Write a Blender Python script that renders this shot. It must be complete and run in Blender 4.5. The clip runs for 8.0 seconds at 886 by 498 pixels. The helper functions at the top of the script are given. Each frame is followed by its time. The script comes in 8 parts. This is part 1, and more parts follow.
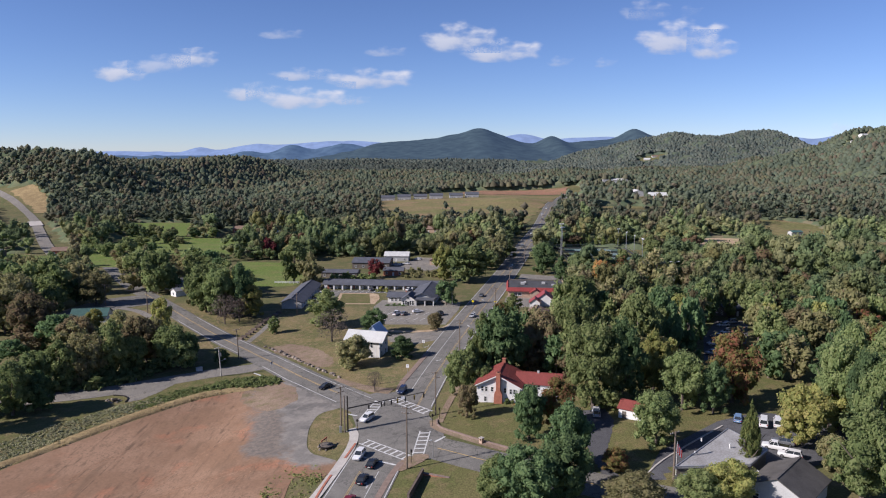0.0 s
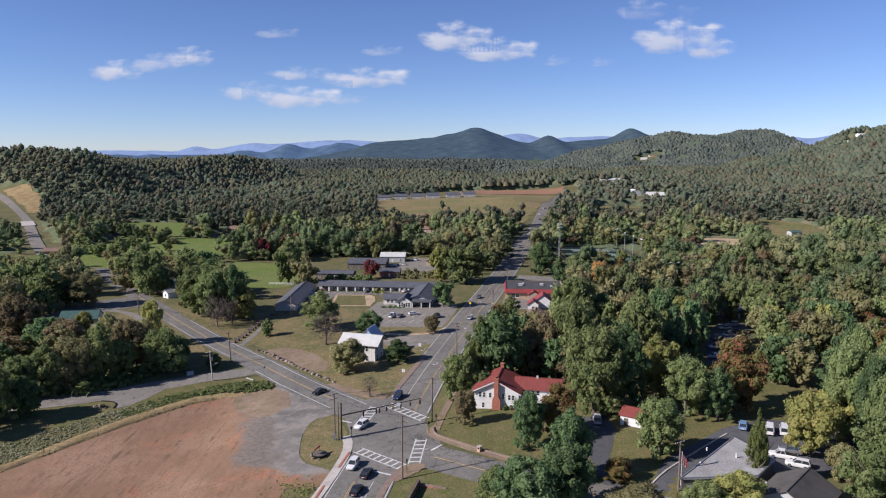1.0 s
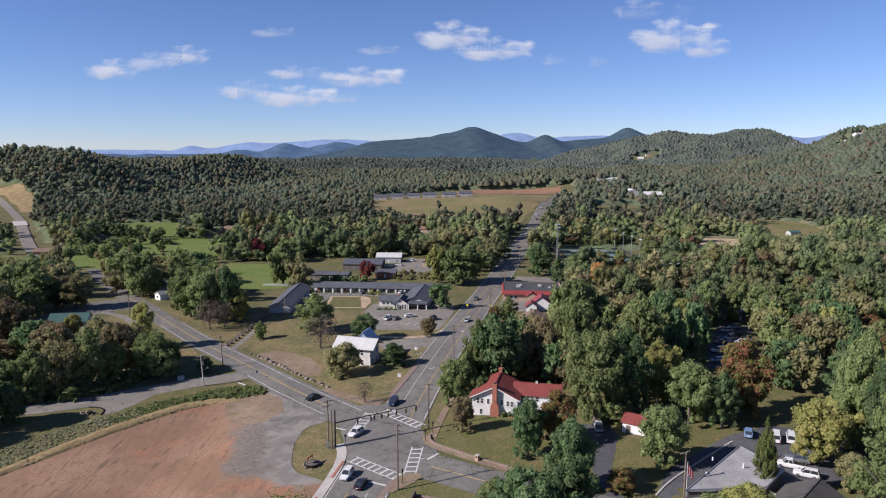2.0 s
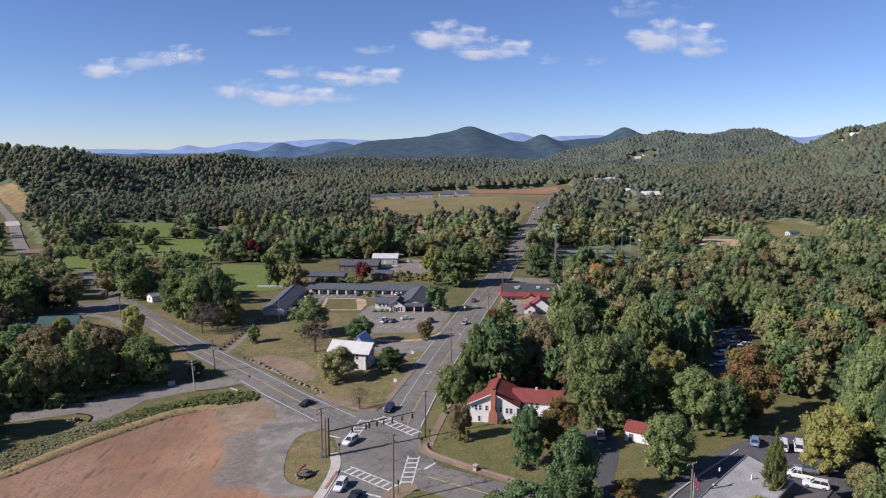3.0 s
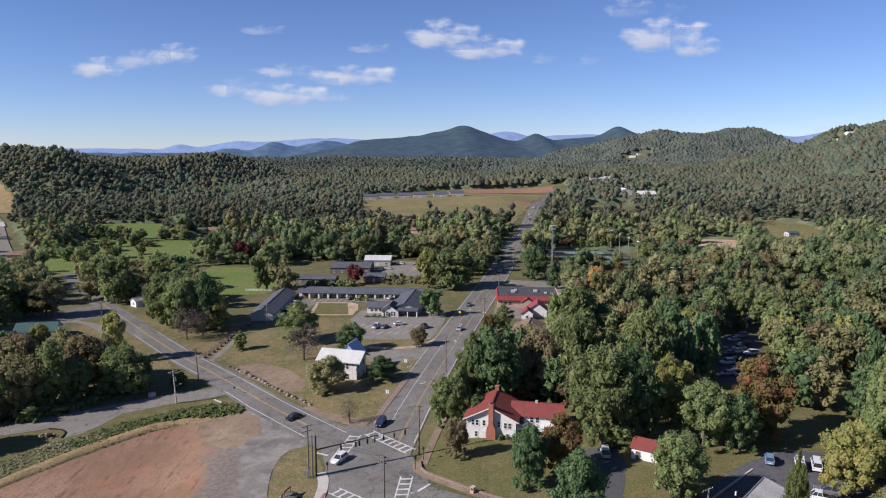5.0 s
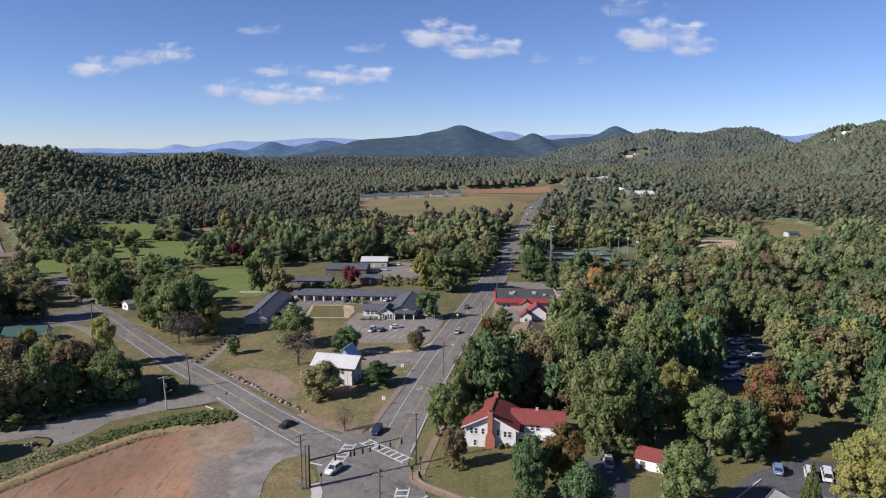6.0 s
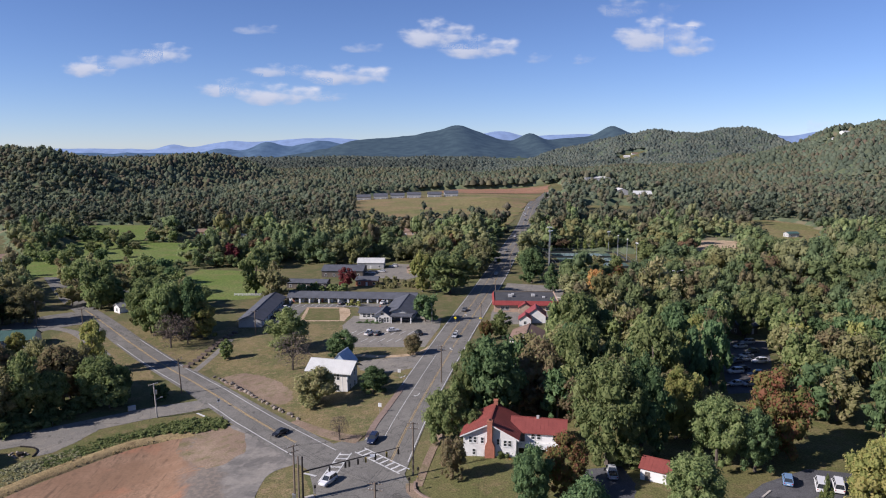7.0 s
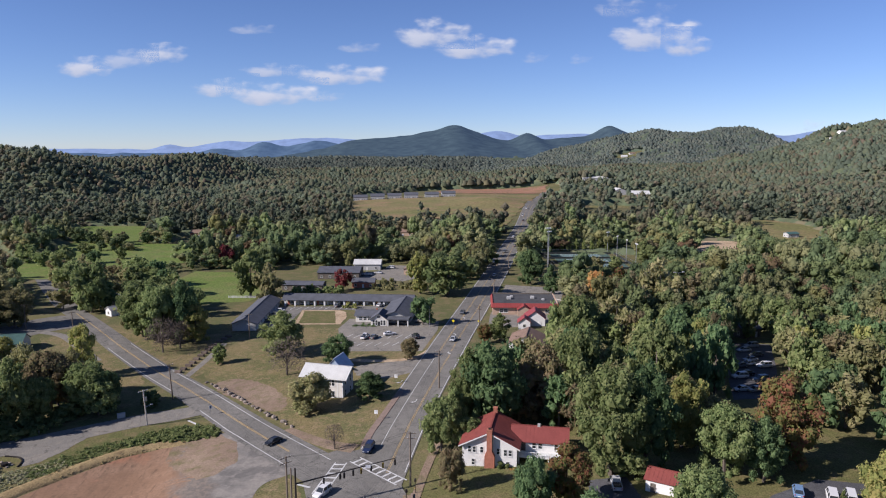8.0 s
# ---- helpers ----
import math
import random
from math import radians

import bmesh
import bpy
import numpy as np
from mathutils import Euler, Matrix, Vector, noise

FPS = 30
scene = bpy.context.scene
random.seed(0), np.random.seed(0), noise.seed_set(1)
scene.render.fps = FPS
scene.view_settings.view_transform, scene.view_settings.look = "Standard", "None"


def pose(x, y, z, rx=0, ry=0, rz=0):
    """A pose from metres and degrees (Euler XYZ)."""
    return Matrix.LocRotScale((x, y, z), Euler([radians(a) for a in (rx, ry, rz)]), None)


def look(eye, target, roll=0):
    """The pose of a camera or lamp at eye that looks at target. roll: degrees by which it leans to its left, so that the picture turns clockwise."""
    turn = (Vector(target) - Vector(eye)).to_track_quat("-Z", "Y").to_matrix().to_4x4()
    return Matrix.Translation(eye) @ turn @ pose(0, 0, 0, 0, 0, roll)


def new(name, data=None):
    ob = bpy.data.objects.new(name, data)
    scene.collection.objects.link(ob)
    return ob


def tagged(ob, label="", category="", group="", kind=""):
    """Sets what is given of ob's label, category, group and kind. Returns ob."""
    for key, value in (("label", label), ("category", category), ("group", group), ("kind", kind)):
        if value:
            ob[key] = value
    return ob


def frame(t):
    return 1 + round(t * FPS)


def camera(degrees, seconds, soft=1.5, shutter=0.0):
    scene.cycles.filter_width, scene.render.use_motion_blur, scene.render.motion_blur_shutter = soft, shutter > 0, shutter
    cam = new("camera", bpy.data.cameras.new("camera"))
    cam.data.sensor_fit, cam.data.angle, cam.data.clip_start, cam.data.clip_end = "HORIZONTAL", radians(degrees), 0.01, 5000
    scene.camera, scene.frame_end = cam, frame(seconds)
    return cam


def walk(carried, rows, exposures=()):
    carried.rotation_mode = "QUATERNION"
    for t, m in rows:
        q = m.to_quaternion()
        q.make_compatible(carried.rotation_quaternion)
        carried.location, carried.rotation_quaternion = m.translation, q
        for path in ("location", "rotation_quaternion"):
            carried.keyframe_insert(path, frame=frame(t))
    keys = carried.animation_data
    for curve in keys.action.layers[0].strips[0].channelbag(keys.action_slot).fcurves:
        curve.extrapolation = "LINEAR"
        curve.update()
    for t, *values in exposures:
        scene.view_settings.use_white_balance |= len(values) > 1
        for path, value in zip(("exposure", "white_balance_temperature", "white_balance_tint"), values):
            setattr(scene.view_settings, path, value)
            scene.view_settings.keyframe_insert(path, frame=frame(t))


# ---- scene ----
# ---------------------------------------------------------------- camera
cam = camera(64.0, 8.0, soft=1.11)
EYE = 69.0
# seconds, eye x y z, yaw, pitch, roll
ROWS = [
    (0.0, 0.00, 0.00, 0.00, 0.00, -8.01, 0.00),
    (0.5, 0.00, 2.55, 0.00, -0.14, -8.04, 0.02),
    (1.0, 0.00, 5.10, 0.00, -0.27, -8.06, 0.03),
    (1.5, 0.00, 7.64, 0.00, -0.41, -8.09, 0.04),
    (3.0, 0.00, 15.25, 0.00, -0.80, -8.15, 0.06),
    (3.5, 0.00, 17.78, 0.00, -0.93, -8.17, 0.06),
    (4.0, 0.00, 20.30, 0.00, -1.06, -8.19, 0.06),
    (4.5, 0.00, 22.83, 0.00, -1.18, -8.20, 0.06),
    (6.0, 0.00, 30.38, 0.00, -1.54, -8.23, 0.03),
    (6.5, 0.00, 32.89, 0.00, -1.66, -8.23, 0.01),
    (7.0, 0.00, 35.39, 0.00, -1.77, -8.23, -0.01),
    (7.5, 0.00, 37.89, 0.00, -1.89, -8.24, -0.03),
    (8.0, 0.00, 40.39, 0.00, -2.00, -8.24, -0.05),
]
walk(cam, [(t, pose(x, y, EYE + z, 90 + pitch, 0, yaw) @ pose(0, 0, 0, 0, 0, roll)) for t, x, y, z, yaw, pitch, roll in ROWS])

# ---------------------------------------------------------------- light
SUN_EL, SUN_AZ = 32.0, 253.0          # degrees; azimuth clockwise from +y, behind and to the west of the flight
scene.view_settings.exposure = 0.63
scene.view_settings.use_white_balance = True
scene.view_settings.white_balance_temperature, scene.view_settings.white_balance_tint = 5950, 20
world = bpy.data.worlds.new("sky")
scene.world = world
world.use_nodes = True
wn = world.node_tree.nodes
wn.clear()
sky = wn.new("ShaderNodeTexSky")
sky.sky_type = "NISHITA"
sky.sun_disc = False
sky.sun_elevation, sky.sun_rotation = radians(SUN_EL), radians(SUN_AZ)
sky.altitude, sky.air_density, sky.dust_density, sky.ozone_density = 2800.0, 1.0, 0.0, 2.5
bg = wn.new("ShaderNodeBackground")
bg.inputs["Strength"].default_value = 0.061
wout = wn.new("ShaderNodeOutputWorld")
tint = wn.new("ShaderNodeMix")
tint.data_type, tint.blend_type = "RGBA", "MULTIPLY"
tint.inputs["Factor"].default_value = 1.0
tint.inputs["B"].default_value = (0.90, 0.97, 1.13, 1)
world.node_tree.links.new(sky.outputs[0], tint.inputs["A"])
world.node_tree.links.new(tint.outputs["Result"], bg.inputs[0])
world.node_tree.links.new(bg.outputs[0], wout.inputs[0])

sun_data = bpy.data.lights.new("sun", "SUN")
sun_data.energy, sun_data.angle, sun_data.color = 4.6, radians(0.55), (1.0, 0.92, 0.79)
sun = new("sun", sun_data)
_a, _e = radians(SUN_AZ), radians(SUN_EL)
sun.matrix_world = look((0, 0, 400), (-math.sin(_a) * math.cos(_e) * 100, -math.cos(_a) * math.cos(_e) * 100, 400 - math.sin(_e) * 100))

# ---------------------------------------------------------------- materials
def material(name, base, rough=0.8, metal=0.0, dark=0.7, light=1.25, scale=0.6, fine=9.0, bump=0.0, spec=0.3, vary=0.0, trans=0.0, stain=None):
    """A surface with two scales of variation in object space; vary: by object, trans: share of light let through."""
    m = bpy.data.materials.new(name)
    m.use_nodes = True
    n, l = m.node_tree.nodes, m.node_tree.links
    b = n["Principled BSDF"]
    tc = n.new("ShaderNodeTexCoord")
    big, small = n.new("ShaderNodeTexNoise"), n.new("ShaderNodeTexNoise")
    for t, sc, det in ((big, scale, 4.0), (small, fine, 3.0)):
        t.inputs["Scale"].default_value, t.inputs["Detail"].default_value = sc, det
        l.new(tc.outputs["Object"], t.inputs["Vector"])
    mix = n.new("ShaderNodeMath")
    mix.operation = "ADD"
    l.new(big.outputs["Fac"], mix.inputs[0])
    l.new(small.outputs["Fac"], mix.inputs[1])
    ramp = n.new("ShaderNodeValToRGB")
    ramp.color_ramp.elements[0].position, ramp.color_ramp.elements[1].position = 0.7 / 2, 1.3 / 2
    half = n.new("ShaderNodeMath")
    half.operation = "MULTIPLY"
    half.inputs[1].default_value = 0.5
    l.new(mix.outputs[0], half.inputs[0])
    l.new(half.outputs[0], ramp.inputs[0])
    ramp.color_ramp.elements[0].color = (*[c * dark for c in (stain or base)], 1)
    ramp.color_ramp.elements[1].color = (*[min(c * light, 0.95) for c in base], 1)
    col = ramp.outputs[0]
    if vary:
        info = n.new("ShaderNodeObjectInfo")
        hsv = n.new("ShaderNodeHueSaturation")
        span = n.new("ShaderNodeMapRange")
        span.inputs["To Min"].default_value, span.inputs["To Max"].default_value = 1 - vary, 1 + vary
        l.new(info.outputs["Random"], span.inputs["Value"])
        l.new(span.outputs[0], hsv.inputs["Value"])
        l.new(col, hsv.inputs["Color"])
        col = hsv.outputs[0]
    l.new(col, b.inputs["Base Color"])
    b.inputs["Roughness"].default_value, b.inputs["Metallic"].default_value = rough, metal
    b.inputs["Specular IOR Level"].default_value = spec
    if bump:
        bu = n.new("ShaderNodeBump")
        bu.inputs["Strength"].default_value, bu.inputs["Distance"].default_value = bump, 0.05
        l.new(small.outputs["Fac"], bu.inputs["Height"])
        l.new(bu.outputs[0], b.inputs["Normal"])
    return m


def foliage(name, tones, trans=0.48, patchy=0.0):
    """Leaves: tones are colours between which each leaf clump picks one; each tree leans its own way. patchy: how far neighbouring crowns differ."""
    m = bpy.data.materials.new(name)
    m.use_nodes = True
    n, l = m.node_tree.nodes, m.node_tree.links
    n.remove(n["Principled BSDF"])
    geo, info = n.new("ShaderNodeNewGeometry"), n.new("ShaderNodeObjectInfo")
    ramp = n.new("ShaderNodeValToRGB")
    ramp.color_ramp.interpolation = "LINEAR"
    e = ramp.color_ramp.elements
    while len(e) < len(tones):
        e.new(0.5)
    for k, c in enumerate(tones):
        e[k].position = k / (len(tones) - 1)
        e[k].color = (*c, 1)
    l.new(geo.outputs["Random Per Island"], ramp.inputs[0])
    hsv = n.new("ShaderNodeHueSaturation")
    for sock, lo, hi, seed in (("Hue", 0.492, 0.508, 7.3), ("Value", 0.8, 1.25, 3.1)):
        mul, fr, span = n.new("ShaderNodeMath"), n.new("ShaderNodeMath"), n.new("ShaderNodeMapRange")
        mul.operation, fr.operation = "MULTIPLY", "FRACT"
        mul.inputs[1].default_value = seed
        l.new(info.outputs["Random"], mul.inputs[0])
        l.new(mul.outputs[0], fr.inputs[0])
        l.new(fr.outputs[0], span.inputs["Value"])
        span.inputs["To Min"].default_value, span.inputs["To Max"].default_value = lo, hi
        l.new(span.outputs[0], hsv.inputs[sock])
    l.new(ramp.outputs[0], hsv.inputs["Color"])
    tint_ = hsv.outputs[0]
    if patchy:
        tc = n.new("ShaderNodeTexCoord")
        for scale, lean in ((0.11, (1.0, 1.0, 1.0)), (0.017, (1.15, 1.0, 0.85))):
            t, span, mx = n.new("ShaderNodeTexNoise"), n.new("ShaderNodeMapRange"), n.new("ShaderNodeMix")
            t.inputs["Scale"].default_value, t.inputs["Detail"].default_value = scale, 1.5
            l.new(tc.outputs["Object"], t.inputs["Vector"])
            span.inputs["From Min"].default_value, span.inputs["From Max"].default_value = 0.3, 0.7
            l.new(t.outputs["Fac"], span.inputs["Value"])
            mx.data_type = "RGBA"
            mx.inputs["A"].default_value = (*[1 - patchy * c for c in lean], 1)
            mx.inputs["B"].default_value = (*[1 + patchy * c for c in lean], 1)
            l.new(span.outputs[0], mx.inputs["Factor"])
            mul = n.new("ShaderNodeMix")
            mul.data_type, mul.blend_type = "RGBA", "MULTIPLY"
            mul.inputs["Factor"].default_value = 1.0
            l.new(tint_, mul.inputs["A"])
            l.new(mx.outputs["Result"], mul.inputs["B"])
            tint_ = mul.outputs["Result"]
    dif, tra, mix, out = n.new("ShaderNodeBsdfDiffuse"), n.new("ShaderNodeBsdfTranslucent"), n.new("ShaderNodeMixShader"), n["Material Output"]
    l.new(tint_, dif.inputs["Color"])
    l.new(tint_, tra.inputs["Color"])
    mix.inputs[0].default_value = trans
    l.new(dif.outputs[0], mix.inputs[1])
    l.new(tra.outputs[0], mix.inputs[2])
    l.new(mix.outputs[0], out.inputs["Surface"])
    return m


def three_tone(name, a, b, c, s1=0.02, s2=0.25, s3=3.0, rough=0.95, bump=0.0, lo=0.42, hi=0.6, fleck=(0.6, 1.3), cracks=0.0):
    """Open ground: patches of a and b at the scale s1 and s2, flecked with c; cracks: scale of sealed cracks."""
    m = bpy.data.materials.new(name)
    m.use_nodes = True
    n, l = m.node_tree.nodes, m.node_tree.links
    bs = n["Principled BSDF"]
    tc = n.new("ShaderNodeTexCoord")
    outs = []
    for sc, det in ((s1, 5.0), (s2, 6.0), (s3, 4.0)):
        t = n.new("ShaderNodeTexNoise")
        t.inputs["Scale"].default_value, t.inputs["Detail"].default_value, t.inputs["Roughness"].default_value = sc, det, 0.6
        l.new(tc.outputs["Object"], t.inputs["Vector"])
        outs.append(t)
    col = None
    for k, (t, pair) in enumerate(((outs[0], (a, b)), (outs[1], (None, c)), (outs[2], (None, None)))):
        r = n.new("ShaderNodeMapRange")
        r.inputs["From Min"].default_value, r.inputs["From Max"].default_value = (lo, hi) if k < 2 else (0.3, 0.7)
        l.new(t.outputs["Fac"], r.inputs["Value"])
        mx = n.new("ShaderNodeMix")
        mx.data_type = "RGBA"
        if k == 0:
            mx.inputs["A"].default_value, mx.inputs["B"].default_value = (*a, 1), (*b, 1)
            l.new(r.outputs[0], mx.inputs["Factor"])
        elif k == 1:
            r.inputs["From Min"].default_value, r.inputs["From Max"].default_value = lo + 0.06, hi + 0.12
            mx.inputs["B"].default_value = (*c, 1)
            l.new(col, mx.inputs["A"])
            l.new(r.outputs[0], mx.inputs["Factor"])
        else:
            mx.blend_type = "MULTIPLY"
            r.inputs["To Min"].default_value, r.inputs["To Max"].default_value = fleck
            mx.inputs["Factor"].default_value = 1.0
            l.new(col, mx.inputs["A"])
            l.new(r.outputs[0], mx.inputs["B"])
        col = mx.outputs["Result"]
    if cracks:
        warp, vo, edge, mx = n.new("ShaderNodeMix"), n.new("ShaderNodeTexVoronoi"), n.new("ShaderNodeMapRange"), n.new("ShaderNodeMix")
        warp.data_type, warp.blend_type = "RGBA", "ADD"
        warp.inputs["Factor"].default_value = 1.0
        bend = n.new("ShaderNodeTexNoise")
        bend.inputs["Scale"].default_value, bend.inputs["Detail"].default_value = cracks * 2.5, 4.0
        amount = n.new("ShaderNodeVectorMath")
        amount.operation = "SCALE"
        amount.inputs["Scale"].default_value = 0.8 / cracks
        l.new(tc.outputs["Object"], bend.inputs["Vector"])
        l.new(bend.outputs["Color"], amount.inputs[0])
        l.new(tc.outputs["Object"], warp.inputs["A"])
        l.new(amount.outputs[0], warp.inputs["B"])
        vo.feature = "DISTANCE_TO_EDGE"
        vo.inputs["Scale"].default_value = cracks
        l.new(warp.outputs["Result"], vo.inputs["Vector"])
        edge.inputs["From Min"].default_value, edge.inputs["From Max"].default_value = 0.06 * cracks, 0.16 * cracks
        edge.inputs["To Min"].default_value = 0.62
        l.new(vo.outputs["Distance"], edge.inputs["Value"])
        mx.data_type, mx.blend_type = "RGBA", "MULTIPLY"
        mx.inputs["Factor"].default_value = 1.0
        l.new(col, mx.inputs["A"])
        l.new(edge.outputs[0], mx.inputs["B"])
        col = mx.outputs["Result"]
    l.new(col, bs.inputs["Base Color"])
    bs.inputs["Roughness"].default_value, bs.inputs["Specular IOR Level"].default_value = rough, 0.15
    if bump:
        bu = n.new("ShaderNodeBump")
        bu.inputs["Strength"].default_value, bu.inputs["Distance"].default_value = bump, 0.12
        l.new(outs[2].outputs["Fac"], bu.inputs["Height"])
        l.new(bu.outputs[0], bs.inputs["Normal"])
    return m


M = {}
M["ground"] = three_tone("meadow_and_litter", (0.132, 0.123, 0.053), (0.092, 0.101, 0.040), (0.185, 0.141, 0.079), 0.03, 0.2, 2.2, bump=0.4)
M["lawn"] = three_tone("dry_lawn", (0.178, 0.146, 0.068), (0.122, 0.120, 0.050), (0.245, 0.180, 0.104), 0.09, 0.5, 3.0, bump=0.6, fleck=(0.42, 1.5))
M["lawn_green"] = three_tone("mown_lawn", (0.110, 0.114, 0.041), (0.136, 0.125, 0.051), (0.181, 0.140, 0.072), 0.06, 0.3, 3.0, bump=0.5, fleck=(0.5, 1.4))
M["field"] = three_tone("pasture", (0.115, 0.165, 0.035), (0.14, 0.175, 0.05), (0.17, 0.17, 0.06), 0.015, 0.1, 1.0)
M["tan"] = three_tone("stubble_field", (0.2, 0.165, 0.075), (0.15, 0.15, 0.055), (0.26, 0.17, 0.1), 0.012, 0.03, 0.4)
M["clay_far"] = three_tone("turned_clay", (0.30, 0.16, 0.1), (0.26, 0.15, 0.1), (0.2, 0.15, 0.07), 0.02, 0.06, 0.6)
M["dark_flat_roof"] = material("dark_membrane_roof", (0.06, 0.06, 0.062), 0.85, dark=0.7, light=1.4, scale=0.25, fine=3.0)
M["track"] = three_tone("wheel_track_clay", (0.250, 0.150, 0.092), (0.300, 0.192, 0.125), (0.225, 0.122, 0.070), 0.2, 0.8, 2.0)
M["bank"] = three_tone("rough_bank", (0.33, 0.25, 0.125), (0.25, 0.185, 0.092), (0.17, 0.12, 0.065), 0.12, 0.7, 3.0, bump=0.6)
M["bare"] = three_tone("bare_earth", (0.22, 0.16, 0.115), (0.26, 0.195, 0.14), (0.15, 0.13, 0.065), 0.08, 0.4, 3.0, bump=0.4)
M["asphalt"] = three_tone("worn_asphalt", (0.158, 0.151, 0.135), (0.194, 0.184, 0.163), (0.128, 0.122, 0.110), 0.06, 0.5, 5.0, rough=0.85, bump=0.15, cracks=0.09)
M["asphalt_pale"] = three_tone("pale_asphalt", (0.217, 0.201, 0.173), (0.185, 0.174, 0.154), (0.256, 0.231, 0.191), 0.06, 0.4, 4.0, rough=0.9, bump=0.15, cracks=0.11)
M["asphalt_dark"] = three_tone("dark_asphalt", (0.085, 0.085, 0.09), (0.11, 0.11, 0.115), (0.07, 0.07, 0.075), 0.05, 0.5, 5.0, rough=0.8, bump=0.15)
M["paint_white"] = material("road_paint_white", (0.52, 0.52, 0.5), 0.7, dark=0.6, scale=1.0, fine=6.0)
M["paint_yellow"] = material("road_paint_yellow", (0.46, 0.32, 0.13), 0.7, dark=0.6, scale=1.0, fine=6.0)
M["concrete"] = material("concrete", (0.42, 0.39, 0.35), 0.9, dark=0.75, light=1.15, scale=0.4, fine=4.0, bump=0.2)
M["brick"] = material("red_brick", (0.36, 0.14, 0.09), 0.9, dark=0.7, light=1.2, scale=1.2, fine=12.0, bump=0.3)
M["pavers"] = material("brick_pavers", (0.21, 0.155, 0.125), 0.9, dark=0.75, scale=1.0, fine=10.0)
M["white_siding"] = material("white_siding", (0.68, 0.67, 0.645), 0.6, dark=0.9, light=1.05, scale=0.3, fine=5.0)
M["cream"] = material("cream_siding", (0.6, 0.58, 0.53), 0.7, dark=0.88, light=1.06, scale=0.3, fine=4.0)
M["red_roof"] = material("red_metal_roof", (0.215, 0.058, 0.048), 0.5, dark=0.82, light=1.12, scale=0.5, fine=5.0, spec=0.4)
M["bright_red_roof"] = material("bright_red_roof", (0.25, 0.05, 0.045), 0.5, dark=0.85, light=1.1, scale=0.5, fine=5.0, spec=0.4)
M["white_roof"] = material("pale_metal_roof", (0.55, 0.55, 0.52), 0.5, metal=0.0, dark=0.82, light=1.06, scale=0.4, fine=4.0)
M["blue_roof"] = material("blue_grey_metal_roof", (0.30, 0.36, 0.44), 0.4, metal=0.3, dark=0.85, scale=0.4, fine=4.0)
M["slate_roof"] = material("dark_shingle_roof", (0.085, 0.09, 0.105), 0.85, dark=0.75, light=1.25, scale=0.4, fine=6.0, bump=0.3)
M["charcoal_roof"] = material("charcoal_shingle_roof", (0.088, 0.082, 0.076), 0.85, dark=0.7, light=1.3, scale=0.4, fine=6.0, bump=0.3)
M["grey_roof"] = material("grey_flat_roof", (0.33, 0.33, 0.325), 0.85, dark=0.78, light=1.12, scale=0.25, fine=3.0, bump=0.1, stain=(0.27, 0.255, 0.24))
M["brown_roof"] = material("brown_shingle_roof", (0.2, 0.135, 0.1), 0.85, dark=0.75, scale=0.5, fine=6.0, bump=0.3)
M["green_roof"] = material("green_metal_roof", (0.06, 0.115, 0.1), 0.45, dark=0.85, scale=0.5, fine=5.0)
M["tan_wall"] = material("tan_wall", (0.42, 0.3, 0.22), 0.85, dark=0.85, light=1.1, scale=0.4, fine=5.0)
M["dark_wall"] = material("dark_shaded_siding", (0.14, 0.12, 0.1), 0.8, scale=0.4, fine=4.0)
M["grey_wall"] = material("grey_block_wall", (0.4, 0.4, 0.39), 0.85, dark=0.85, light=1.1, scale=0.4, fine=4.0)
M["trim"] = material("white_trim", (0.66, 0.66, 0.64), 0.5, dark=0.92, light=1.05)
M["glass"] = material("window_glass", (0.03, 0.035, 0.04), 0.08, dark=0.8, light=1.2, spec=0.8)
M["wood_pole"] = material("weathered_pole_wood", (0.17, 0.135, 0.105), 0.9, dark=0.7, scale=1.0, fine=8.0, bump=0.3)
M["pale_pole"] = material("pale_pole_wood", (0.46, 0.43, 0.39), 0.9, dark=0.75, scale=1.0, fine=8.0, bump=0.3)
M["steel"] = material("galvanised_steel", (0.4, 0.41, 0.42), 0.45, metal=0.7, dark=0.85)
M["dark_steel"] = material("dark_painted_steel", (0.035, 0.03, 0.028), 0.5, metal=0.3, dark=0.8)
M["wire"] = material("cable_black", (0.03, 0.03, 0.03), 0.7)
M["porcelain"] = material("insulator_grey", (0.5, 0.5, 0.5), 0.4)
M["signal_yellow"] = material("signal_housing_yellow", (0.5, 0.33, 0.04), 0.5)
M["sign_yellow"] = material("yellow_sign_sheet", (0.75, 0.6, 0.02), 0.4)
M["sign_white"] = material("white_sign_sheet", (0.75, 0.75, 0.75), 0.4)
M["sign_black"] = material("black_letter_sheet", (0.03, 0.03, 0.03), 0.6)
M["rock"] = material("boulder_stone", (0.25, 0.21, 0.175), 0.9, dark=0.6, scale=0.8, fine=5.0, bump=0.5, vary=0.25)
M["timber"] = material("weathered_timber", (0.13, 0.1, 0.08), 0.9, dark=0.7, scale=0.8, fine=6.0, vary=0.2)
M["bark"] = material("tree_bark", (0.14, 0.115, 0.095), 0.95, dark=0.6, scale=1.5, fine=8.0, bump=0.6)
M["rubber"] = material("tyre_rubber", (0.02, 0.02, 0.02), 0.85)
M["rim"] = material("alloy_rim", (0.45, 0.45, 0.46), 0.35, metal=0.8)
M["head_lamp"] = material("clear_lamp_lens", (0.6, 0.6, 0.6), 0.15, spec=0.7)
M["tail_lamp"] = material("red_lamp_lens", (0.35, 0.02, 0.02), 0.2, spec=0.7)
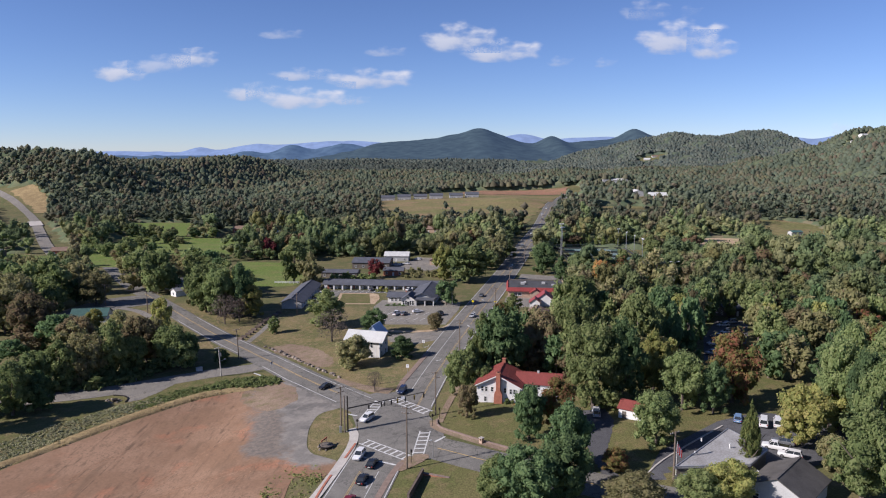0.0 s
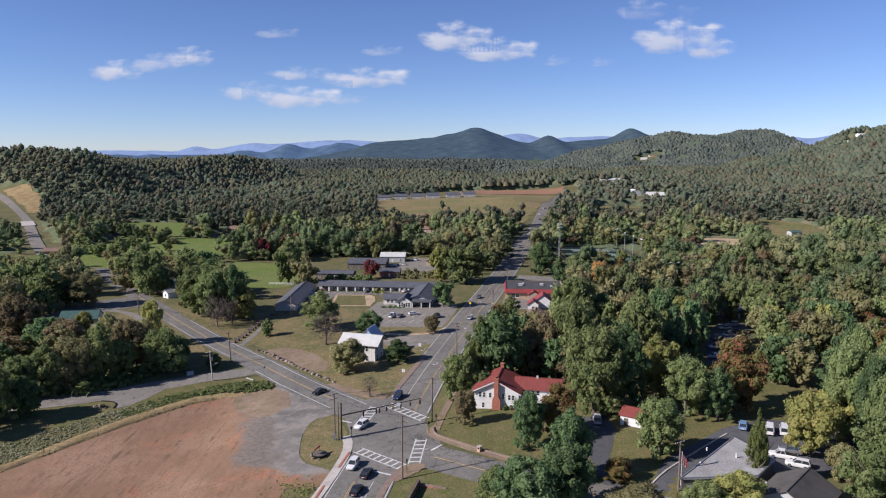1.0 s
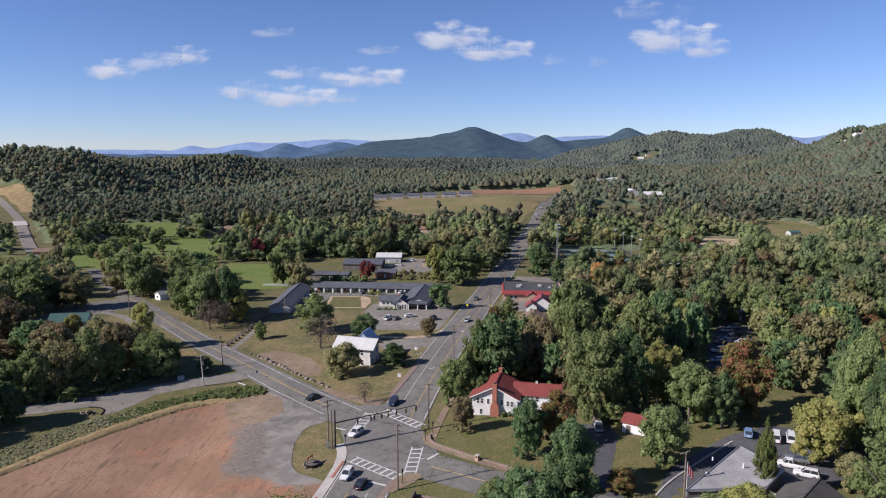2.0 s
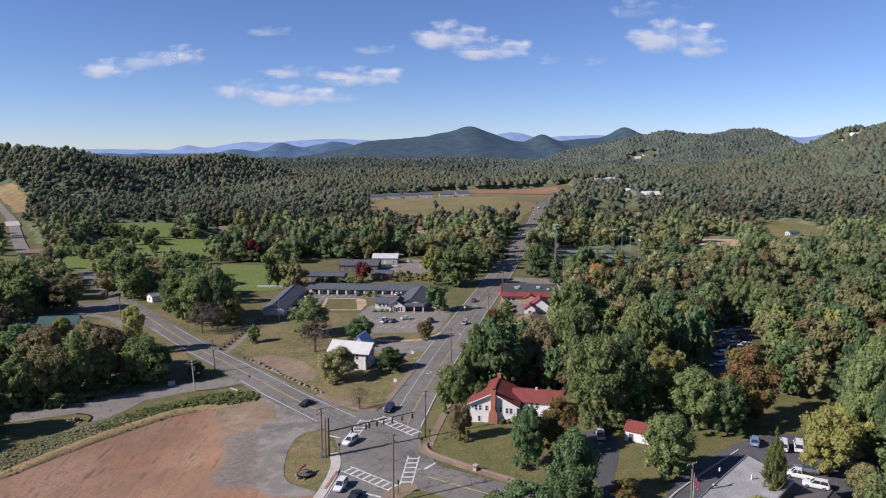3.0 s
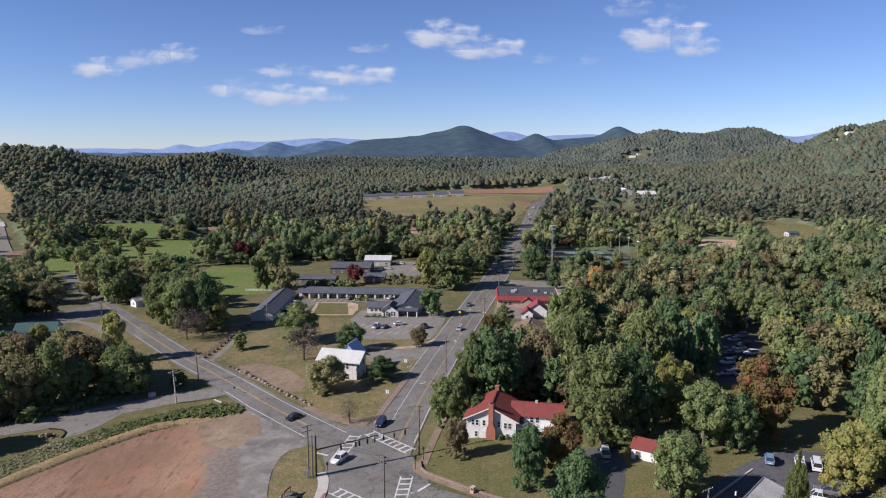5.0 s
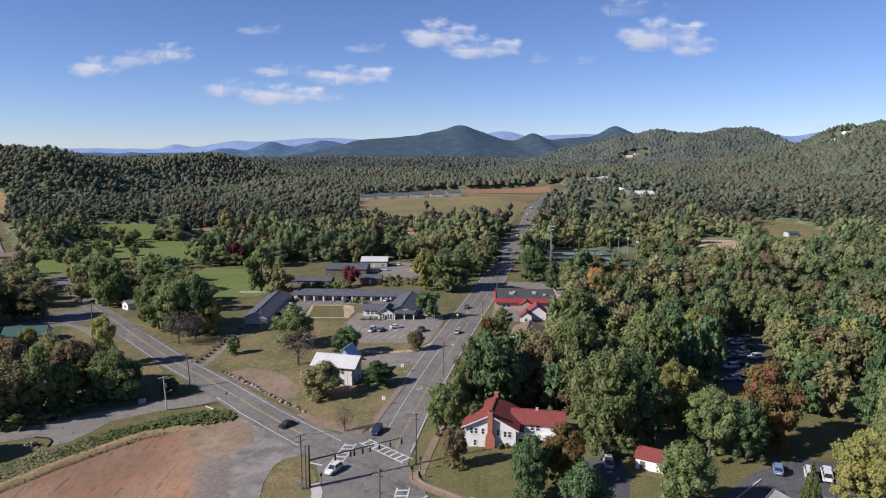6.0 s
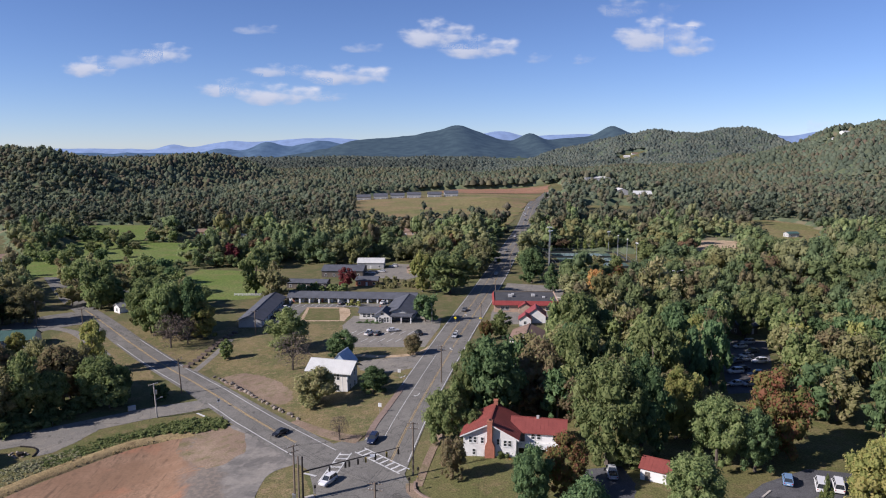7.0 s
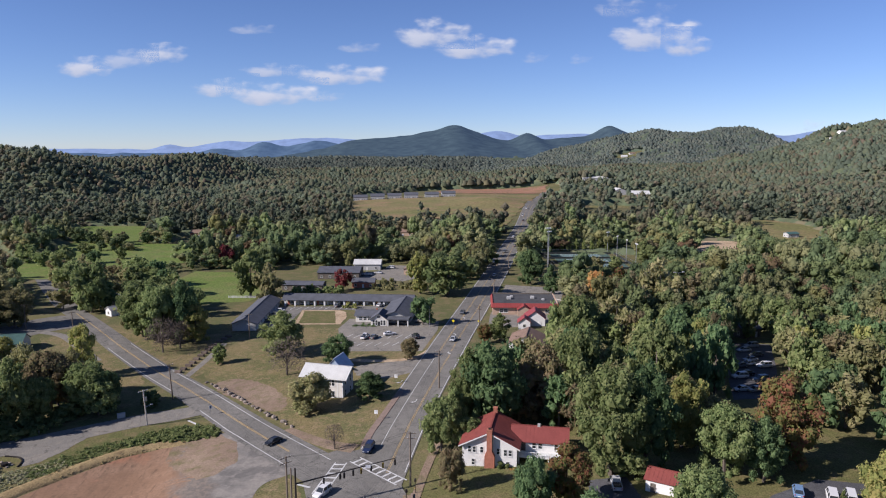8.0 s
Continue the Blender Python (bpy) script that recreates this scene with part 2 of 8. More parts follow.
M["court"] = material("court_blue_green", (0.13, 0.19, 0.19), 0.95, dark=0.85, scale=0.1, fine=2.0, spec=0.05)
M["court_green"] = material("court_surround_green", (0.075, 0.115, 0.10), 0.95, dark=0.85, scale=0.1, fine=2.0, spec=0.05)
M["screen"] = material("dark_windscreen_mesh", (0.03, 0.035, 0.035), 0.9)
M["sand"] = three_tone("pale_sand", (0.46, 0.35, 0.23), (0.4, 0.3, 0.2), (0.3, 0.22, 0.13), 0.03, 0.2, 2.0)
for _n, _c in (("white", (0.64, 0.64, 0.63)), ("black", (0.02, 0.021, 0.024)), ("navy", (0.02, 0.03, 0.07)), ("silver", (0.42, 0.43, 0.44)),
               ("grey", (0.13, 0.135, 0.14)), ("maroon", (0.16, 0.02, 0.025)), ("blue", (0.16, 0.26, 0.42)), ("tan", (0.35, 0.3, 0.24))):
    M["car_" + _n] = material("car_paint_" + _n, _c, 0.22, dark=0.97, light=1.03, spec=0.6)


def lot_material():
    """Graded clay that runs out into gravel and old asphalt to the east, with streaks and stains."""
    m = bpy.data.materials.new("clay_gravel_asphalt")
    m.use_nodes = True
    n, l = m.node_tree.nodes, m.node_tree.links
    bs = n["Principled BSDF"]
    tc, xyz = n.new("ShaderNodeTexCoord"), n.new("ShaderNodeSeparateXYZ")
    l.new(tc.outputs["Object"], xyz.inputs[0])

    def calc(op, a, b):
        q = n.new("ShaderNodeMath")
        q.operation = op
        for i, v in enumerate((a, b)):
            if isinstance(v, (int, float)):
                q.inputs[i].default_value = v
            else:
                l.new(v, q.inputs[i])
        return q.outputs[0]

    def speckle(scale, detail, stretch=(1, 1, 1), turn=0.0, rough=0.6):
        mp, t = n.new("ShaderNodeMapping"), n.new("ShaderNodeTexNoise")
        mp.inputs["Scale"].default_value, mp.inputs["Rotation"].default_value = stretch, (0, 0, radians(turn))
        t.inputs["Scale"].default_value, t.inputs["Detail"].default_value, t.inputs["Roughness"].default_value = scale, detail, rough
        l.new(tc.outputs["Object"], mp.inputs["Vector"])
        l.new(mp.outputs[0], t.inputs["Vector"])
        return t.outputs["Fac"]

    def span(v, a, b, lo=0.0, hi=1.0):
        r = n.new("ShaderNodeMapRange")
        r.interpolation_type = "SMOOTHSTEP"
        for key, val in (("From Min", a), ("From Max", b), ("To Min", lo), ("To Max", hi)):
            r.inputs[key].default_value = val
        l.new(v, r.inputs["Value"])
        return r.outputs[0]

    def blend(f, a, b, kind="MIX"):
        x = n.new("ShaderNodeMix")
        x.data_type, x.blend_type = "RGBA", kind
        for key, v in (("Factor", f), ("A", a), ("B", b)):
            if isinstance(v, tuple):
                x.inputs[key].default_value = (*v, 1)
            elif isinstance(v, (int, float)):
                x.inputs[key].default_value = v
            else:
                l.new(v, x.inputs[key])
        return x.outputs["Result"]

    broad, mid, fine = speckle(0.05, 5.0), speckle(0.22, 6.0), speckle(1.6, 5.0)
    streak = speckle(0.2, 8.0, (1.0, 0.22, 1.0), -38.0, 0.66)
    specks = speckle(0.8, 7.0, (1.0, 0.4, 1.0), -30.0, 0.7)
    ruts = speckle(0.42, 3.0, (1.0, 0.12, 1.0), -52.0, 0.5)
    blotch = speckle(0.075, 3.0)
    tracks = calc("MULTIPLY", span(speckle(1.1, 4.0, (1.0, 0.05, 1.0), -47.0, 0.55), 0.56, 0.66), span(mid, 0.42, 0.6))
    litter = calc("MULTIPLY", span(speckle(2.4, 4.0, (1.0, 0.5, 1.0), -30.0, 0.6), 0.56, 0.62), span(broad, 0.46, 0.6))
    clay = blend(span(broad, 0.4, 0.62), (0.225, 0.138, 0.086), (0.285, 0.180, 0.117))
    clay = blend(span(blotch, 0.56, 0.68, 0, 0.5), clay, (0.345, 0.150, 0.085))
    clay = blend(span(streak, 0.53, 0.68, 0, 0.6), clay, (0.160, 0.104, 0.066))
    clay = blend(span(specks, 0.55, 0.64, 0, 0.65), clay, (0.160, 0.104, 0.068))
    clay = blend(span(ruts, 0.64, 0.74, 0, 0.6), clay, (0.165, 0.100, 0.064))
    clay = blend(calc("MULTIPLY", tracks, 0.75), clay, (0.128, 0.084, 0.056))
    clay = blend(calc("MULTIPLY", litter, 0.7), clay, (0.120, 0.088, 0.056))
    gravel = blend(span(speckle(0.9, 6.0), 0.42, 0.6), (0.150, 0.131, 0.113), (0.200, 0.168, 0.136))
    apron = blend(span(speckle(0.3, 5.0), 0.42, 0.62), (0.180, 0.168, 0.150), (0.240, 0.220, 0.192))
    apron = blend(span(speckle(0.12, 6.0), 0.56, 0.64, 0, 0.8), apron, (0.130, 0.122, 0.112))
    east = calc("ADD", calc("ADD", calc("MULTIPLY", xyz.outputs["X"], 0.969), calc("MULTIPLY", xyz.outputs["Y"], 0.249)), 5.0)
    wob = calc("MULTIPLY", calc("SUBTRACT", speckle(0.16, 7.0, rough=0.7), 0.5), 16.0)
    east = calc("ADD", east, wob)
    south = calc("ADD", calc("SUBTRACT", xyz.outputs["Y"], 152.0), wob)
    col = blend(span(calc("MINIMUM", east, calc("SUBTRACT", south, 5.0)), -2.5, 2.5), clay, gravel)
    col = blend(span(calc("MINIMUM", calc("SUBTRACT", east, 8.5), calc("ADD", south, 1.0)), -2.0, 2.0), col, apron)
    col = blend(1.0, col, span(fine, 0.3, 0.7, 0.9, 1.08), "MULTIPLY")
    l.new(col, bs.inputs["Base Color"])
    bs.inputs["Roughness"].default_value, bs.inputs["Specular IOR Level"].default_value = 0.95, 0.15
    bu = n.new("ShaderNodeBump")
    bu.inputs["Strength"].default_value, bu.inputs["Distance"].default_value = 0.12, 0.12
    l.new(fine, bu.inputs["Height"])
    l.new(bu.outputs[0], bs.inputs["Normal"])
    return m


M["clay"] = lot_material()
STRAW = foliage("dry_grass_blades", [(0.430, 0.345, 0.185), (0.350, 0.285, 0.150), (0.270, 0.255, 0.120), (0.500, 0.415, 0.240)], trans=0.3)
LEAF = {
    "green": foliage("leaves_green", [(0.132, 0.178, 0.069), (0.206, 0.250, 0.099), (0.284, 0.316, 0.137)]),
    "deep": foliage("leaves_deep_green", [(0.085, 0.135, 0.063), (0.124, 0.185, 0.082), (0.178, 0.246, 0.108)]),
    "olive": foliage("leaves_olive", [(0.203, 0.207, 0.093), (0.277, 0.268, 0.125), (0.358, 0.315, 0.170)]),
    "yellow": foliage("leaves_turning_yellow", [(0.216, 0.250, 0.084), (0.303, 0.314, 0.105), (0.418, 0.375, 0.138)]),
    "red": foliage("leaves_turned_red", [(0.118, 0.156, 0.052), (0.189, 0.112, 0.060), (0.241, 0.102, 0.064), (0.147, 0.166, 0.053), (0.207, 0.146, 0.060), (0.112, 0.152, 0.048)]),
    "crimson": foliage("leaves_deep_crimson", [(0.150, 0.045, 0.050), (0.230, 0.055, 0.062), (0.180, 0.080, 0.062)]),
    "brown": foliage("leaves_russet_brown", [(0.189, 0.171, 0.095), (0.267, 0.200, 0.121), (0.207, 0.204, 0.095)]),
    "orange": foliage("leaves_orange", [(0.410, 0.233, 0.091), (0.478, 0.283, 0.101), (0.273, 0.255, 0.091)]),
    "conifer": foliage("needles_dark_green", [(0.116, 0.155, 0.061), (0.194, 0.229, 0.080), (0.273, 0.287, 0.100)]),
    "twig": foliage("bare_twigs_grey", [(0.114, 0.092, 0.079), (0.147, 0.120, 0.100), (0.090, 0.075, 0.063)], trans=0.0),
}
# the same kinds in closed woods, where leaves show as whole crowns
CROWN = {
    "green": foliage("wood_leaves_green", [(0.166, 0.208, 0.093), (0.202, 0.242, 0.107), (0.233, 0.267, 0.120)], 0.46, 0.22),
    "deep": foliage("wood_leaves_deep", [(0.119, 0.160, 0.081), (0.144, 0.186, 0.090), (0.166, 0.208, 0.102)], 0.46, 0.22),
    "olive": foliage("wood_leaves_olive", [(0.204, 0.215, 0.107), (0.232, 0.239, 0.118), (0.257, 0.255, 0.130)], 0.46, 0.22),
    "yellow": foliage("wood_leaves_yellow", [(0.211, 0.218, 0.097), (0.245, 0.246, 0.102), (0.275, 0.254, 0.113)], 0.46, 0.2),
    "red": foliage("wood_leaves_red", [(0.163, 0.126, 0.074), (0.206, 0.122, 0.081), (0.172, 0.136, 0.076)], 0.46, 0.2),
    "brown": foliage("wood_leaves_brown", [(0.175, 0.160, 0.092), (0.205, 0.173, 0.102), (0.184, 0.171, 0.092)], 0.46, 0.2),
}
# distant crowns: haze is mixed into the leaf colours, greyer and bluer
FAR_HAZED = {
    "green": foliage("hazed_leaves_green", [(0.144, 0.169, 0.110), (0.163, 0.189, 0.119), (0.181, 0.201, 0.129)], 0.46, 0.1),
    "deep": foliage("hazed_leaves_deep", [(0.114, 0.142, 0.099), (0.131, 0.158, 0.110), (0.146, 0.170, 0.118)], 0.46, 0.1),
    "olive": foliage("hazed_leaves_olive", [(0.181, 0.183, 0.123), (0.199, 0.196, 0.129), (0.214, 0.205, 0.136)], 0.46, 0.1),
    "yellow": foliage("hazed_leaves_yellow", [(0.209, 0.205, 0.123), (0.227, 0.219, 0.126), (0.238, 0.221, 0.132)], 0.46, 0.1),
    "red": foliage("hazed_leaves_red", [(0.170, 0.148, 0.103), (0.186, 0.148, 0.106), (0.170, 0.152, 0.103)], 0.46, 0.1),
    "brown": foliage("hazed_leaves_brown", [(0.164, 0.152, 0.108), (0.180, 0.163, 0.111), (0.167, 0.158, 0.108)], 0.46, 0.1),
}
# further hills, with still more blue haze in the colour
HILL = foliage("hazed_hill_leaves", [(0.098, 0.122, 0.110), (0.116, 0.139, 0.117), (0.142, 0.153, 0.125), (0.127, 0.147, 0.121)], 0.45, 0.2)
WEEDS = foliage("pale_weeds", [(0.290, 0.315, 0.158), (0.392, 0.385, 0.225), (0.478, 0.441, 0.285), (0.239, 0.287, 0.128)], trans=0.35)
SCRUB = foliage("scrub_leaves", [(0.168, 0.228, 0.072), (0.240, 0.276, 0.096), (0.300, 0.288, 0.120), (0.384, 0.324, 0.168)], trans=0.35)


def canopy_material(name, tones, cell):
    """A forest roof: each crown has a tone of its own, finely mottled."""
    m = bpy.data.materials.new(name)
    m.use_nodes = True
    n, l = m.node_tree.nodes, m.node_tree.links
    n.remove(n["Principled BSDF"])
    tc, mp, vo, no = n.new("ShaderNodeTexCoord"), n.new("ShaderNodeMapping"), n.new("ShaderNodeTexVoronoi"), n.new("ShaderNodeTexNoise")
    mp.inputs["Scale"].default_value = (1 / cell, 1 / cell, 0.0)
    vo.inputs["Scale"].default_value = 1.0
    no.inputs["Scale"].default_value, no.inputs["Detail"].default_value = 0.02, 5.0
    l.new(tc.outputs["Object"], mp.inputs["Vector"])
    l.new(mp.outputs[0], vo.inputs["Vector"])
    l.new(tc.outputs["Object"], no.inputs["Vector"])
    sep, mul, add, ramp = n.new("ShaderNodeSeparateColor"), n.new("ShaderNodeMath"), n.new("ShaderNodeMath"), n.new("ShaderNodeValToRGB")
    l.new(vo.outputs["Color"], sep.inputs[0])
    mul.operation, add.operation = "MULTIPLY", "ADD"
    mul.inputs[1].default_value = 0.5
    l.new(sep.outputs[0], mul.inputs[0])
    l.new(mul.outputs[0], add.inputs[0])
    l.new(no.outputs["Fac"], add.inputs[1])
    e = ramp.color_ramp.elements
    while len(e) < len(tones):
        e.new(0.5)
    for k, c in enumerate(tones):
        e[k].position, e[k].color = 0.35 + 0.8 * k / (len(tones) - 1) * 0.85, (*c, 1)
    l.new(add.outputs[0], ramp.inputs[0])
    dif = n.new("ShaderNodeBsdfDiffuse")
    l.new(ramp.outputs[0], dif.inputs["Color"])
    l.new(dif.outputs[0], n["Material Output"].inputs["Surface"])
    return m


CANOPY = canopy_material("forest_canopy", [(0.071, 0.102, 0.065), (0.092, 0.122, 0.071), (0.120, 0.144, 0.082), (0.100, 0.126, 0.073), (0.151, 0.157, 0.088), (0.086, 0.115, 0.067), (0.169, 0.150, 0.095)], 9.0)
# the distant canopy carries painted haze: its greens lean to blue-grey
CANOPY_FAR = canopy_material("hazed_forest_canopy", [(0.066, 0.091, 0.067), (0.081, 0.105, 0.074), (0.100, 0.122, 0.082), (0.086, 0.109, 0.074), (0.115, 0.126, 0.084)], 14.0)

# ---------------------------------------------------------------- terrain
def ramp01(a, b, v):
    t = np.clip((np.asarray(v, float) - a) / (b - a), 0, 1)
    return t * t * (3 - 2 * t)


def bump2(x, y, cx, cy, sx, sy, h, p=1.0):
    return h * np.exp(-((((x - cx) / sx) ** 2 + ((y - cy) / sy) ** 2) ** p))


def land(x, y):
    """Height of the ground: the town slopes gently up to the east, wooded hills close the valley."""
    x, y = np.asarray(x, float), np.asarray(y, float)
    z = np.clip(0.07 * x + 1.0, -3.6, 4.2) * (1 - 0.75 * ramp01(215, 330, y))
    # graded lot below the road
    lot = (1 - ramp01(-62, -44, x)) * ramp01(-150, -110, x) * ramp01(95, 120, y) * (1 - ramp01(-11, 9, (y - 206.5) - 0.75 * (x + 62)))
    z = z - 1.6 * lot
    # western hill: its flank faces the valley along a line that runs north-north-east
    s = -0.961 * (x + 400) + 0.278 * (y - 760) + 16 * np.sin(y / 62.0) + 9 * np.sin(y / 27.0 + x / 60.0)
    z = z + 57 * ramp01(0, 150, s - 22 * ramp01(950, 1250, y)) * ramp01(760, 960, y + 0.35 * (x + 400)) * (1 - 0.25 * ramp01(1000, 1120, y)) * (1 - ramp01(1290, 1600, y))
    # eastern hill, the ridge behind it
    z = z + (93 * ramp01(560, 960, x) + 8 * ramp01(250, 700, x) + bump2(x, y, 900, 1480, 36, 400, 8)) * ramp01(760, 1400, y) * (1 - ramp01(1500, 1850, y))
    z = z + (100 * ramp01(230, 760, x) * (1 - 0.75 * ramp01(1030, 1220, x)) + bump2(x, y, 744, 2300, 60, 400, 7) + bump2(x, y, 1037, 2300, 70, 400, 12)) * bump2(x, y, x, 2300, 1, 290, 1)
    far = ramp01(1050, 1350, y + 0.25 * np.abs(x - 100)) * (1 - 0.6 * ramp01(2600, 3400, y)) * (1 - 0.5 * ramp01(400, 700, np.abs(x)))
    z = z + far * (9 * np.sin(x / 160.0 + 0.7) * np.sin(y / 150.0 + 0.4) + 6 * np.sin(x / 83.0 + y / 110.0) + 4 * np.sin(x / 47.0 - y / 60.0))
    z = z + 2.5 * np.sin(x / 90.0 + 1.0) * np.sin(y / 120.0) * ramp01(480, 700, np.hypot(x - 100, y) - 0.15 * y)
    # spurs and ravines on the hills
    rib = np.sin(x / 31.0 + 1.4 * np.sin(y / 85.0) + 0.4) + 0.6 * np.sin(x / 17.0 - y / 42.0)
    z = z + 5.0 * rib * (ramp01(330, 620, x) + ramp01(420, 620, -x)) * ramp01(1000, 1300, y) * (1 - 0.5 * ramp01(1500, 1650, y))
    z = z + bump2(x, y, 88, 880, 40, 55, 6)
    # a shelf of open ground to the north-east
    z = z + bump2(x, y, 325, 1010, 120, 80, 7, 1.5) + bump2(x, y, 265, 1130, 90, 80, 10, 1.5)
    return z


def h0(x, y):
    return float(land(x, y))


def mesh_object(name, verts, faces, mat, parent=None, smooth=False):
    me = bpy.data.meshes.new(name)
    me.from_pydata([tuple(v) for v in verts], [], [tuple(f) for f in faces])
    me.materials.append(mat)
    if smooth:
        me.polygons.foreach_set("use_smooth", [True] * len(me.polygons))
    ob = new(name, me)
    if parent is not None:
        ob.parent = parent
    return ob


def part(name, bm, mat, parent=None, label=""):
    """Links a bmesh as one mesh object under a thing or a part."""
    me = bpy.data.meshes.new(name)
    bmesh.ops.recalc_face_normals(bm, faces=bm.faces)
    bm.to_mesh(me)
    bm.free()
    me.materials.append(mat)
    ob = new(name, me)
    if parent is not None:
        ob.parent = parent
    if label:
        ob["label"] = label
    return ob


def thing(name, x, y, rot=0.0, label="", category="", group="", kind="", z=None):
    ob = new(name)
    ob.empty_display_size = 0.5
    ob.matrix_basis = pose(x, y, h0(x, y) if z is None else z, 0, 0, rot)
    return tagged(ob, label, category, group, kind)


# ground sheet
def axis(stops):
    out = [stops[0][0]]
    for (a, _), (b, step) in zip(stops, stops[1:]):
        n = max(1, int(round((b - a) / step)))
        out += [a + (b - a) * k / n for k in range(1, n + 1)]
    return np.array(out)


gx = axis([(-4800, 0), (-2000, 200), (-700, 60), (-260, 20), (-130, 6), (110, 3), (260, 8), (700, 20), (2000, 50), (4800, 200)])
gy = axis([(-1500, 0), (0, 150), (90, 15), (330, 3), (600, 10), (1200, 20), (3000, 45), (4900, 150)])
GX, GY = np.meshgrid(gx, gy)
GZ = land(GX, GY)
nx, ny = len(gx), len(gy)
idx = np.arange(nx * ny).reshape(ny, nx)
quads = np.stack([idx[:-1, :-1], idx[:-1, 1:], idx[1:, 1:], idx[1:, :-1]], -1).reshape(-1, 4)
ground = mesh_object("ground", np.stack([GX, GY, GZ], -1).reshape(-1, 3).tolist(), quads.tolist(), M["ground"], smooth=True)
tagged(ground, "grassy valley floor with leaf litter and gentle slopes", "ground", kind="structure")


def spline(pts, step=3.0):
    """A smooth line through a few stations."""
    p = [np.array(q, float) for q in pts]
    p = [2 * p[0] - p[1]] + p + [2 * p[-1] - p[-2]]
    out = []
    for a, b, c, d in zip(p, p[1:], p[2:], p[3:]):
        n = max(2, int(np.linalg.norm(c - b) / step))
        for k in range(n):
            t = k / n
            out.append(0.5 * (2 * b + (c - a) * t + (2 * a - 5 * b + 4 * c - d) * t * t + (3 * b - a - 3 * c + d) * t ** 3))
    out.append(p[-2])
    return np.array(out)


def ribbon(name, pts, width, mat, lift, kind="structure", label="", category="", shift=0.0, cross=4, step=3.0, parent=None, start=0.0, stop=None, thick=0.0):
    """A strip along a line of stations, laid on the ground. width: one number or one for each end."""
    line = spline(pts, step)
    d = np.gradient(line, axis=0)
    d /= np.linalg.norm(d, axis=1)[:, None]
    run = np.r_[0, np.cumsum(np.linalg.norm(np.diff(line, axis=0), axis=1))]
    if stop is not None or start > 0:
        keep = (run >= start) & (run <= (stop if stop is not None else run[-1]))
        line, d, run = line[keep], d[keep], run[keep]
    nrm = np.stack([d[:, 1], -d[:, 0]], -1)
    w0, w1 = width if isinstance(width, tuple) else (width, width)
    t = (run - run[0]) / max(run[-1] - run[0], 1e-6)
    w = (w0 + (w1 - w0) * t)[:, None]
    verts, faces = [], []
    for k in range(cross + 1):
        q = line + nrm * (shift + w * (k / cross - 0.5))
        verts.append(np.c_[q, land(q[:, 0], q[:, 1]) + lift])
    n = len(line)
    v = np.stack(verts, 1).reshape(-1, 3)
    if thick:
        low = v.copy()
        low[:, 2] -= thick
        base = len(v)
        v = np.r_[v, low]
    for i in range(n - 1):
        for k in range(cross):
            a = i * (cross + 1) + k
            faces.append((a, a + 1, a + cross + 2, a + cross + 1))
        if thick:
            a, b = i * (cross + 1), (i + 1) * (cross + 1)
            faces.append((a, b, b + base, a + base))
            faces.append((a + cross, a + cross + base, b + cross + base, b + cross))
    if thick:
        for i in (0, n - 1):
            a = i * (cross + 1)
            faces.append((a, a + cross, a + cross + base, a + base))
    ob = mesh_object(name, v.tolist(), faces, mat, parent)
    return tagged(ob, label, category, kind=kind) if parent is None else ob


def patch(name, poly, mat, lift, label="", category="ground", cell=4.0, kind="structure", round_=0, parent=None, ragged=0.0):
    """A flat area with the given outline, laid on the ground; round_: how often its corners are cut round."""
    p = [np.array(q, float) for q in poly]
    for _ in range(round_):
        p = [q for a, b in zip(p, p[1:] + p[:1]) for q in (0.75 * a + 0.25 * b, 0.25 * a + 0.75 * b)]
    if ragged:
        out = []
        for a, b in zip(p, p[1:] + p[:1]):
            n = max(1, int(np.linalg.norm(b - a) / (ragged * 0.8)))
            for k in range(n):
                q = a + (b - a) * k / n
                j = noise.noise_vector(Vector((q[0] * 0.35 / ragged, q[1] * 0.35 / ragged, 1.7))) + 0.6 * noise.noise_vector(Vector((q[0] / ragged, q[1] / ragged, 4.7)))
                out.append(q + ragged * 0.9 * np.array([j.x, j.y]))
        p = out
    bm = bmesh.new()
    bm.faces.new([bm.verts.new((q[0], q[1], 0)) for q in p])
    lo, hi = np.min(p, axis=0), np.max(p, axis=0)
    for ax, nrm in ((0, (1, 0, 0)), (1, (0, 1, 0))):
        v = math.ceil(lo[ax] / cell) * cell
        while v < hi[ax]:
            co = [0, 0, 0]
            co[ax] = v
            bmesh.ops.bisect_plane(bm, geom=bm.verts[:] + bm.edges[:] + bm.faces[:], plane_co=co, plane_no=nrm)
            v += cell
    bmesh.ops.triangulate(bm, faces=bm.faces[:])
    for v in bm.verts:
        v.co.z = h0(v.co.x, v.co.y) + lift
    for f in bm.faces:
        if f.normal.z < 0:
            f.normal_flip()
    me = bpy.data.meshes.new(name)
    bm.to_mesh(me)
    bm.free()
    me.materials.append(mat)
    ob = new(name, me)
    if parent is not None:
        ob.parent = parent
        return ob
    return tagged(ob, label, category, kind=kind)


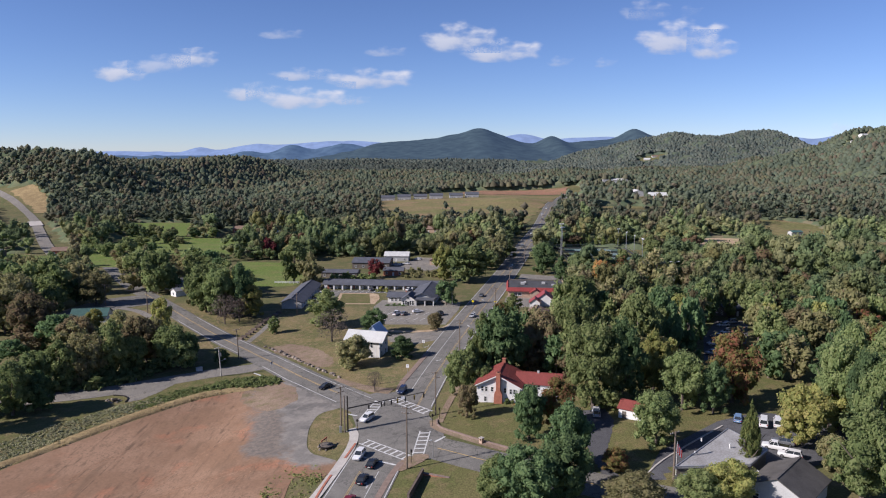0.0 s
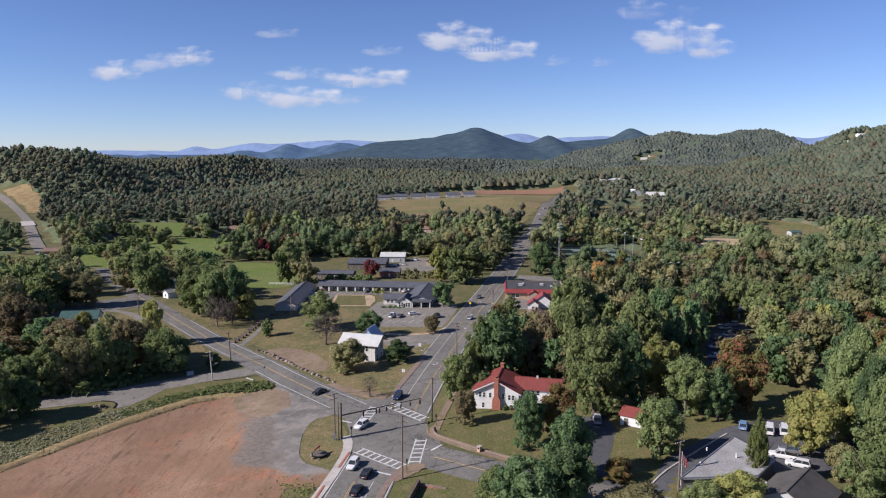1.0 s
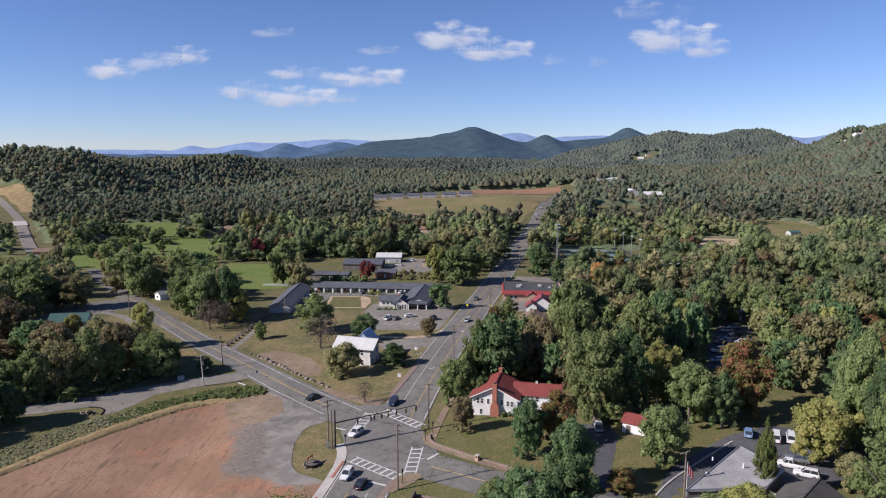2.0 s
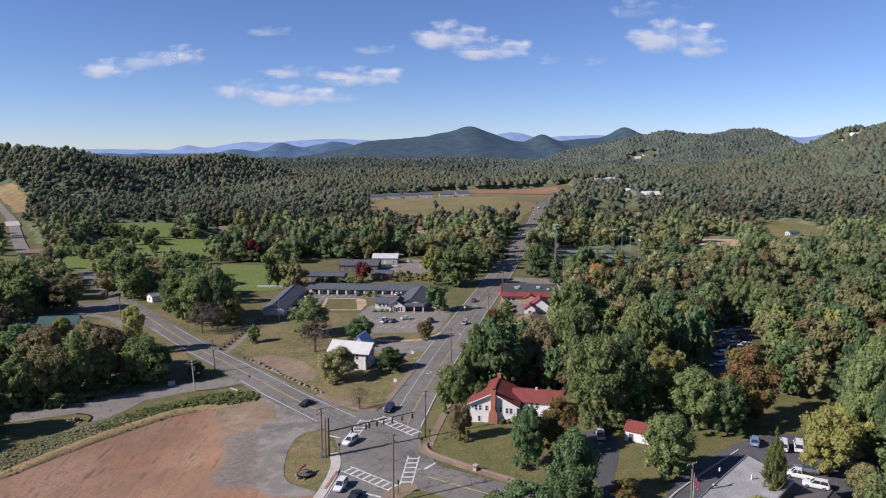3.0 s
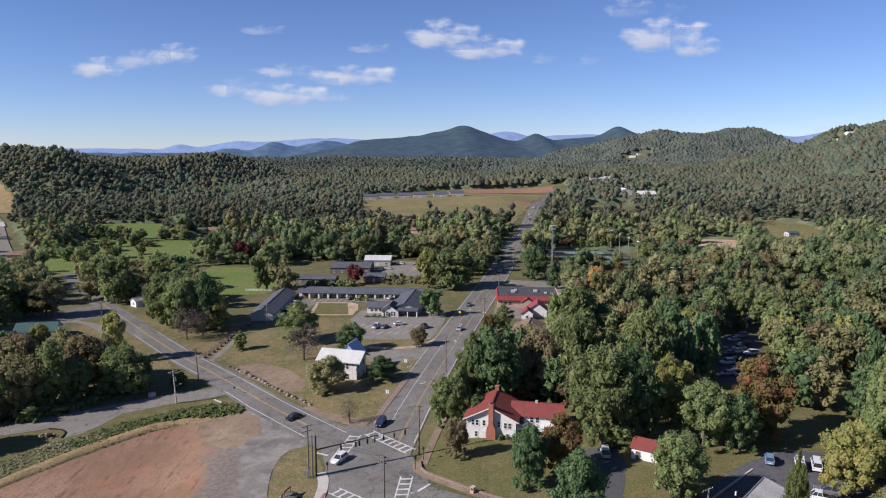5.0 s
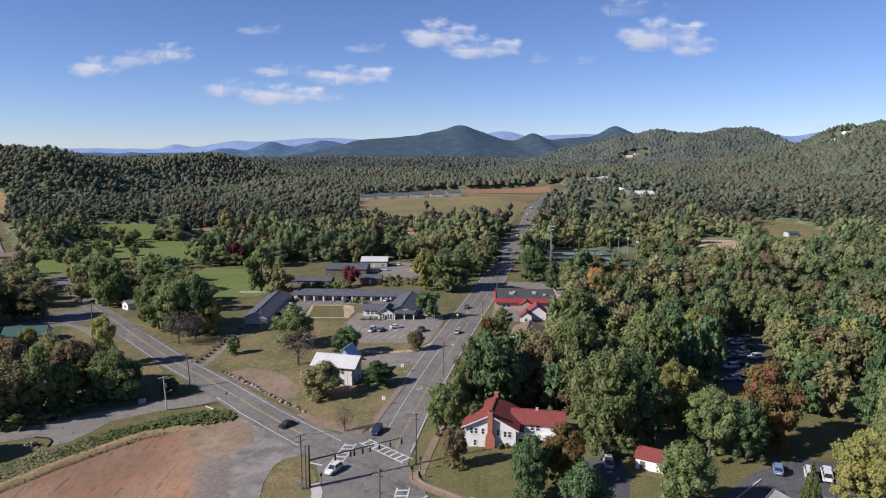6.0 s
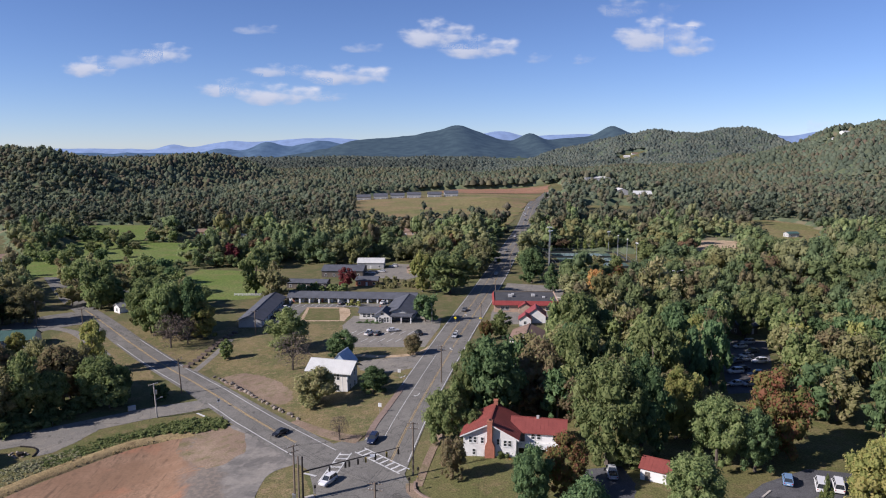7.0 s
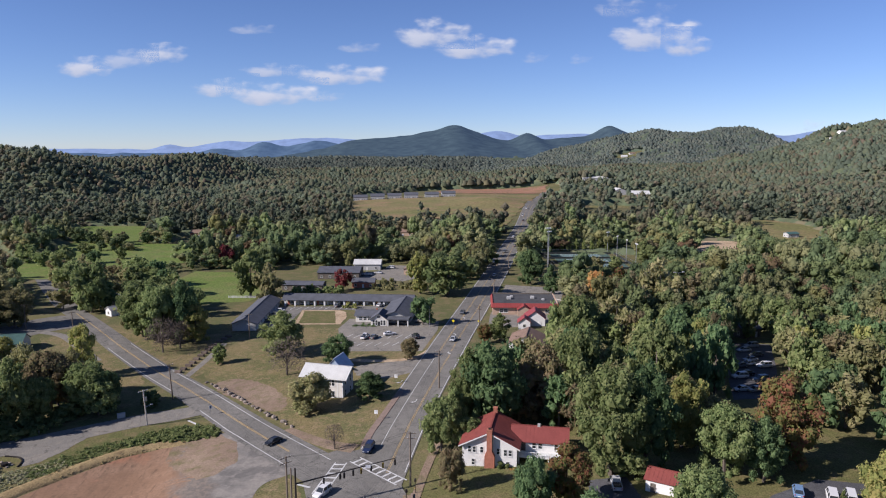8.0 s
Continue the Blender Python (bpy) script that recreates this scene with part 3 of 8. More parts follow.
# ---------------------------------------------------------------- open ground
HIGHWAY = [(-25, 95), (-19.3, 125), (-14.3, 155), (-9.6, 181), (-5, 207), (1.6, 238), (8.6, 270), (15.3, 301), (28.5, 359), (41, 415), (50.5, 460), (62, 515), (87, 632), (122, 814), (157, 951), (190, 1080)]
WEST_ROAD = [(-12.5, 176), (-24.5, 190.5), (-41, 211), (-64.5, 241.5), (-84, 263), (-105.5, 288.5), (-117, 303), (-140.5, 333), (-153, 349), (-166, 367), (-178, 385), (-189, 402), (-220, 450)]
SIDE_ROAD = [(-57, 232), (-64, 228.7), (-73, 225), (-82, 219.5), (-91, 213.5), (-100, 207.5), (-110, 203), (-130, 197), (-155, 193), (-190, 190)]
EAST_STREET = [(-12, 164), (-6, 158.5), (2, 152.5), (10, 146.3), (28, 134), (50, 121), (80, 106), (120, 95)]
BYPASS = [(-760, 1010), (-640, 950), (-552, 880), (-505, 837), (-467, 791), (-409, 706), (-358, 623), (-294, 519), (-249, 452), (-222, 415)]

patch("lawn", [(-70, 262), (-36, 218), (-15, 193), (-12, 205), (0, 250), (8, 285), (2, 300), (-20, 305), (-60, 315), (-85, 300)], M["lawn"], 0.03, "dry mown grass on the wedge between two roads", "grass", ragged=0.9)
patch("lawn", [(0, 172), (8, 208), (16, 240), (60, 240), (120, 215), (130, 160), (95, 172), (68, 164), (40, 138), (16, 152), (2, 163)], M["lawn_green"], 0.03, "mown grass round the white house under trees", "grass", ragged=0.9)
patch("lawn", [(-34, 184), (-27.5, 186), (-21.6, 169), (-22.5, 160), (-26, 154), (-31.5, 158), (-34, 170)], M["lawn"], 0.035, "small dry grass island beside the signal mast", "grass", round_=1, ragged=0.3)
patch("lawn", [(-8, 150), (-3, 151), (9, 141), (26, 130), (26, 118), (-10, 105), (-14, 122)], M["lawn_green"], 0.03, "patchy grass corner below the retaining wall", "grass", ragged=0.9)
patch("lawn", [(40, 141), (52, 150), (44, 128), (34, 136)], M["lawn_green"], 0.045, "worn grass strip beside the drive", "grass", ragged=0.9)
patch("lawn", [(-118, 296), (-97, 276), (-84, 252), (-92, 246), (-118, 262), (-140, 300), (-128, 310)], M["lawn"], 0.03, "mown roadside grass beside the side road", "grass", ragged=0.9)
patch("lawn", [(-125, 308), (-98, 282), (-72, 255), (-62, 275), (-85, 300), (-110, 322)], M["lawn"], 0.025, "dry roadside grass verge under trees", "grass", ragged=0.9)
patch("lawn", [(-54, 220), (-62, 223), (-72, 220.5), (-80, 216), (-86, 211), (-88, 203), (-97, 203.5), (-112, 196), (-130, 190), (-160, 182), (-165, 110), (-116, 112), (-103, 152), (-90, 172), (-78, 188), (-68, 198), (-55, 205)], M["lawn_green"], 0.03, "rough green grass between the side road and the clay lot", "grass", cell=2.0, round_=1, ragged=0.9)
patch("clay_lot", [(-114, 118), (-104.3, 155), (-98.7, 164.5), (-92.8, 174.5), (-85.8, 184.5), (-78.3, 193.5), (-71.3, 201.5), (-64.5, 206), (-57, 209.2), (-50, 214), (-42, 208), (-31, 197), (-26, 190), (-27, 186), (-33.4, 182.5), (-34, 176), (-34, 170), (-32, 157.5), (-26.3, 153.6), (-23, 151), (-25.5, 143), (-31, 145), (-33, 144), (-31, 120), (-34, 98), (-116, 98)], M["clay"], 0.075, "bare graded red clay lot with gravel and an old asphalt apron", "bare ground", cell=2.0, round_=2)
BANK = [(-122, 98), (-115.5, 122), (-106, 155.5), (-100.3, 165.7), (-94.4, 175.7), (-87.3, 185.8), (-79.7, 195.0), (-72.5, 203.0), (-65.3, 207.8), (-58, 210)]


def berm(name, pts, width, high, mat, label, category):
    """A low rounded ridge of earth along a line of stations."""
    line = spline(pts, 1.5)
    d = np.gradient(line, axis=0)
    d /= np.linalg.norm(d, axis=1)[:, None]
    nrm = np.stack([d[:, 1], -d[:, 0]], -1)
    cols, n = 8, len(line)
    V = []
    for k in range(cols + 1):
        u = 2 * k / cols - 1
        wob = np.array([noise.noise(Vector((x / 3.0, y / 3.0, k * 0.4))) for x, y in line])
        q = line + nrm * (u * width / 2 + 0.35 * wob)[:, None]
        ends = np.minimum(1, np.minimum(np.arange(n), np.arange(n)[::-1]) / 8.0)
        V.append(np.c_[q, land(q[:, 0], q[:, 1]) + (0.1 + high * ends * (1 + 0.45 * wob) * (1 - u * u) ** 1.3 if abs(u) < 1 else -0.15 + 0 * wob)])
    V = np.stack(V, 1).reshape(-1, 3)
    f = [(i * (cols + 1) + k, i * (cols + 1) + k + 1, (i + 1) * (cols + 1) + k + 1, (i + 1) * (cols + 1) + k) for i in range(n - 1) for k in range(cols)]
    return tagged(mesh_object(name, V.tolist(), f, mat, smooth=True), label, category, kind="structure")


berm("bank", BANK, 4.2, 0.45, M["bank"], "straw-coloured grass ridge round the clay lot", "bank")
patch("earth", [(-62, 207), (-53, 216), (-44, 205), (-40, 194), (-47, 186), (-56, 194)], M["bare"], 0.09, "bare earth at the edge of the clay lot", "bare ground", cell=2.0, round_=2, ragged=1.3)
patch("earth", [(-66, 250), (-38, 221), (-36, 232), (-44, 246), (-56, 256)], M["bare"], 0.05, "worn gravelly parking patch on the grass", "bare ground", round_=2, ragged=1.3)
patch("driveway", [(-19, 248), (-21.5, 259.5), (-10, 262), (4.5, 265), (1.5, 252), (-3, 249), (-9, 245)], M["asphalt_pale"], 0.055, "pale sandy drive between the building and the road", "driveway", round_=1, ragged=0.8)
patch("parking_lot", [(-31, 307), (-27, 277), (1, 272), (7, 300), (8, 314), (-8, 320), (-28, 322)], M["asphalt_pale"], 0.06, "worn asphalt motel parking lot with angled stalls", "parking lot")
patch("parking_lot", [(-63, 348), (-14, 344), (-20, 320), (-28, 338), (-50, 340), (-52, 312), (-58, 305), (-63, 312)], M["asphalt"], 0.05, "asphalt court inside the motel", "parking lot")
patch("parking_lot", [(47, 146), (40, 133), (60, 132), (80, 140), (93, 143), (92, 165), (78, 169), (66, 163)], M["asphalt_dark"], 0.06, "dark asphalt lot behind the flat-roofed building", "parking lot")
patch("driveway", [(32.5, 130), (35.5, 130), (36, 148), (41.5, 164), (41, 172), (33, 172), (32, 160)], M["asphalt_dark"], 0.055, "shaded asphalt drive beside the shed", "driveway", ragged=0.3)
patch("parking_lot", [(81, 213), (93, 214), (106, 240), (118, 268), (107, 271), (91, 241)], M["asphalt_dark"], 0.06, "asphalt car park among trees", "parking lot")
patch("parking_lot", [(26, 300), (52, 300), (62, 343), (68, 366), (60, 378), (43, 384), (36, 352), (29, 322)], M["asphalt_pale"], 0.05, "asphalt forecourt of the red-roofed building", "parking lot")
patch("parking_lot", [(-34, 412), (-8, 400), (2, 412), (0, 446), (-16, 452), (-22, 432), (-36, 428)], M["asphalt_pale"], 0.04, "worn asphalt yard behind the motel", "parking lot")
patch("driveway", [(-102, 207.5), (-90, 214), (-83, 215), (-86, 204.5), (-88.6, 199), (-91.2, 197.2), (-93, 201.2), (-97, 203)], M["asphalt_pale"], 0.075, "pale asphalt drive curving off the side road", "driveway", cell=2.0, ragged=0.25)
patch("side_lane", [(-128, 318), (-146, 338), (-160, 326), (-168, 304), (-166, 276), (-156, 280), (-150, 298), (-140, 312)], M["asphalt"], 0.06, "asphalt lane branching off the road under trees", "road", round_=1)
ribbon("path", [(-73.4, 256.5), (-72.9, 260.5), (-72.3, 266), (-71.7, 272), (-71.2, 280), (-70.2, 292)], 2.1, M["asphalt_pale"], 0.07, label="narrow pale gravel path beside timber blocks", category="path", cross=2)
ribbon("driveway", [(-144, 309), (-134, 304), (-124, 293.5), (-116, 283.6), (-108, 274)], 3.4, M["asphalt_pale"], 0.07, label="narrow pale drive beside the roadside grass", category="driveway", cross=2)
patch("meadow", [(-104, 352), (-78, 360), (-72, 372), (-86, 432), (-126, 440), (-130, 400)], M["field"], 0.05, "smooth green mown meadow behind trees", "grass", cell=8)
patch("meadow", [(-300, 660), (-232, 660), (-205, 560), (-150, 545), (-140, 470), (-205, 440), (-235, 450), (-250, 560)], M["field"], 0.25, "green hay meadow between tree lines", "grass", cell=10)
patch("meadow", [(-330, 480), (-180, 440), (-175, 415), (-300, 430)], M["field"], 0.2, "narrow green meadow", "grass", cell=10)
patch("stubble_field", [(-85, 960), (-62, 640), (20, 620), (72, 640), (98, 745), (112, 800), (150, 950), (165, 1010), (60, 1040), (-20, 1000)], M["tan"], 0.3, "tan and green stubble field on a low rise", "field", cell=15, ragged=5)
patch("clay_strip", [(10, 1070), (60, 1150), (200, 1130), (180, 1045), (60, 1045)], M["clay_far"], 0.35, "strip of turned red clay beyond the stubble field", "field", cell=20, ragged=5)
patch("stubble_field", [(176, 850), (290, 870), (300, 835), (176, 815)], M["tan"], 0.3, "small yellow field strip between trees", "field", cell=20, ragged=5)
patch("sand_lot", [(168, 488), (192, 486), (214, 504), (228, 538), (202, 541), (178, 512)], M["sand"], 0.3, "pale sand infield between trees", "bare ground", cell=8, ragged=2.5)
patch("stubble_field", [(246, 545), (258, 520), (290, 512), (304, 560), (334, 620), (322, 672), (298, 676), (268, 590)], M["tan"], 0.25, "dry clearing with a yard in the woods", "field", cell=12, ragged=5)
patch("stubble_field", [(290, 470), (360, 440), (380, 500), (310, 520)], M["tan"], 0.25, "dry grass clearing below the woods", "field", cell=12, ragged=5)
patch("clay_strip", [(-515, 890), (-478, 858), (-452, 812), (-436, 775), (-446, 772), (-478, 820), (-512, 858), (-535, 880)], M["bank"], 0.4, "cut earth bank beside the bypass", "field", cell=20, ragged=5)

# ---------------------------------------------------------------- roads
road = ribbon("road", HIGHWAY, (13.2, 13.0), M["asphalt"], 0.10, label="grey three-lane highway with worn asphalt", category="road", cross=6)
road_w = ribbon("road", WEST_ROAD, (11.5, 6.8), M["asphalt"], 0.095, label="grey two-lane road joining at the signal", category="road", cross=4)
road_s = ribbon("road", SIDE_ROAD, (8.2, 11.0), M["asphalt_pale"], 0.085, label="narrow pale side road without markings", category="road", cross=4)
road_e = ribbon("road", EAST_STREET, (11.0, 8.0), M["asphalt"], 0.09, label="short grey side street with faded markings", category="road", cross=4)
road_b = ribbon("road", BYPASS, (8.0, 8.5), M["asphalt_pale"], 0.6, label="pale four-lane bypass climbing through a cutting", category="road", cross=4, step=10)
ribbon("bridge_deck", [(-371, 644), (-384, 665), (-398, 687)], 11.0, M["concrete"], 0.9, label="pale concrete bridge deck on the bypass", category="bridge", cross=2, step=10, thick=0.6)
patch("junction_pavement", [(-26, 187), (-21.5, 169.5), (-19.8, 158), (-8, 153), (-2, 154), (1, 164), (-3, 172), (-5, 184), (-9, 200), (-15, 194), (-20, 197)], M["asphalt"], 0.115, "grey asphalt of the signalled junction", "road", cell=3, round_=1)


def marks(name, pts, mat, shift, width=0.16, dash=None, start=0.0, stop=None, lift=0.125, parent=None):
    """A painted line beside a road's middle; dash: (length, gap)."""
    if dash is None:
        return ribbon(name, pts, width, mat, lift, shift=shift, cross=1, parent=parent, start=start, stop=stop, step=2.0)
    line = spline(pts, 1.0)
    run = np.r_[0, np.cumsum(np.linalg.norm(np.diff(line, axis=0), axis=1))]
    end = stop if stop is not None else run[-1]
    s = start
    while s + dash[0] < end:
        ribbon(name, pts, width, mat, lift, shift=shift, cross=1, parent=parent, start=s, stop=s + dash[0], step=1.0)
        s += dash[0] + dash[1]


marks("edge_line", HIGHWAY, M["paint_white"], -6.2, 0.2, start=100, parent=road, lift=0.125)
marks("edge_line", HIGHWAY, M["paint_white"], 6.2, 0.2, start=88, parent=road)
marks("edge_line", HIGHWAY, M["paint_white"], 6.2, 0.2, start=0, stop=56, parent=road)
marks("edge_line", HIGHWAY, M["paint_white"], -6.2, 0.2, start=0, stop=64, parent=road)
for s in (2.15, 2.5):
    marks("centre_line", HIGHWAY, M["paint_yellow"], s, 0.11, start=88, stop=175, parent=road)
for s in (-1.95, -1.6, 1.9, 2.25):
    marks("centre_line", HIGHWAY, M["paint_yellow"], s, 0.11, start=178, parent=road)
for s in (-1.8, -2.15):
    marks("centre_line", HIGHWAY, M["paint_yellow"], s, 0.11, start=0, stop=53, parent=road)
marks("lane_line", HIGHWAY, M["paint_white"], -2.0, 0.15, start=102, stop=172, parent=road)
marks("lane_line", HIGHWAY, M["paint_white"], 2.1, 0.15, start=0, stop=53, parent=road)
for s in (-0.15, 0.18):
    marks("centre_line", WEST_ROAD, M["paint_yellow"], s, 0.15, start=27, stop=210, parent=road_w)
marks("edge_line", WEST_ROAD, M["paint_white"], 4.0, 0.2, start=16, stop=150, parent=road_w)
marks("edge_line", WEST_ROAD, M["paint_white"], -4.2, 0.2, start=22, stop=72, parent=road_w)
marks("edge_line", WEST_ROAD, M["paint_white"], -4.0, 0.2, start=92, stop=150, parent=road_w)
marks("centre_line", EAST_STREET, M["paint_yellow"], 0.0, 0.25, start=13, stop=60, parent=road_e)


def bar(name, a, b, width, mat, lift, parent):
    a, b = np.array(a, float), np.array(b, float)
    return ribbon(name, [a, (a + b) / 2, b], width, mat, lift, cross=1, parent=parent, step=1.5)


def crosswalk(a, b, width, parent, rungs):
    """Two long lines from a to b with slanting rungs between them."""
    a, b = np.array(a, float), np.array(b, float)
    d = (b - a) / np.linalg.norm(b - a)
    n = np.array([-d[1], d[0]])
    bar("crosswalk_line", a, b, 0.3, M["paint_white"], 0.135, parent)
    bar("crosswalk_line", a + n * width, b + n * width, 0.3, M["paint_white"], 0.135, parent)
    length = np.linalg.norm(b - a)
    for k in range(rungs):
        s = length * (k + 0.5) / rungs
        p = a + d * s
        bar("crosswalk_bar", p + n * 0.15, p + n * (width - 0.15), 0.55, M["paint_white"], 0.131, parent)


crosswalk((-20.0, 160.6), (-8.6, 149.6), 2.6, road, 8)
crosswalk((-15.4, 189.4), (-4.8, 176.6), 2.7, road, 8)
crosswalk((-21.8, 175.6), (-18.6, 189.6), -2.6, road_w, 7)
crosswalk((-6.9, 152.2), (-5.6, 165.4), -2.5, road_e, 6)
bar("stop_line", (-14.2, 149.8), (-9.6, 147.0), 0.55, M["paint_white"], 0.135, road)
bar("stop_line", (-19.6, 153.6), (-17.4, 152.2), 0.55, M["paint_white"], 0.135, road)
bar("stop_line", (-25.5, 180.5), (-22.6, 178.6), 0.6, M["paint_white"], 0.135, road_w)
bar("stop_line", (-61.5, 222.8), (-56.3, 217.6), 0.6, M["paint_white"], 0.135, road_w)
bar("stop_line", (-2.0, 158.4), (0.5, 161.2), 0.6, M["paint_white"], 0.135, road_e)


def arrow(x, y, rot, parent, curl=1.0):
    """A painted turn arrow: a shaft that bends into a head."""
    c, s = math.cos(radians(rot)), math.sin(radians(rot))
    shape = [(-0.1, -1.2), (0.12, -1.2), (0.12, 0.3), (0.7 * curl, 0.75), (0.75 * curl, 0.4), (1.3 * curl, 1.05), (0.6 * curl, 1.5), (0.62 * curl, 1.15), (-0.1, 0.5)]
    bm = bmesh.new()
    vs = []
    for px, py in shape:
        wx, wy = x + c * px - s * py, y + s * px + c * py
        vs.append(bm.verts.new((wx, wy, h0(wx, wy) + 0.137)))
    bm.faces.new(vs)
    return part("turn_arrow", bm, M["paint_white"], parent)


for ax, ay, ar, ac in ((-15.6, 138.5, -12, -1), (-5.2, 241, 168, 1), (-0.9, 224, 168, 1), (9.5, 268, 168, -1), (13.5, 292, -12, -1), (18.5, 318, -12, -1)):
    arrow(ax, ay, ar, road, ac)

# kerbs, pavements
ribbon("pavement", [(-29, 122), (-25.6, 136), (-23.2, 148), (-21.6, 159), (-21.8, 166), (-23, 170)], 2.2, M["concrete"], 0.2, label="pale concrete pavement along the highway", category="pavement", thick=0.3, cross=2)
ribbon("pavement", [(-12.9, 197), (-12.0, 204), (-9.4, 215), (-5.2, 233)], 1.7, M["pavers"], 0.2, label="narrow brick-paved path beside the highway", category="pavement", thick=0.3, cross=2)
ribbon("pavement", [(-9.2, 148.6), (-11.2, 142), (-14, 128), (-17, 114)], 1.4, M["pavers"], 0.16, label="worn brick path beside the highway", category="pavement", thick=0.3, cross=2)
ribbon("pavement", [(-0.9, 170.5), (1.6, 184), (6.6, 206)], 1.8, M["bare"], 0.12, label="bare earth path behind the highway kerb", category="pavement", thick=0.3, cross=2)
ribbon("pavement", [(-14.8, 196.2), (-18.5, 198.0), (-24, 202), (-33, 211.5)], (4.6, 2.0), M["bare"], 0.12, label="bare earth shoulder on the wedge corner", category="pavement", thick=0.3, cross=2)
ribbon("kerb", [(-22.2, 152.6), (-21.3, 157.6), (-20.8, 160.4)], 0.5, M["brick"], 0.3, label="red-painted kerb beside the highway", category="kerb", thick=0.4, cross=1)
ribbon("kerb", [(-25.9, 132), (-25, 139), (-24.1, 144.4)], 0.5, M["brick"], 0.3, label="red-painted kerb beside the highway", category="kerb", thick=0.4, cross=1)
ribbon("kerb", [(-1.6, 172), (-1.4, 168.6), (0.2, 165.8), (3, 163.0), (9, 157.2), (16, 151.2), (19, 149.2)], 0.42, M["pavers"], 0.45, label="low brick-coloured retaining kerb along the lawn", category="kerb", thick=0.5, cross=1)
ribbon("kerb", [(38, 131), (44, 139), (54, 149), (66, 160)], 0.35, M["concrete"], 0.22, label="pale concrete kerb of the lot", category="kerb", thick=0.3, cross=1)

# wheel tracks over the clay
track_rnd = random.Random(12)
for pts in ([(-90, 142), (-80, 160), (-69, 176), (-57, 186), (-48, 187)], [(-84, 120), (-71, 140), (-58, 160), (-52, 178)], [(-60, 110), (-53, 130), (-46, 146), (-40, 154)], [(-92, 130), (-78, 134), (-60, 143), (-44, 150)]):
    wavy = [(x + track_rnd.uniform(-1.8, 1.8), y + track_rnd.uniform(-1.8, 1.8)) for x, y in spline(pts, 9.0)]
    for sx in (-0.85, 0.85):
        ribbon("wheel_track", wavy, track_rnd.uniform(0.35, 0.6), M["track"], 0.095, shift=sx + track_rnd.uniform(-0.1, 0.1), cross=1, step=1.5, label="faint wheel track pressed into the clay", category="wheel track")
ribbon("kerb", [(54, 352), (60, 351), (64, 346), (65, 340)], 0.5, M["concrete"], 0.3, label="pale curved kerb behind the restaurant", category="kerb", thick=0.3, cross=1)
ribbon("sand_strip", [(-26, 268), (-16, 264), (-6, 263), (0, 266), (4, 274)], (3.0, 2.2), M["sand"], 0.075, label="pale sandy edge of the motel lot", category="bare ground", cross=2)
ribbon("verge", [(-1.6, 172), (-1.4, 168.6), (0.2, 165.8), (3, 163.0), (9, 157.2), (16, 151.2), (24, 145.2)], 1.7, M["bare"], 0.13, shift=0.95, label="worn tan earth verge below the brick kerb", category="verge", cross=2)
patch("earth", [(-9.6, 150.6), (-5, 152.8), (-2.5, 151), (-5, 147.5), (-10.4, 143)], M["bare"], 0.135, "worn tan earth on the street corner", "bare ground", cell=2.0, round_=1)

# ---------------------------------------------------------------- woods
def ico(sub, seed, rough=0.25):
    bm = bmesh.new()
    bmesh.ops.create_icosphere(bm, subdivisions=sub, radius=1.0)
    rnd = random.Random(seed)
    off = Vector((rnd.uniform(-9, 9), rnd.uniform(-9, 9), rnd.uniform(-9, 9)))
    v = np.array([tuple(p.co * (1 + rough * 1.6 * noise.noise(p.co * 1.7 + off) + rough * rnd.uniform(-0.6, 0.6))) for p in bm.verts])
    f = np.array([[q.index for q in p.verts] for p in bm.faces])
    bm.free()
    return v, f


def blob_mesh(name, place, radius, height, kinds, mat, seed, label, category, soft=False):
    """Far tree crowns: place (n, 3), radius (n), height (n); all in one mesh, each crown its own uneven clump."""
    rng = np.random.default_rng(seed)
    vs, fs, base = [], [], 0
    pick = rng.integers(0, len(kinds), len(place))
    turn = rng.uniform(0, 6.283, len(place))
    for k, (v, f) in enumerate(kinds):
        sel = np.where(pick == k)[0]
        if not len(sel):
            continue
        c, s = np.cos(turn[sel])[:, None], np.sin(turn[sel])[:, None]
        x = (v[None, :, 0] * c - v[None, :, 1] * s) * radius[sel][:, None] + place[sel][:, :1]
        y = (v[None, :, 0] * s + v[None, :, 1] * c) * radius[sel][:, None] + place[sel][:, 1:2]
        z = v[None, :, 2] * height[sel][:, None] * 0.5 + place[sel][:, 2:3] + height[sel][:, None] * 0.52
        vs.append(np.stack([x, y, z], -1).reshape(-1, 3))
        fs.append((f[None] + (np.arange(len(sel)) * len(v))[:, None, None] + base).reshape(-1, 3))
        base += len(sel) * len(v)
    v, f = np.concatenate(vs), np.concatenate(fs)
    me = bpy.data.meshes.new(name)
    me.vertices.add(len(v))
    me.vertices.foreach_set("co", v.ravel())
    me.loops.add(f.size)
    me.loops.foreach_set("vertex_index", f.ravel())
    me.polygons.add(len(f))
    me.polygons.foreach_set("loop_start", np.arange(0, f.size, 3))
    me.update(calc_edges=True)
    me.validate()
    if soft:
        me.polygons.foreach_set("use_smooth", np.ones(len(me.polygons), bool))
    me.materials.append(mat)
    return tagged(new(name, me), label, category, kind="stuff")


def inside(poly, x, y):
    p = np.array(poly, float)
    res = np.zeros(np.shape(x), bool)
    for (x0, y0), (x1, y1) in zip(p, np.roll(p, -1, axis=0)):
        cross = ((y0 > y) != (y1 > y)) & (x < (x1 - x0) * (y - y0) / (y1 - y0 + 1e-12) + x0)
        res ^= cross
    return res


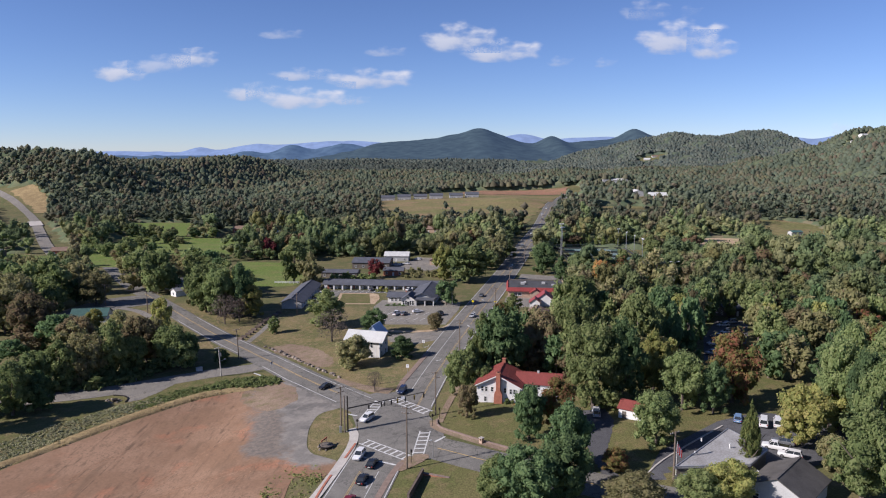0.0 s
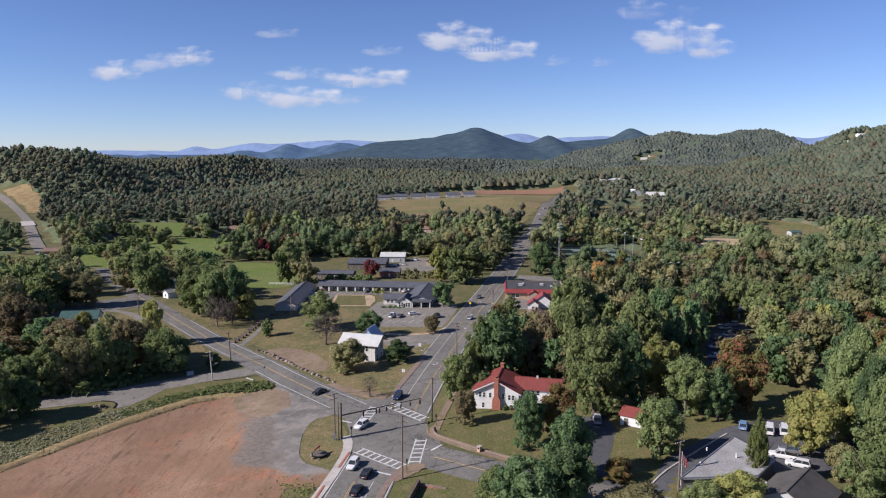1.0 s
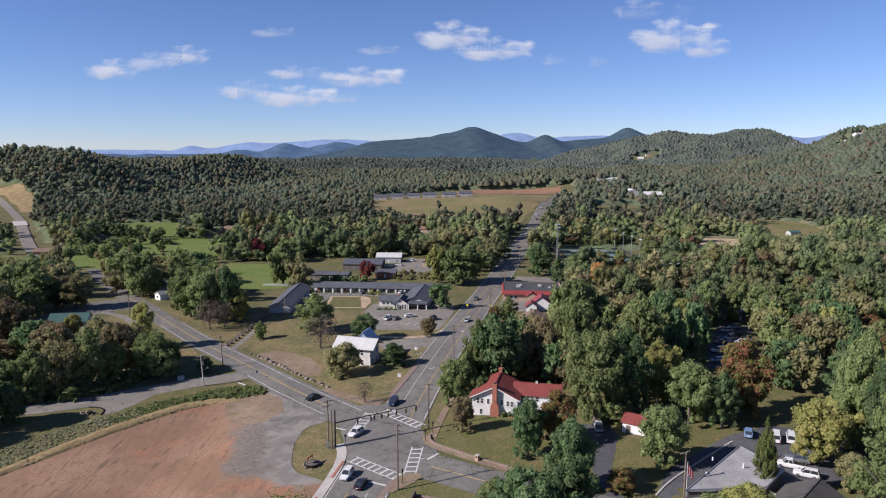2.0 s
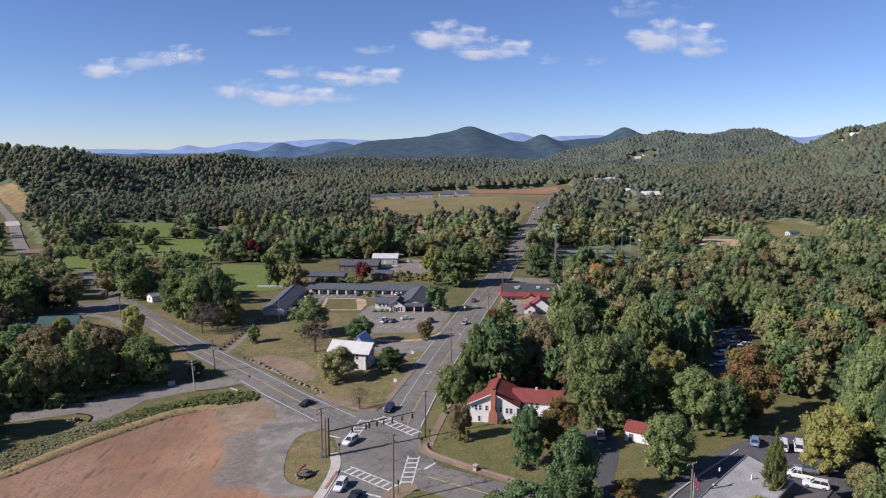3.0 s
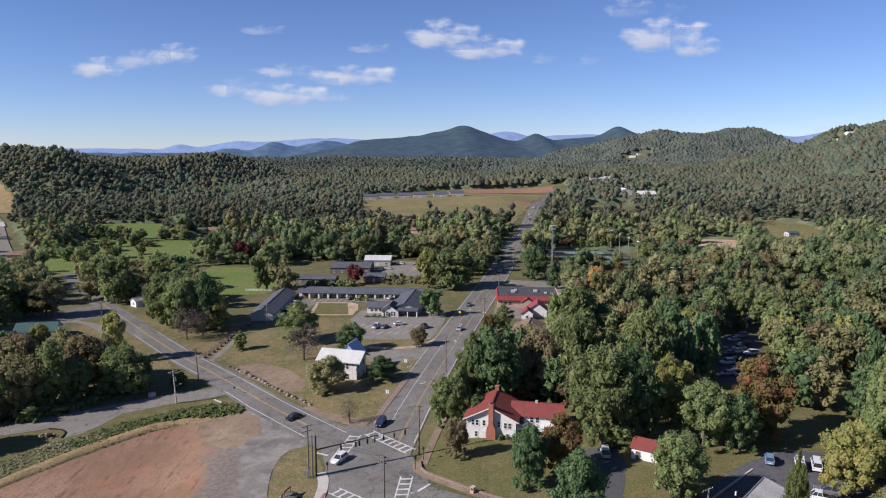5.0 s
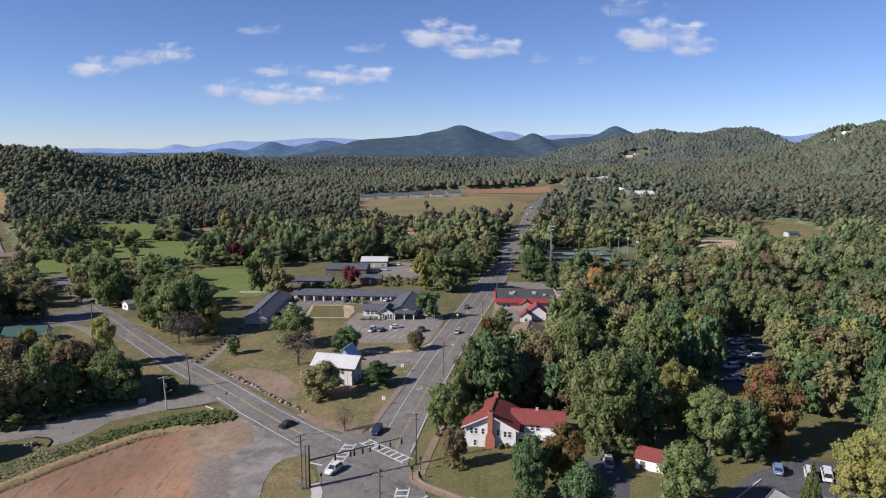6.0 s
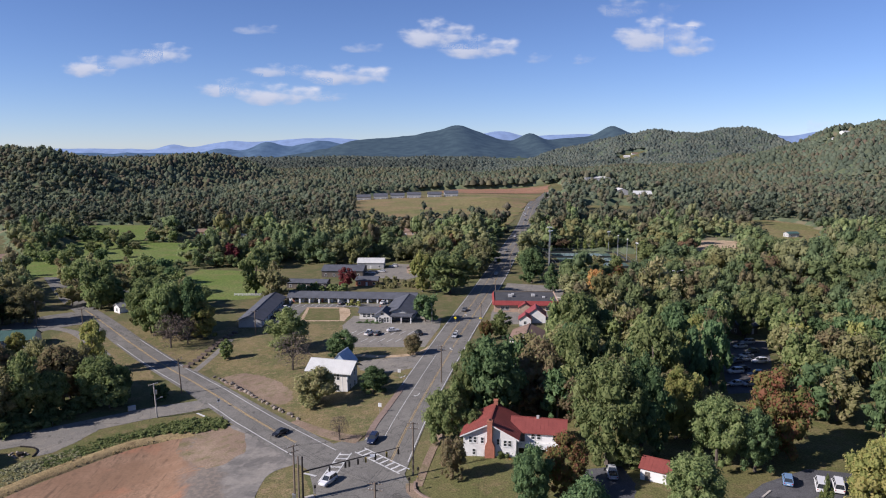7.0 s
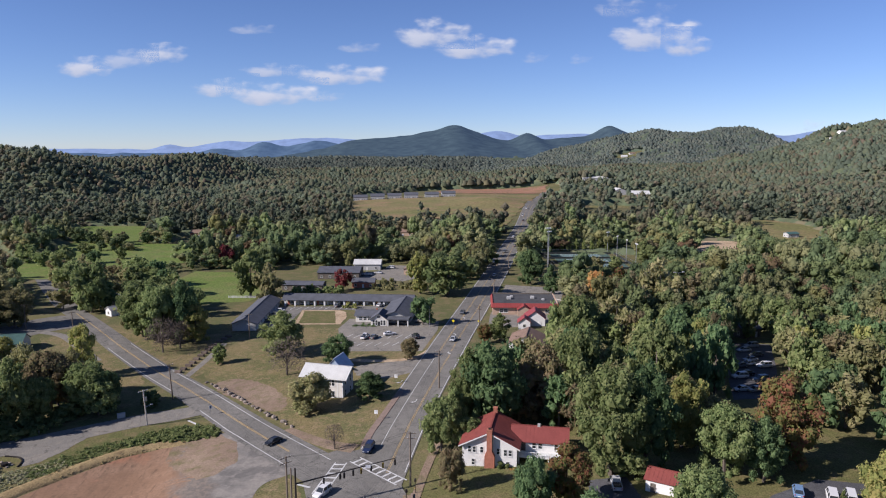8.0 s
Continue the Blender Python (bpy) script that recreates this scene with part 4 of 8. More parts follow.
def off_line(pts, x, y, gap):
    """True where a place is further than gap from a line."""
    ok = np.ones(np.shape(x), bool)
    for (x0, y0), (x1, y1) in zip(pts, pts[1:]):
        dx, dy = x1 - x0, y1 - y0
        t = np.clip(((x - x0) * dx + (y - y0) * dy) / (dx * dx + dy * dy), 0, 1)
        ok &= np.hypot(x - x0 - t * dx, y - y0 - t * dy) > gap
    return ok


FAR_HOUSES = ((820, 1440), (585, 2080), (612, 2090), (262, 1500), (860, 1470), (-160, 1600), (360, 1290))
CLEAR = [
    [(-104, 350), (-74, 358), (-70, 372), (-84, 436), (-130, 444), (-134, 400)],
    [(-300, 665), (-230, 665), (-200, 565), (-148, 548), (-138, 470), (-205, 436), (-240, 450), (-255, 560)],
    [(-330, 482), (-180, 442), (-175, 413), (-300, 428)],
    [(-100, 1010), (-92, 955), (-66, 770), (60, 750), (98, 735), (125, 800), (160, 950), (172, 1010), (215, 1060), (215, 1150), (0, 1150), (-50, 1060)],
    [(66, 425), (134, 418), (138, 482), (72, 486)],
    [(176, 850), (290, 870), (300, 820), (176, 790)],
    [(182, 462), (200, 462), (216, 500), (230, 540), (202, 543), (184, 512)],
    [(246, 545), (254, 500), (284, 500), (304, 560), (334, 620), (322, 672), (298, 676), (268, 590)],
    [(288, 455), (362, 425), (384, 502), (310, 524)],
    [(-85, 450), (-75, 300), (40, 268), (62, 300), (62, 360), (45, 415), (12, 455)],
    [(246, 905), (306, 905), (310, 1000), (250, 1005)],
    [(225, 1070), (290, 1070), (315, 1150), (235, 1150)],
    [(250, 1400), (330, 1380), (330, 1560), (250, 1560)],
    [(-550, 900), (-505, 885), (-465, 845), (-432, 775), (-400, 715), (-385, 650), (-340, 560), (-300, 490), (-352, 560), (-440, 690), (-520, 800), (-590, 880)],
] + [[(hx - 26, hy - 40), (hx + 44, hy - 40), (hx + 44, hy + 22), (hx - 26, hy + 22)] for hx, hy in FAR_HOUSES] + [
    [(hx - 6, hy - 42), (hx + 22, hy - 42), (hx + 22, hy + 12), (hx - 6, hy + 12)] for hx, hy in ((-110, 615), (-138, 562), (-176, 590), (-262, 468), (-60, 540), (-20, 590), (150, 600))
] + [
    [(84, 352), (114, 352), (114, 388), (84, 388)],
    [(-185, 300), (-100, 262), (-60, 300), (-110, 330), (-195, 380), (-210, 360)],
]


def open_at(X, Y, wedge=0.67):
    """True where woods may stand: clear of roads, fields and town."""
    ok = np.abs(X) < wedge * Y + 40
    for poly in CLEAR:
        ok &= ~inside(poly, X, Y)
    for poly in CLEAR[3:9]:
        for k in (1.08, 1.16):     # trees also cleared along the camera's sight lines so these fields show
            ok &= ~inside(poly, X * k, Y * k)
    return ok & off_line(HIGHWAY, X, Y, 13) & off_line(WEST_ROAD, X, Y, 9) & off_line(SIDE_ROAD, X, Y, 9) & off_line(BYPASS, X, Y, 13)


def canopy(x0, x1, y0, y1, grid, cell, tall, mat, seed, label):
    """A closed forest roof: one dome for each crown on a jittered lattice, down to the ground at its edges."""
    rng = np.random.default_rng(seed)
    xs, ys = np.arange(x0, x1, grid), np.arange(y0, y1, grid)
    X, Y = np.meshgrid(xs, ys)
    X, Y = X + rng.uniform(-0.35, 0.35, X.shape) * grid, Y + rng.uniform(-0.35, 0.35, Y.shape) * grid
    nx_, ny_ = int((x1 - x0) / cell) + 4, int((y1 - y0) / cell) + 4
    jx, jy = rng.uniform(0, 1, (ny_, nx_)), rng.uniform(0, 1, (ny_, nx_))
    hh = np.clip(rng.normal(tall, tall * 0.17, (ny_, nx_)), tall * 0.45, tall * 1.6)
    I, J = ((X - x0) / cell).astype(int) + 1, ((Y - y0) / cell).astype(int) + 1
    Z = np.zeros(X.shape)
    for di in (-1, 0, 1):
        for dj in (-1, 0, 1):
            a, b = np.clip(I + di, 0, nx_ - 1), np.clip(J + dj, 0, ny_ - 1)
            tx, ty = x0 + (a - 1 + jx[b, a]) * cell, y0 + (b - 1 + jy[b, a]) * cell
            d = np.hypot(X - tx, Y - ty) / (0.62 * cell)
            Z = np.maximum(Z, hh[b, a] * (0.42 + 0.58 * np.sqrt(np.clip(1 - 0.9 * d ** 2, 0.0, 1))))
    Z = Z + rng.uniform(-0.06, 0.06, X.shape) * tall
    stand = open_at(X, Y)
    stand[0, :] = stand[:, 0] = stand[:, -1] = False
    Z = np.where(stand, np.maximum(Z, 0.42 * tall), -2.0) + land(X, Y)
    idx_ = np.arange(X.size).reshape(X.shape)
    q = np.stack([idx_[:-1, :-1], idx_[:-1, 1:], idx_[1:, 1:], idx_[1:, :-1]], -1).reshape(-1, 4)
    up = stand.ravel()[q].any(axis=1)
    q = q[up]
    tri = np.concatenate([q[:, [0, 1, 2]], q[:, [0, 2, 3]]])
    used, inv = np.unique(tri, return_inverse=True)
    v, f = np.stack([X, Y, Z], -1).reshape(-1, 3)[used], inv.reshape(-1, 3)
    me = bpy.data.meshes.new("forest")
    me.vertices.add(len(v))
    me.vertices.foreach_set("co", v.ravel())
    me.loops.add(f.size)
    me.loops.foreach_set("vertex_index", f.ravel())
    me.polygons.add(len(f))
    me.polygons.foreach_set("loop_start", np.arange(0, f.size, 3))
    me.update(calc_edges=True)
    me.validate()
    me.materials.append(mat)
    return tagged(new("forest", me), label, "forest", kind="stuff")


def scatter(x0, x1, y0, y1, step, seed, wedge=0.67):
    """Jittered stations over a stretch of the valley, clear of roads, fields and town."""
    rng = np.random.default_rng(seed)
    X, Y = np.meshgrid(np.arange(x0, x1, step), np.arange(y0, y1, step))
    X, Y = X.ravel() + rng.uniform(-0.5, 0.5, X.size) * step, Y.ravel() + rng.uniform(-0.5, 0.5, Y.size) * step
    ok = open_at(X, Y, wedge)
    return X[ok], Y[ok], rng


# ---------------------------------------------------------------- trees
def crown_arrays(seed, shape, leaves, leaf, puffs=26, core=True, solid=0.74, small=1.0):
    """Corners and faces of a crown of leaf sprays on uneven clumps, 1 wide in radius, from z 0 to 2. shape: round, tall, cone, spread or bare."""
    rng = np.random.default_rng(seed)
    c, r = [], []
    while len(c) < puffs:
        p = rng.uniform(-1, 1, 3)
        q = np.linalg.norm(p)
        if q > 1 or q < 0.35:
            continue
        z = p[2]
        if len(c) % 8 == 0 and shape != "cone":     # some clumps hang low, near the ground
            p = np.array([p[0] * 0.8, p[1] * 0.8, rng.uniform(-0.9, -0.6)])
            rad = rng.uniform(0.2, 0.3)
        elif shape == "cone":
            wide = 0.95 * (1 - (z + 1) / 2) ** 0.8 + 0.1
            p = np.array([p[0] * wide, p[1] * wide, z])
            rad = 0.12 + 0.25 * wide
        elif shape == "tall":
            wide = 0.95 * math.sqrt(max(0.0, 1 - (abs(z + 0.15)) ** 2.5)) + 0.08
            p = np.array([p[0] * wide * 0.8, p[1] * wide * 0.8, z * 0.86])
            rad = rng.uniform(0.24, 0.36)
        elif shape == "spread":
            p = np.array([p[0] * 0.85, p[1] * 0.85, z * 0.7 - 0.05])
            rad = rng.uniform(0.2, 0.38)
        else:
            p = p * np.array([0.78, 0.78, 0.74])
            rad = rng.uniform(0.24, 0.42)
        c.append(p)
        r.append(rad * small)
    c, r = np.array(c), np.array(r)
    which = rng.choice(len(c), leaves, p=r ** 2 / (r ** 2).sum())
    d = rng.normal(size=(leaves, 3))
    d /= np.linalg.norm(d, axis=1)[:, None]
    d[:, 2] = np.where(d[:, 2] < -0.35, -d[:, 2] * 0.5, d[:, 2])
    pos = c[which] + d * (r[which] * rng.uniform(0.66, 1.22, leaves))[:, None]
    deep = np.zeros(leaves, bool)
    for k in range(len(c)):
        deep |= (np.linalg.norm(pos - c[k], axis=1) < 0.68 * r[k]) & (which != k)
    pos, d = pos[~deep], d[~deep]
    n = len(pos)
    nor = d + rng.normal(size=(n, 3)) * 0.55 + (0, 0, 0.25)
    nor /= np.linalg.norm(nor, axis=1)[:, None]
    t = np.cross(nor, rng.normal(size=(n, 3)))
    t /= np.linalg.norm(t, axis=1)[:, None] + 1e-9
    b = np.cross(nor, t)
    s = (leaf * rng.uniform(0.6, 1.35, n))[:, None]
    quad = np.stack([pos - t * s, pos - b * s * 0.62 - nor * s * 0.2, pos + t * s, pos + b * s * 0.62 - nor * s * 0.2], 1)
    verts = [quad.reshape(-1, 3)]
    k = np.arange(n) * 4
    faces = [np.stack([k, k + 1, k + 2], -1), np.stack([k, k + 2, k + 3], -1)]
    base = 4 * n
    if core:
        for j in range(len(c)):
            v, f = ico(1, seed * 100 + j, 0.2)
            verts.append(v * r[j] * solid + c[j])
            faces.append(f + base)
            base += len(v)
    v, f = np.concatenate(verts), np.concatenate(faces)
    return v, f


def crown_mesh(name, seed, shape, leaves, leaf, mat, puffs=26, core=True, small=1.0):
    v, f = crown_arrays(seed, shape, leaves, leaf, puffs, core, 0.74, small)
    v = v + (0, 0, 1.0)
    me = bpy.data.meshes.new(name)
    me.from_pydata(v.tolist(), [], f.tolist())
    me.materials.append(mat)
    return me


def trunk_mesh(name, seed, fork, twigs=0):
    """A tapered trunk, 1 high, with limbs that reach into the crown above it."""
    rnd = random.Random(seed)
    bm = bmesh.new()

    def limb(a, b, ra, rb, sides=6):
        a, b = Vector(a), Vector(b)
        q = (b - a).to_track_quat("Z", "Y").to_matrix().to_4x4()
        length = (b - a).length
        rings = []
        for k in range(3):
            s = k / 2
            rad = ra + (rb - ra) * s
            bend = Vector((rnd.uniform(-0.04, 0.04), rnd.uniform(-0.04, 0.04), 0)) * length * (1 if k == 1 else 0)
            rings.append([bm.verts.new(Matrix.Translation(a) @ q @ (Vector((rad * math.cos(6.283 * i / sides), rad * math.sin(6.283 * i / sides), length * s)) + bend)) for i in range(sides)])
        for r0, r1 in zip(rings, rings[1:]):
            for i in range(sides):
                bm.faces.new((r0[i], r0[(i + 1) % sides], r1[(i + 1) % sides], r1[i]))

    limb((0, 0, -0.05), (0, 0, fork), 0.034, 0.024)
    limb((0, 0, fork), (rnd.uniform(-0.05, 0.05), rnd.uniform(-0.05, 0.05), 0.8), 0.022, 0.006)
    for k in range(5 + twigs):
        ang = 6.283 * k / (5 + twigs) + rnd.uniform(-0.4, 0.4)
        reach = rnd.uniform(0.2, 0.32)
        z0 = fork * rnd.uniform(0.85, 1.25)
        limb((0, 0, z0), (reach * math.cos(ang), reach * math.sin(ang), z0 + rnd.uniform(0.2, 0.42)), 0.014, 0.004, 4)
    me = bpy.data.meshes.new(name)
    bm.to_mesh(me)
    bm.free()
    me.materials.append(M["bark"])
    return me


TRUNKS = [trunk_mesh("trunk", 5 + k, 0.3, 3 * (k == 2)) for k in range(3)]
SHAPES = {"green": "round", "deep": "round", "olive": "spread", "yellow": "round", "red": "round", "crimson": "round", "brown": "spread", "orange": "spread", "conifer": "cone", "twig": "spread"}
CLOSE, NEAR, MID = {}, {}, {}
for n_, kind_ in enumerate(LEAF):
    sh = SHAPES[kind_]
    bare = kind_ == "twig"
    NEAR[kind_] = [crown_mesh("crown", 100 + 10 * n_ + k, sh if k == 0 or sh == "cone" else ("tall" if sh == "round" else "round"), 4200 if bare else 5000, 0.026 if bare else 0.052, LEAF[kind_], 84, not bare, 0.68) for k in range(2)]
    CLOSE[kind_] = [crown_mesh("crown", 500 + 10 * n_ + k, sh if k == 0 or sh == "cone" else ("tall" if sh == "round" else "round"), 4200 if bare else 8200, 0.024 if bare else 0.038, LEAF[kind_], 96, not bare, 0.64) for k in range(2)]
    MID[kind_] = [crown_mesh("crown", 300 + 10 * n_ + k, sh if k != 1 or sh == "cone" else "tall", 1000 if bare else 1100, 0.036 if bare else 0.1, LEAF[kind_], 36, not bare, 0.82) for k in range(3)]

NAMES = {
    "green": "leafy green broadleaf tree with a full crown", "deep": "dark green broadleaf tree with a dense crown", "olive": "olive-green tree with thinning leaves",
    "yellow": "yellow-green tree turning in autumn", "red": "maple with rust-red autumn leaves", "brown": "tree with russet-brown autumn leaves", "crimson": "small tree with deep crimson autumn leaves",
    "orange": "tree with orange autumn leaves", "conifer": "dark green conifer with a pointed crown", "twig": "nearly bare tree with grey twigs",
}
tree_rnd = random.Random(77)


def tree(x, y, height, radius, kind, near=True, low=0.04, label=""):
    """A tree of that height and crown radius: trunk and crown. low: where the crown begins, as a share of the height."""
    t = thing("tree", x, y, tree_rnd.uniform(0, 360), label or NAMES[kind], "tree")
    tr = new("trunk", tree_rnd.choice(TRUNKS[:2]) if kind != "twig" else TRUNKS[2])
    tr.parent = t
    tr.scale = (height * 0.8, height * 0.8, height * 0.9)
    cr = new("crown", tree_rnd.choice((CLOSE if near and y < 188 else NEAR if near else MID)[kind]))
    cr.parent = t
    cr.location = (0, 0, height * low)
    cr.scale = (radius, radius * tree_rnd.uniform(0.9, 1.1), height * (1 - low) / 2 * 1.03)
    return t


SPECIES = (("deep", 0.26), ("green", 0.33), ("olive", 0.23), ("yellow", 0.08), ("brown", 0.07), ("red", 0.03))


def species(X, Y, rng, span=45.0):
    """A kind for each station, in loose drifts."""
    drift = np.array([noise.noise(Vector((x / span, y / span, 3.3))) for x, y in zip(X, Y)])
    u = np.clip(0.5 + 0.55 * drift + rng.normal(0, 0.28, len(X)), 0.001, 0.999)
    u = np.argsort(np.argsort(u)) / max(len(u), 1)
    cum = np.cumsum([w for _, w in SPECIES])
    return np.searchsorted(cum, u * 0.9999)


def woods(x0, x1, y0, y1, step, seed, size, kinds, label, mat=None, only=None, tall=15.0, leaf=None, uneven=3.2):
    X, Y, rng = scatter(x0, x1, y0, y1, step, seed)
    if only is not None:
        keep = inside(only, X, Y)
        X, Y = X[keep], Y[keep]
    r = step * size * rng.uniform(0.7, 1.25, len(X))
    stand = np.array([noise.noise(Vector((x / 55.0, y / 55.0, 8.1))) for x, y in zip(X, Y)])
    h = np.clip(rng.normal(tall, uneven, len(X)) * (1 + 0.3 * stand), 6, 26)
    P = np.c_[X, Y, land(X, Y)]
    if mat:
        blob_mesh("far_woods", P, r, h, kinds, mat, seed, label, "trees", True)
        return
    sp = species(X, Y, rng)
    for k, (name, _) in enumerate(SPECIES):
        sel = sp == k
        if sel.any():
            blob_mesh("far_woods", P[sel], r[sel], h[sel], kinds, (leaf or FAR_HAZED)[name], seed + k, label + ", " + {"green": "green", "deep": "dark green", "olive": "olive", "yellow": "yellowing", "brown": "russet", "red": "reddened"}[name] + " crowns", "trees", y0 >= 720)


def tuft(seed):
    """A far crown: an uneven dome of a few faces, 1 wide in radius."""
    rng = np.random.default_rng(seed)
    v = [(rng.uniform(-0.15, 0.15), rng.uniform(-0.15, 0.15), rng.uniform(0.9, 1.1))]
    for k, (r, z) in enumerate(((0.62, 0.66), (0.98, -0.1))):
        for j in range(5):
            a = (j + 0.5 * k + rng.uniform(-0.25, 0.25)) * math.tau / 5
            q = r * rng.uniform(0.8, 1.2)
            v.append((q * math.cos(a), q * math.sin(a), z + rng.uniform(-0.14, 0.14)))
    f = []
    for j in range(5):
        m = (j + 1) % 5
        f += [(0, 1 + j, 1 + m), (1 + j, 6 + j, 1 + m), (1 + m, 6 + j, 6 + m)]
    return np.array(v), np.array(f)


K0 = [crown_arrays(880 + k, ("round", "tall", "spread", "round", "tall", "round")[k], 1000, 0.078, 17, True, 0.76, 0.9) for k in range(6)]
K1 = [crown_arrays(900 + k, ("round", "tall", "round", "spread", "tall", "round")[k], 950, 0.07, 16, True, 0.82, 0.92) for k in range(6)]
K2 = [crown_arrays(920 + k, ("round", "tall", "round", "spread", "tall")[k], 230, 0.112, 10, True, 0.84, 1.0) for k in range(5)]
K3 = [crown_arrays(940 + k, ("round", "tall", "round", "spread")[k], 60, 0.19, 5, True, 0.86, 1.1) for k in range(4)]
K4 = [crown_arrays(960 + k, ("round", "tall", "round", "spread")[k], 9, 0.34, 2, True, 0.95, 1.55) for k in range(4)]
K5 = [tuft(980 + k) for k in range(8)]
EAST_WOOD = [(60, 330), (330, 330), (420, 470), (60, 470)]
woods(55, 420, 328, 470, 12.0, 21, 0.68, K1, "mixed autumn wood east of the highway", only=EAST_WOOD, leaf=CROWN, tall=17, uneven=4.2)
woods(-330, -205, 440, 472, 11.0, 22, 0.62, K1, "hedgerow trees between meadows", leaf=CROWN)
woods(-134, -86, 438, 472, 9.0, 25, 0.62, K1, "dark hedgerow trees beside the meadow", leaf=CROWN, tall=11)
woods(-90, 60, 395, 470, 10.5, 23, 0.66, K1, "tall trees behind the motel", leaf=CROWN)
canopy(-430, 570, 468, 870, 7.0, 10.0, 3.0, CANOPY, 50, "lower layer of the woodland beyond the town")
woods(-420, 480, 470, 590, 11.5, 31, 0.66, K2, "mixed autumn woodland beyond the town", leaf=CROWN, tall=15, uneven=3.6)
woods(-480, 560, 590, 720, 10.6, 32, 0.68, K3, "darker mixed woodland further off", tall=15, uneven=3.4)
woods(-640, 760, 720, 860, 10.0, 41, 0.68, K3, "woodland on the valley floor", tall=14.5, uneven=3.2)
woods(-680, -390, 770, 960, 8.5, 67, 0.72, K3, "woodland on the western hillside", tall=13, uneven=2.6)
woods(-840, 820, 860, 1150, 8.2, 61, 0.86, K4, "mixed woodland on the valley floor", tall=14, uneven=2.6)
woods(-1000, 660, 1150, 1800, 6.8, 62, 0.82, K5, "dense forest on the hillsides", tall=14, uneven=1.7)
woods(660, 1060, 1150, 1560, 6.8, 65, 0.82, K5, "dense forest on the eastern hill", leaf=dict(FAR_HAZED, green=FAR_HAZED["deep"], olive=FAR_HAZED["green"], yellow=FAR_HAZED["olive"]), tall=14, uneven=1.7)
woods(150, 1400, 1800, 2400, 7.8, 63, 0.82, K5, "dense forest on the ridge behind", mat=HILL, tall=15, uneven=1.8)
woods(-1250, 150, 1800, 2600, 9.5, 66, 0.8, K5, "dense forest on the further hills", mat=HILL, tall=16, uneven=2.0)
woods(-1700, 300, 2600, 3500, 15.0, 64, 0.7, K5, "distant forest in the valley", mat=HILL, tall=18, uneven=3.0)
canopy(-900, 860, 840, 1150, 8.0, 10.0, 7.5, CANOPY, 51, "lower layer of the valley woodland")
canopy(-1000, 1100, 1150, 1800, 8.0, 10.0, 10.6, CANOPY, 52, "lower layer of the hillside forest")
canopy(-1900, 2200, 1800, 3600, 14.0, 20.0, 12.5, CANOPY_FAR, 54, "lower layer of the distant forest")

# ---------------------------------------------------------------- building kit
def add_box(bm, x0, x1, y0, y1, z0, z1):
    v = [bm.verts.new(p) for p in ((x0, y0, z0), (x1, y0, z0), (x1, y1, z0), (x0, y1, z0), (x0, y0, z1), (x1, y0, z1), (x1, y1, z1), (x0, y1, z1))]
    for f in ((0, 3, 2, 1), (4, 5, 6, 7), (0, 1, 5, 4), (1, 2, 6, 5), (2, 3, 7, 6), (3, 0, 4, 7)):
        bm.faces.new([v[i] for i in f])


def box(x0, x1, y0, y1, z0, z1, bevel=0.0):
    bm = bmesh.new()
    add_box(bm, x0, x1, y0, y1, z0, z1)
    if bevel:
        bmesh.ops.bevel(bm, geom=bm.edges[:], offset=bevel, segments=1, affect="EDGES")
    return bm


def add_slab(bm, pts, thick):
    """A thin plate: four or three corners, thickened downwards."""
    up = [bm.verts.new(p) for p in pts]
    dn = [bm.verts.new((p[0], p[1], p[2] - thick)) for p in pts]
    bm.faces.new(up)
    bm.faces.new(dn[::-1])
    n = len(pts)
    for i in range(n):
        bm.faces.new((up[i], dn[i], dn[(i + 1) % n], up[(i + 1) % n]))


def cyl(bm, a, b, ra, rb=None, sides=8, cap=True):
    a, b = Vector(a), Vector(b)
    rb = ra if rb is None else rb
    q = Matrix.Translation(a) @ (b - a).to_track_quat("Z", "Y").to_matrix().to_4x4()
    length = (b - a).length
    r0 = [bm.verts.new(q @ Vector((ra * math.cos(6.2832 * i / sides), ra * math.sin(6.2832 * i / sides), 0))) for i in range(sides)]
    r1 = [bm.verts.new(q @ Vector((rb * math.cos(6.2832 * i / sides), rb * math.sin(6.2832 * i / sides), length))) for i in range(sides)]
    for i in range(sides):
        bm.faces.new((r0[i], r0[(i + 1) % sides], r1[(i + 1) % sides], r1[i]))
    if cap:
        bm.faces.new(r0[::-1])
        bm.faces.new(r1)


def gable_walls(x0, x1, y0, y1, eave, ridge, along="y", base=-1.5):
    """Four walls with a gable at both ends; the ridge runs along y or x."""
    bm = bmesh.new()
    if along == "y":
        xm = (x0 + x1) / 2
        front = [(x0, y0, base), (x1, y0, base), (x1, y0, eave), (xm, y0, ridge), (x0, y0, eave)]
        back = [(p[0], y1, p[2]) for p in front]
    else:
        ym = (y0 + y1) / 2
        front = [(x0, y0, base), (x0, y1, base), (x0, y1, eave), (x0, ym, ridge), (x0, y0, eave)]
        back = [(x1, p[1], p[2]) for p in front]
    f, b = [bm.verts.new(p) for p in front], [bm.verts.new(p) for p in back]
    bm.faces.new(f)
    bm.faces.new(b[::-1])
    for i in range(5):
        j = (i + 1) % 5
        bm.faces.new((f[i], b[i], b[j], f[j]))
    return bm


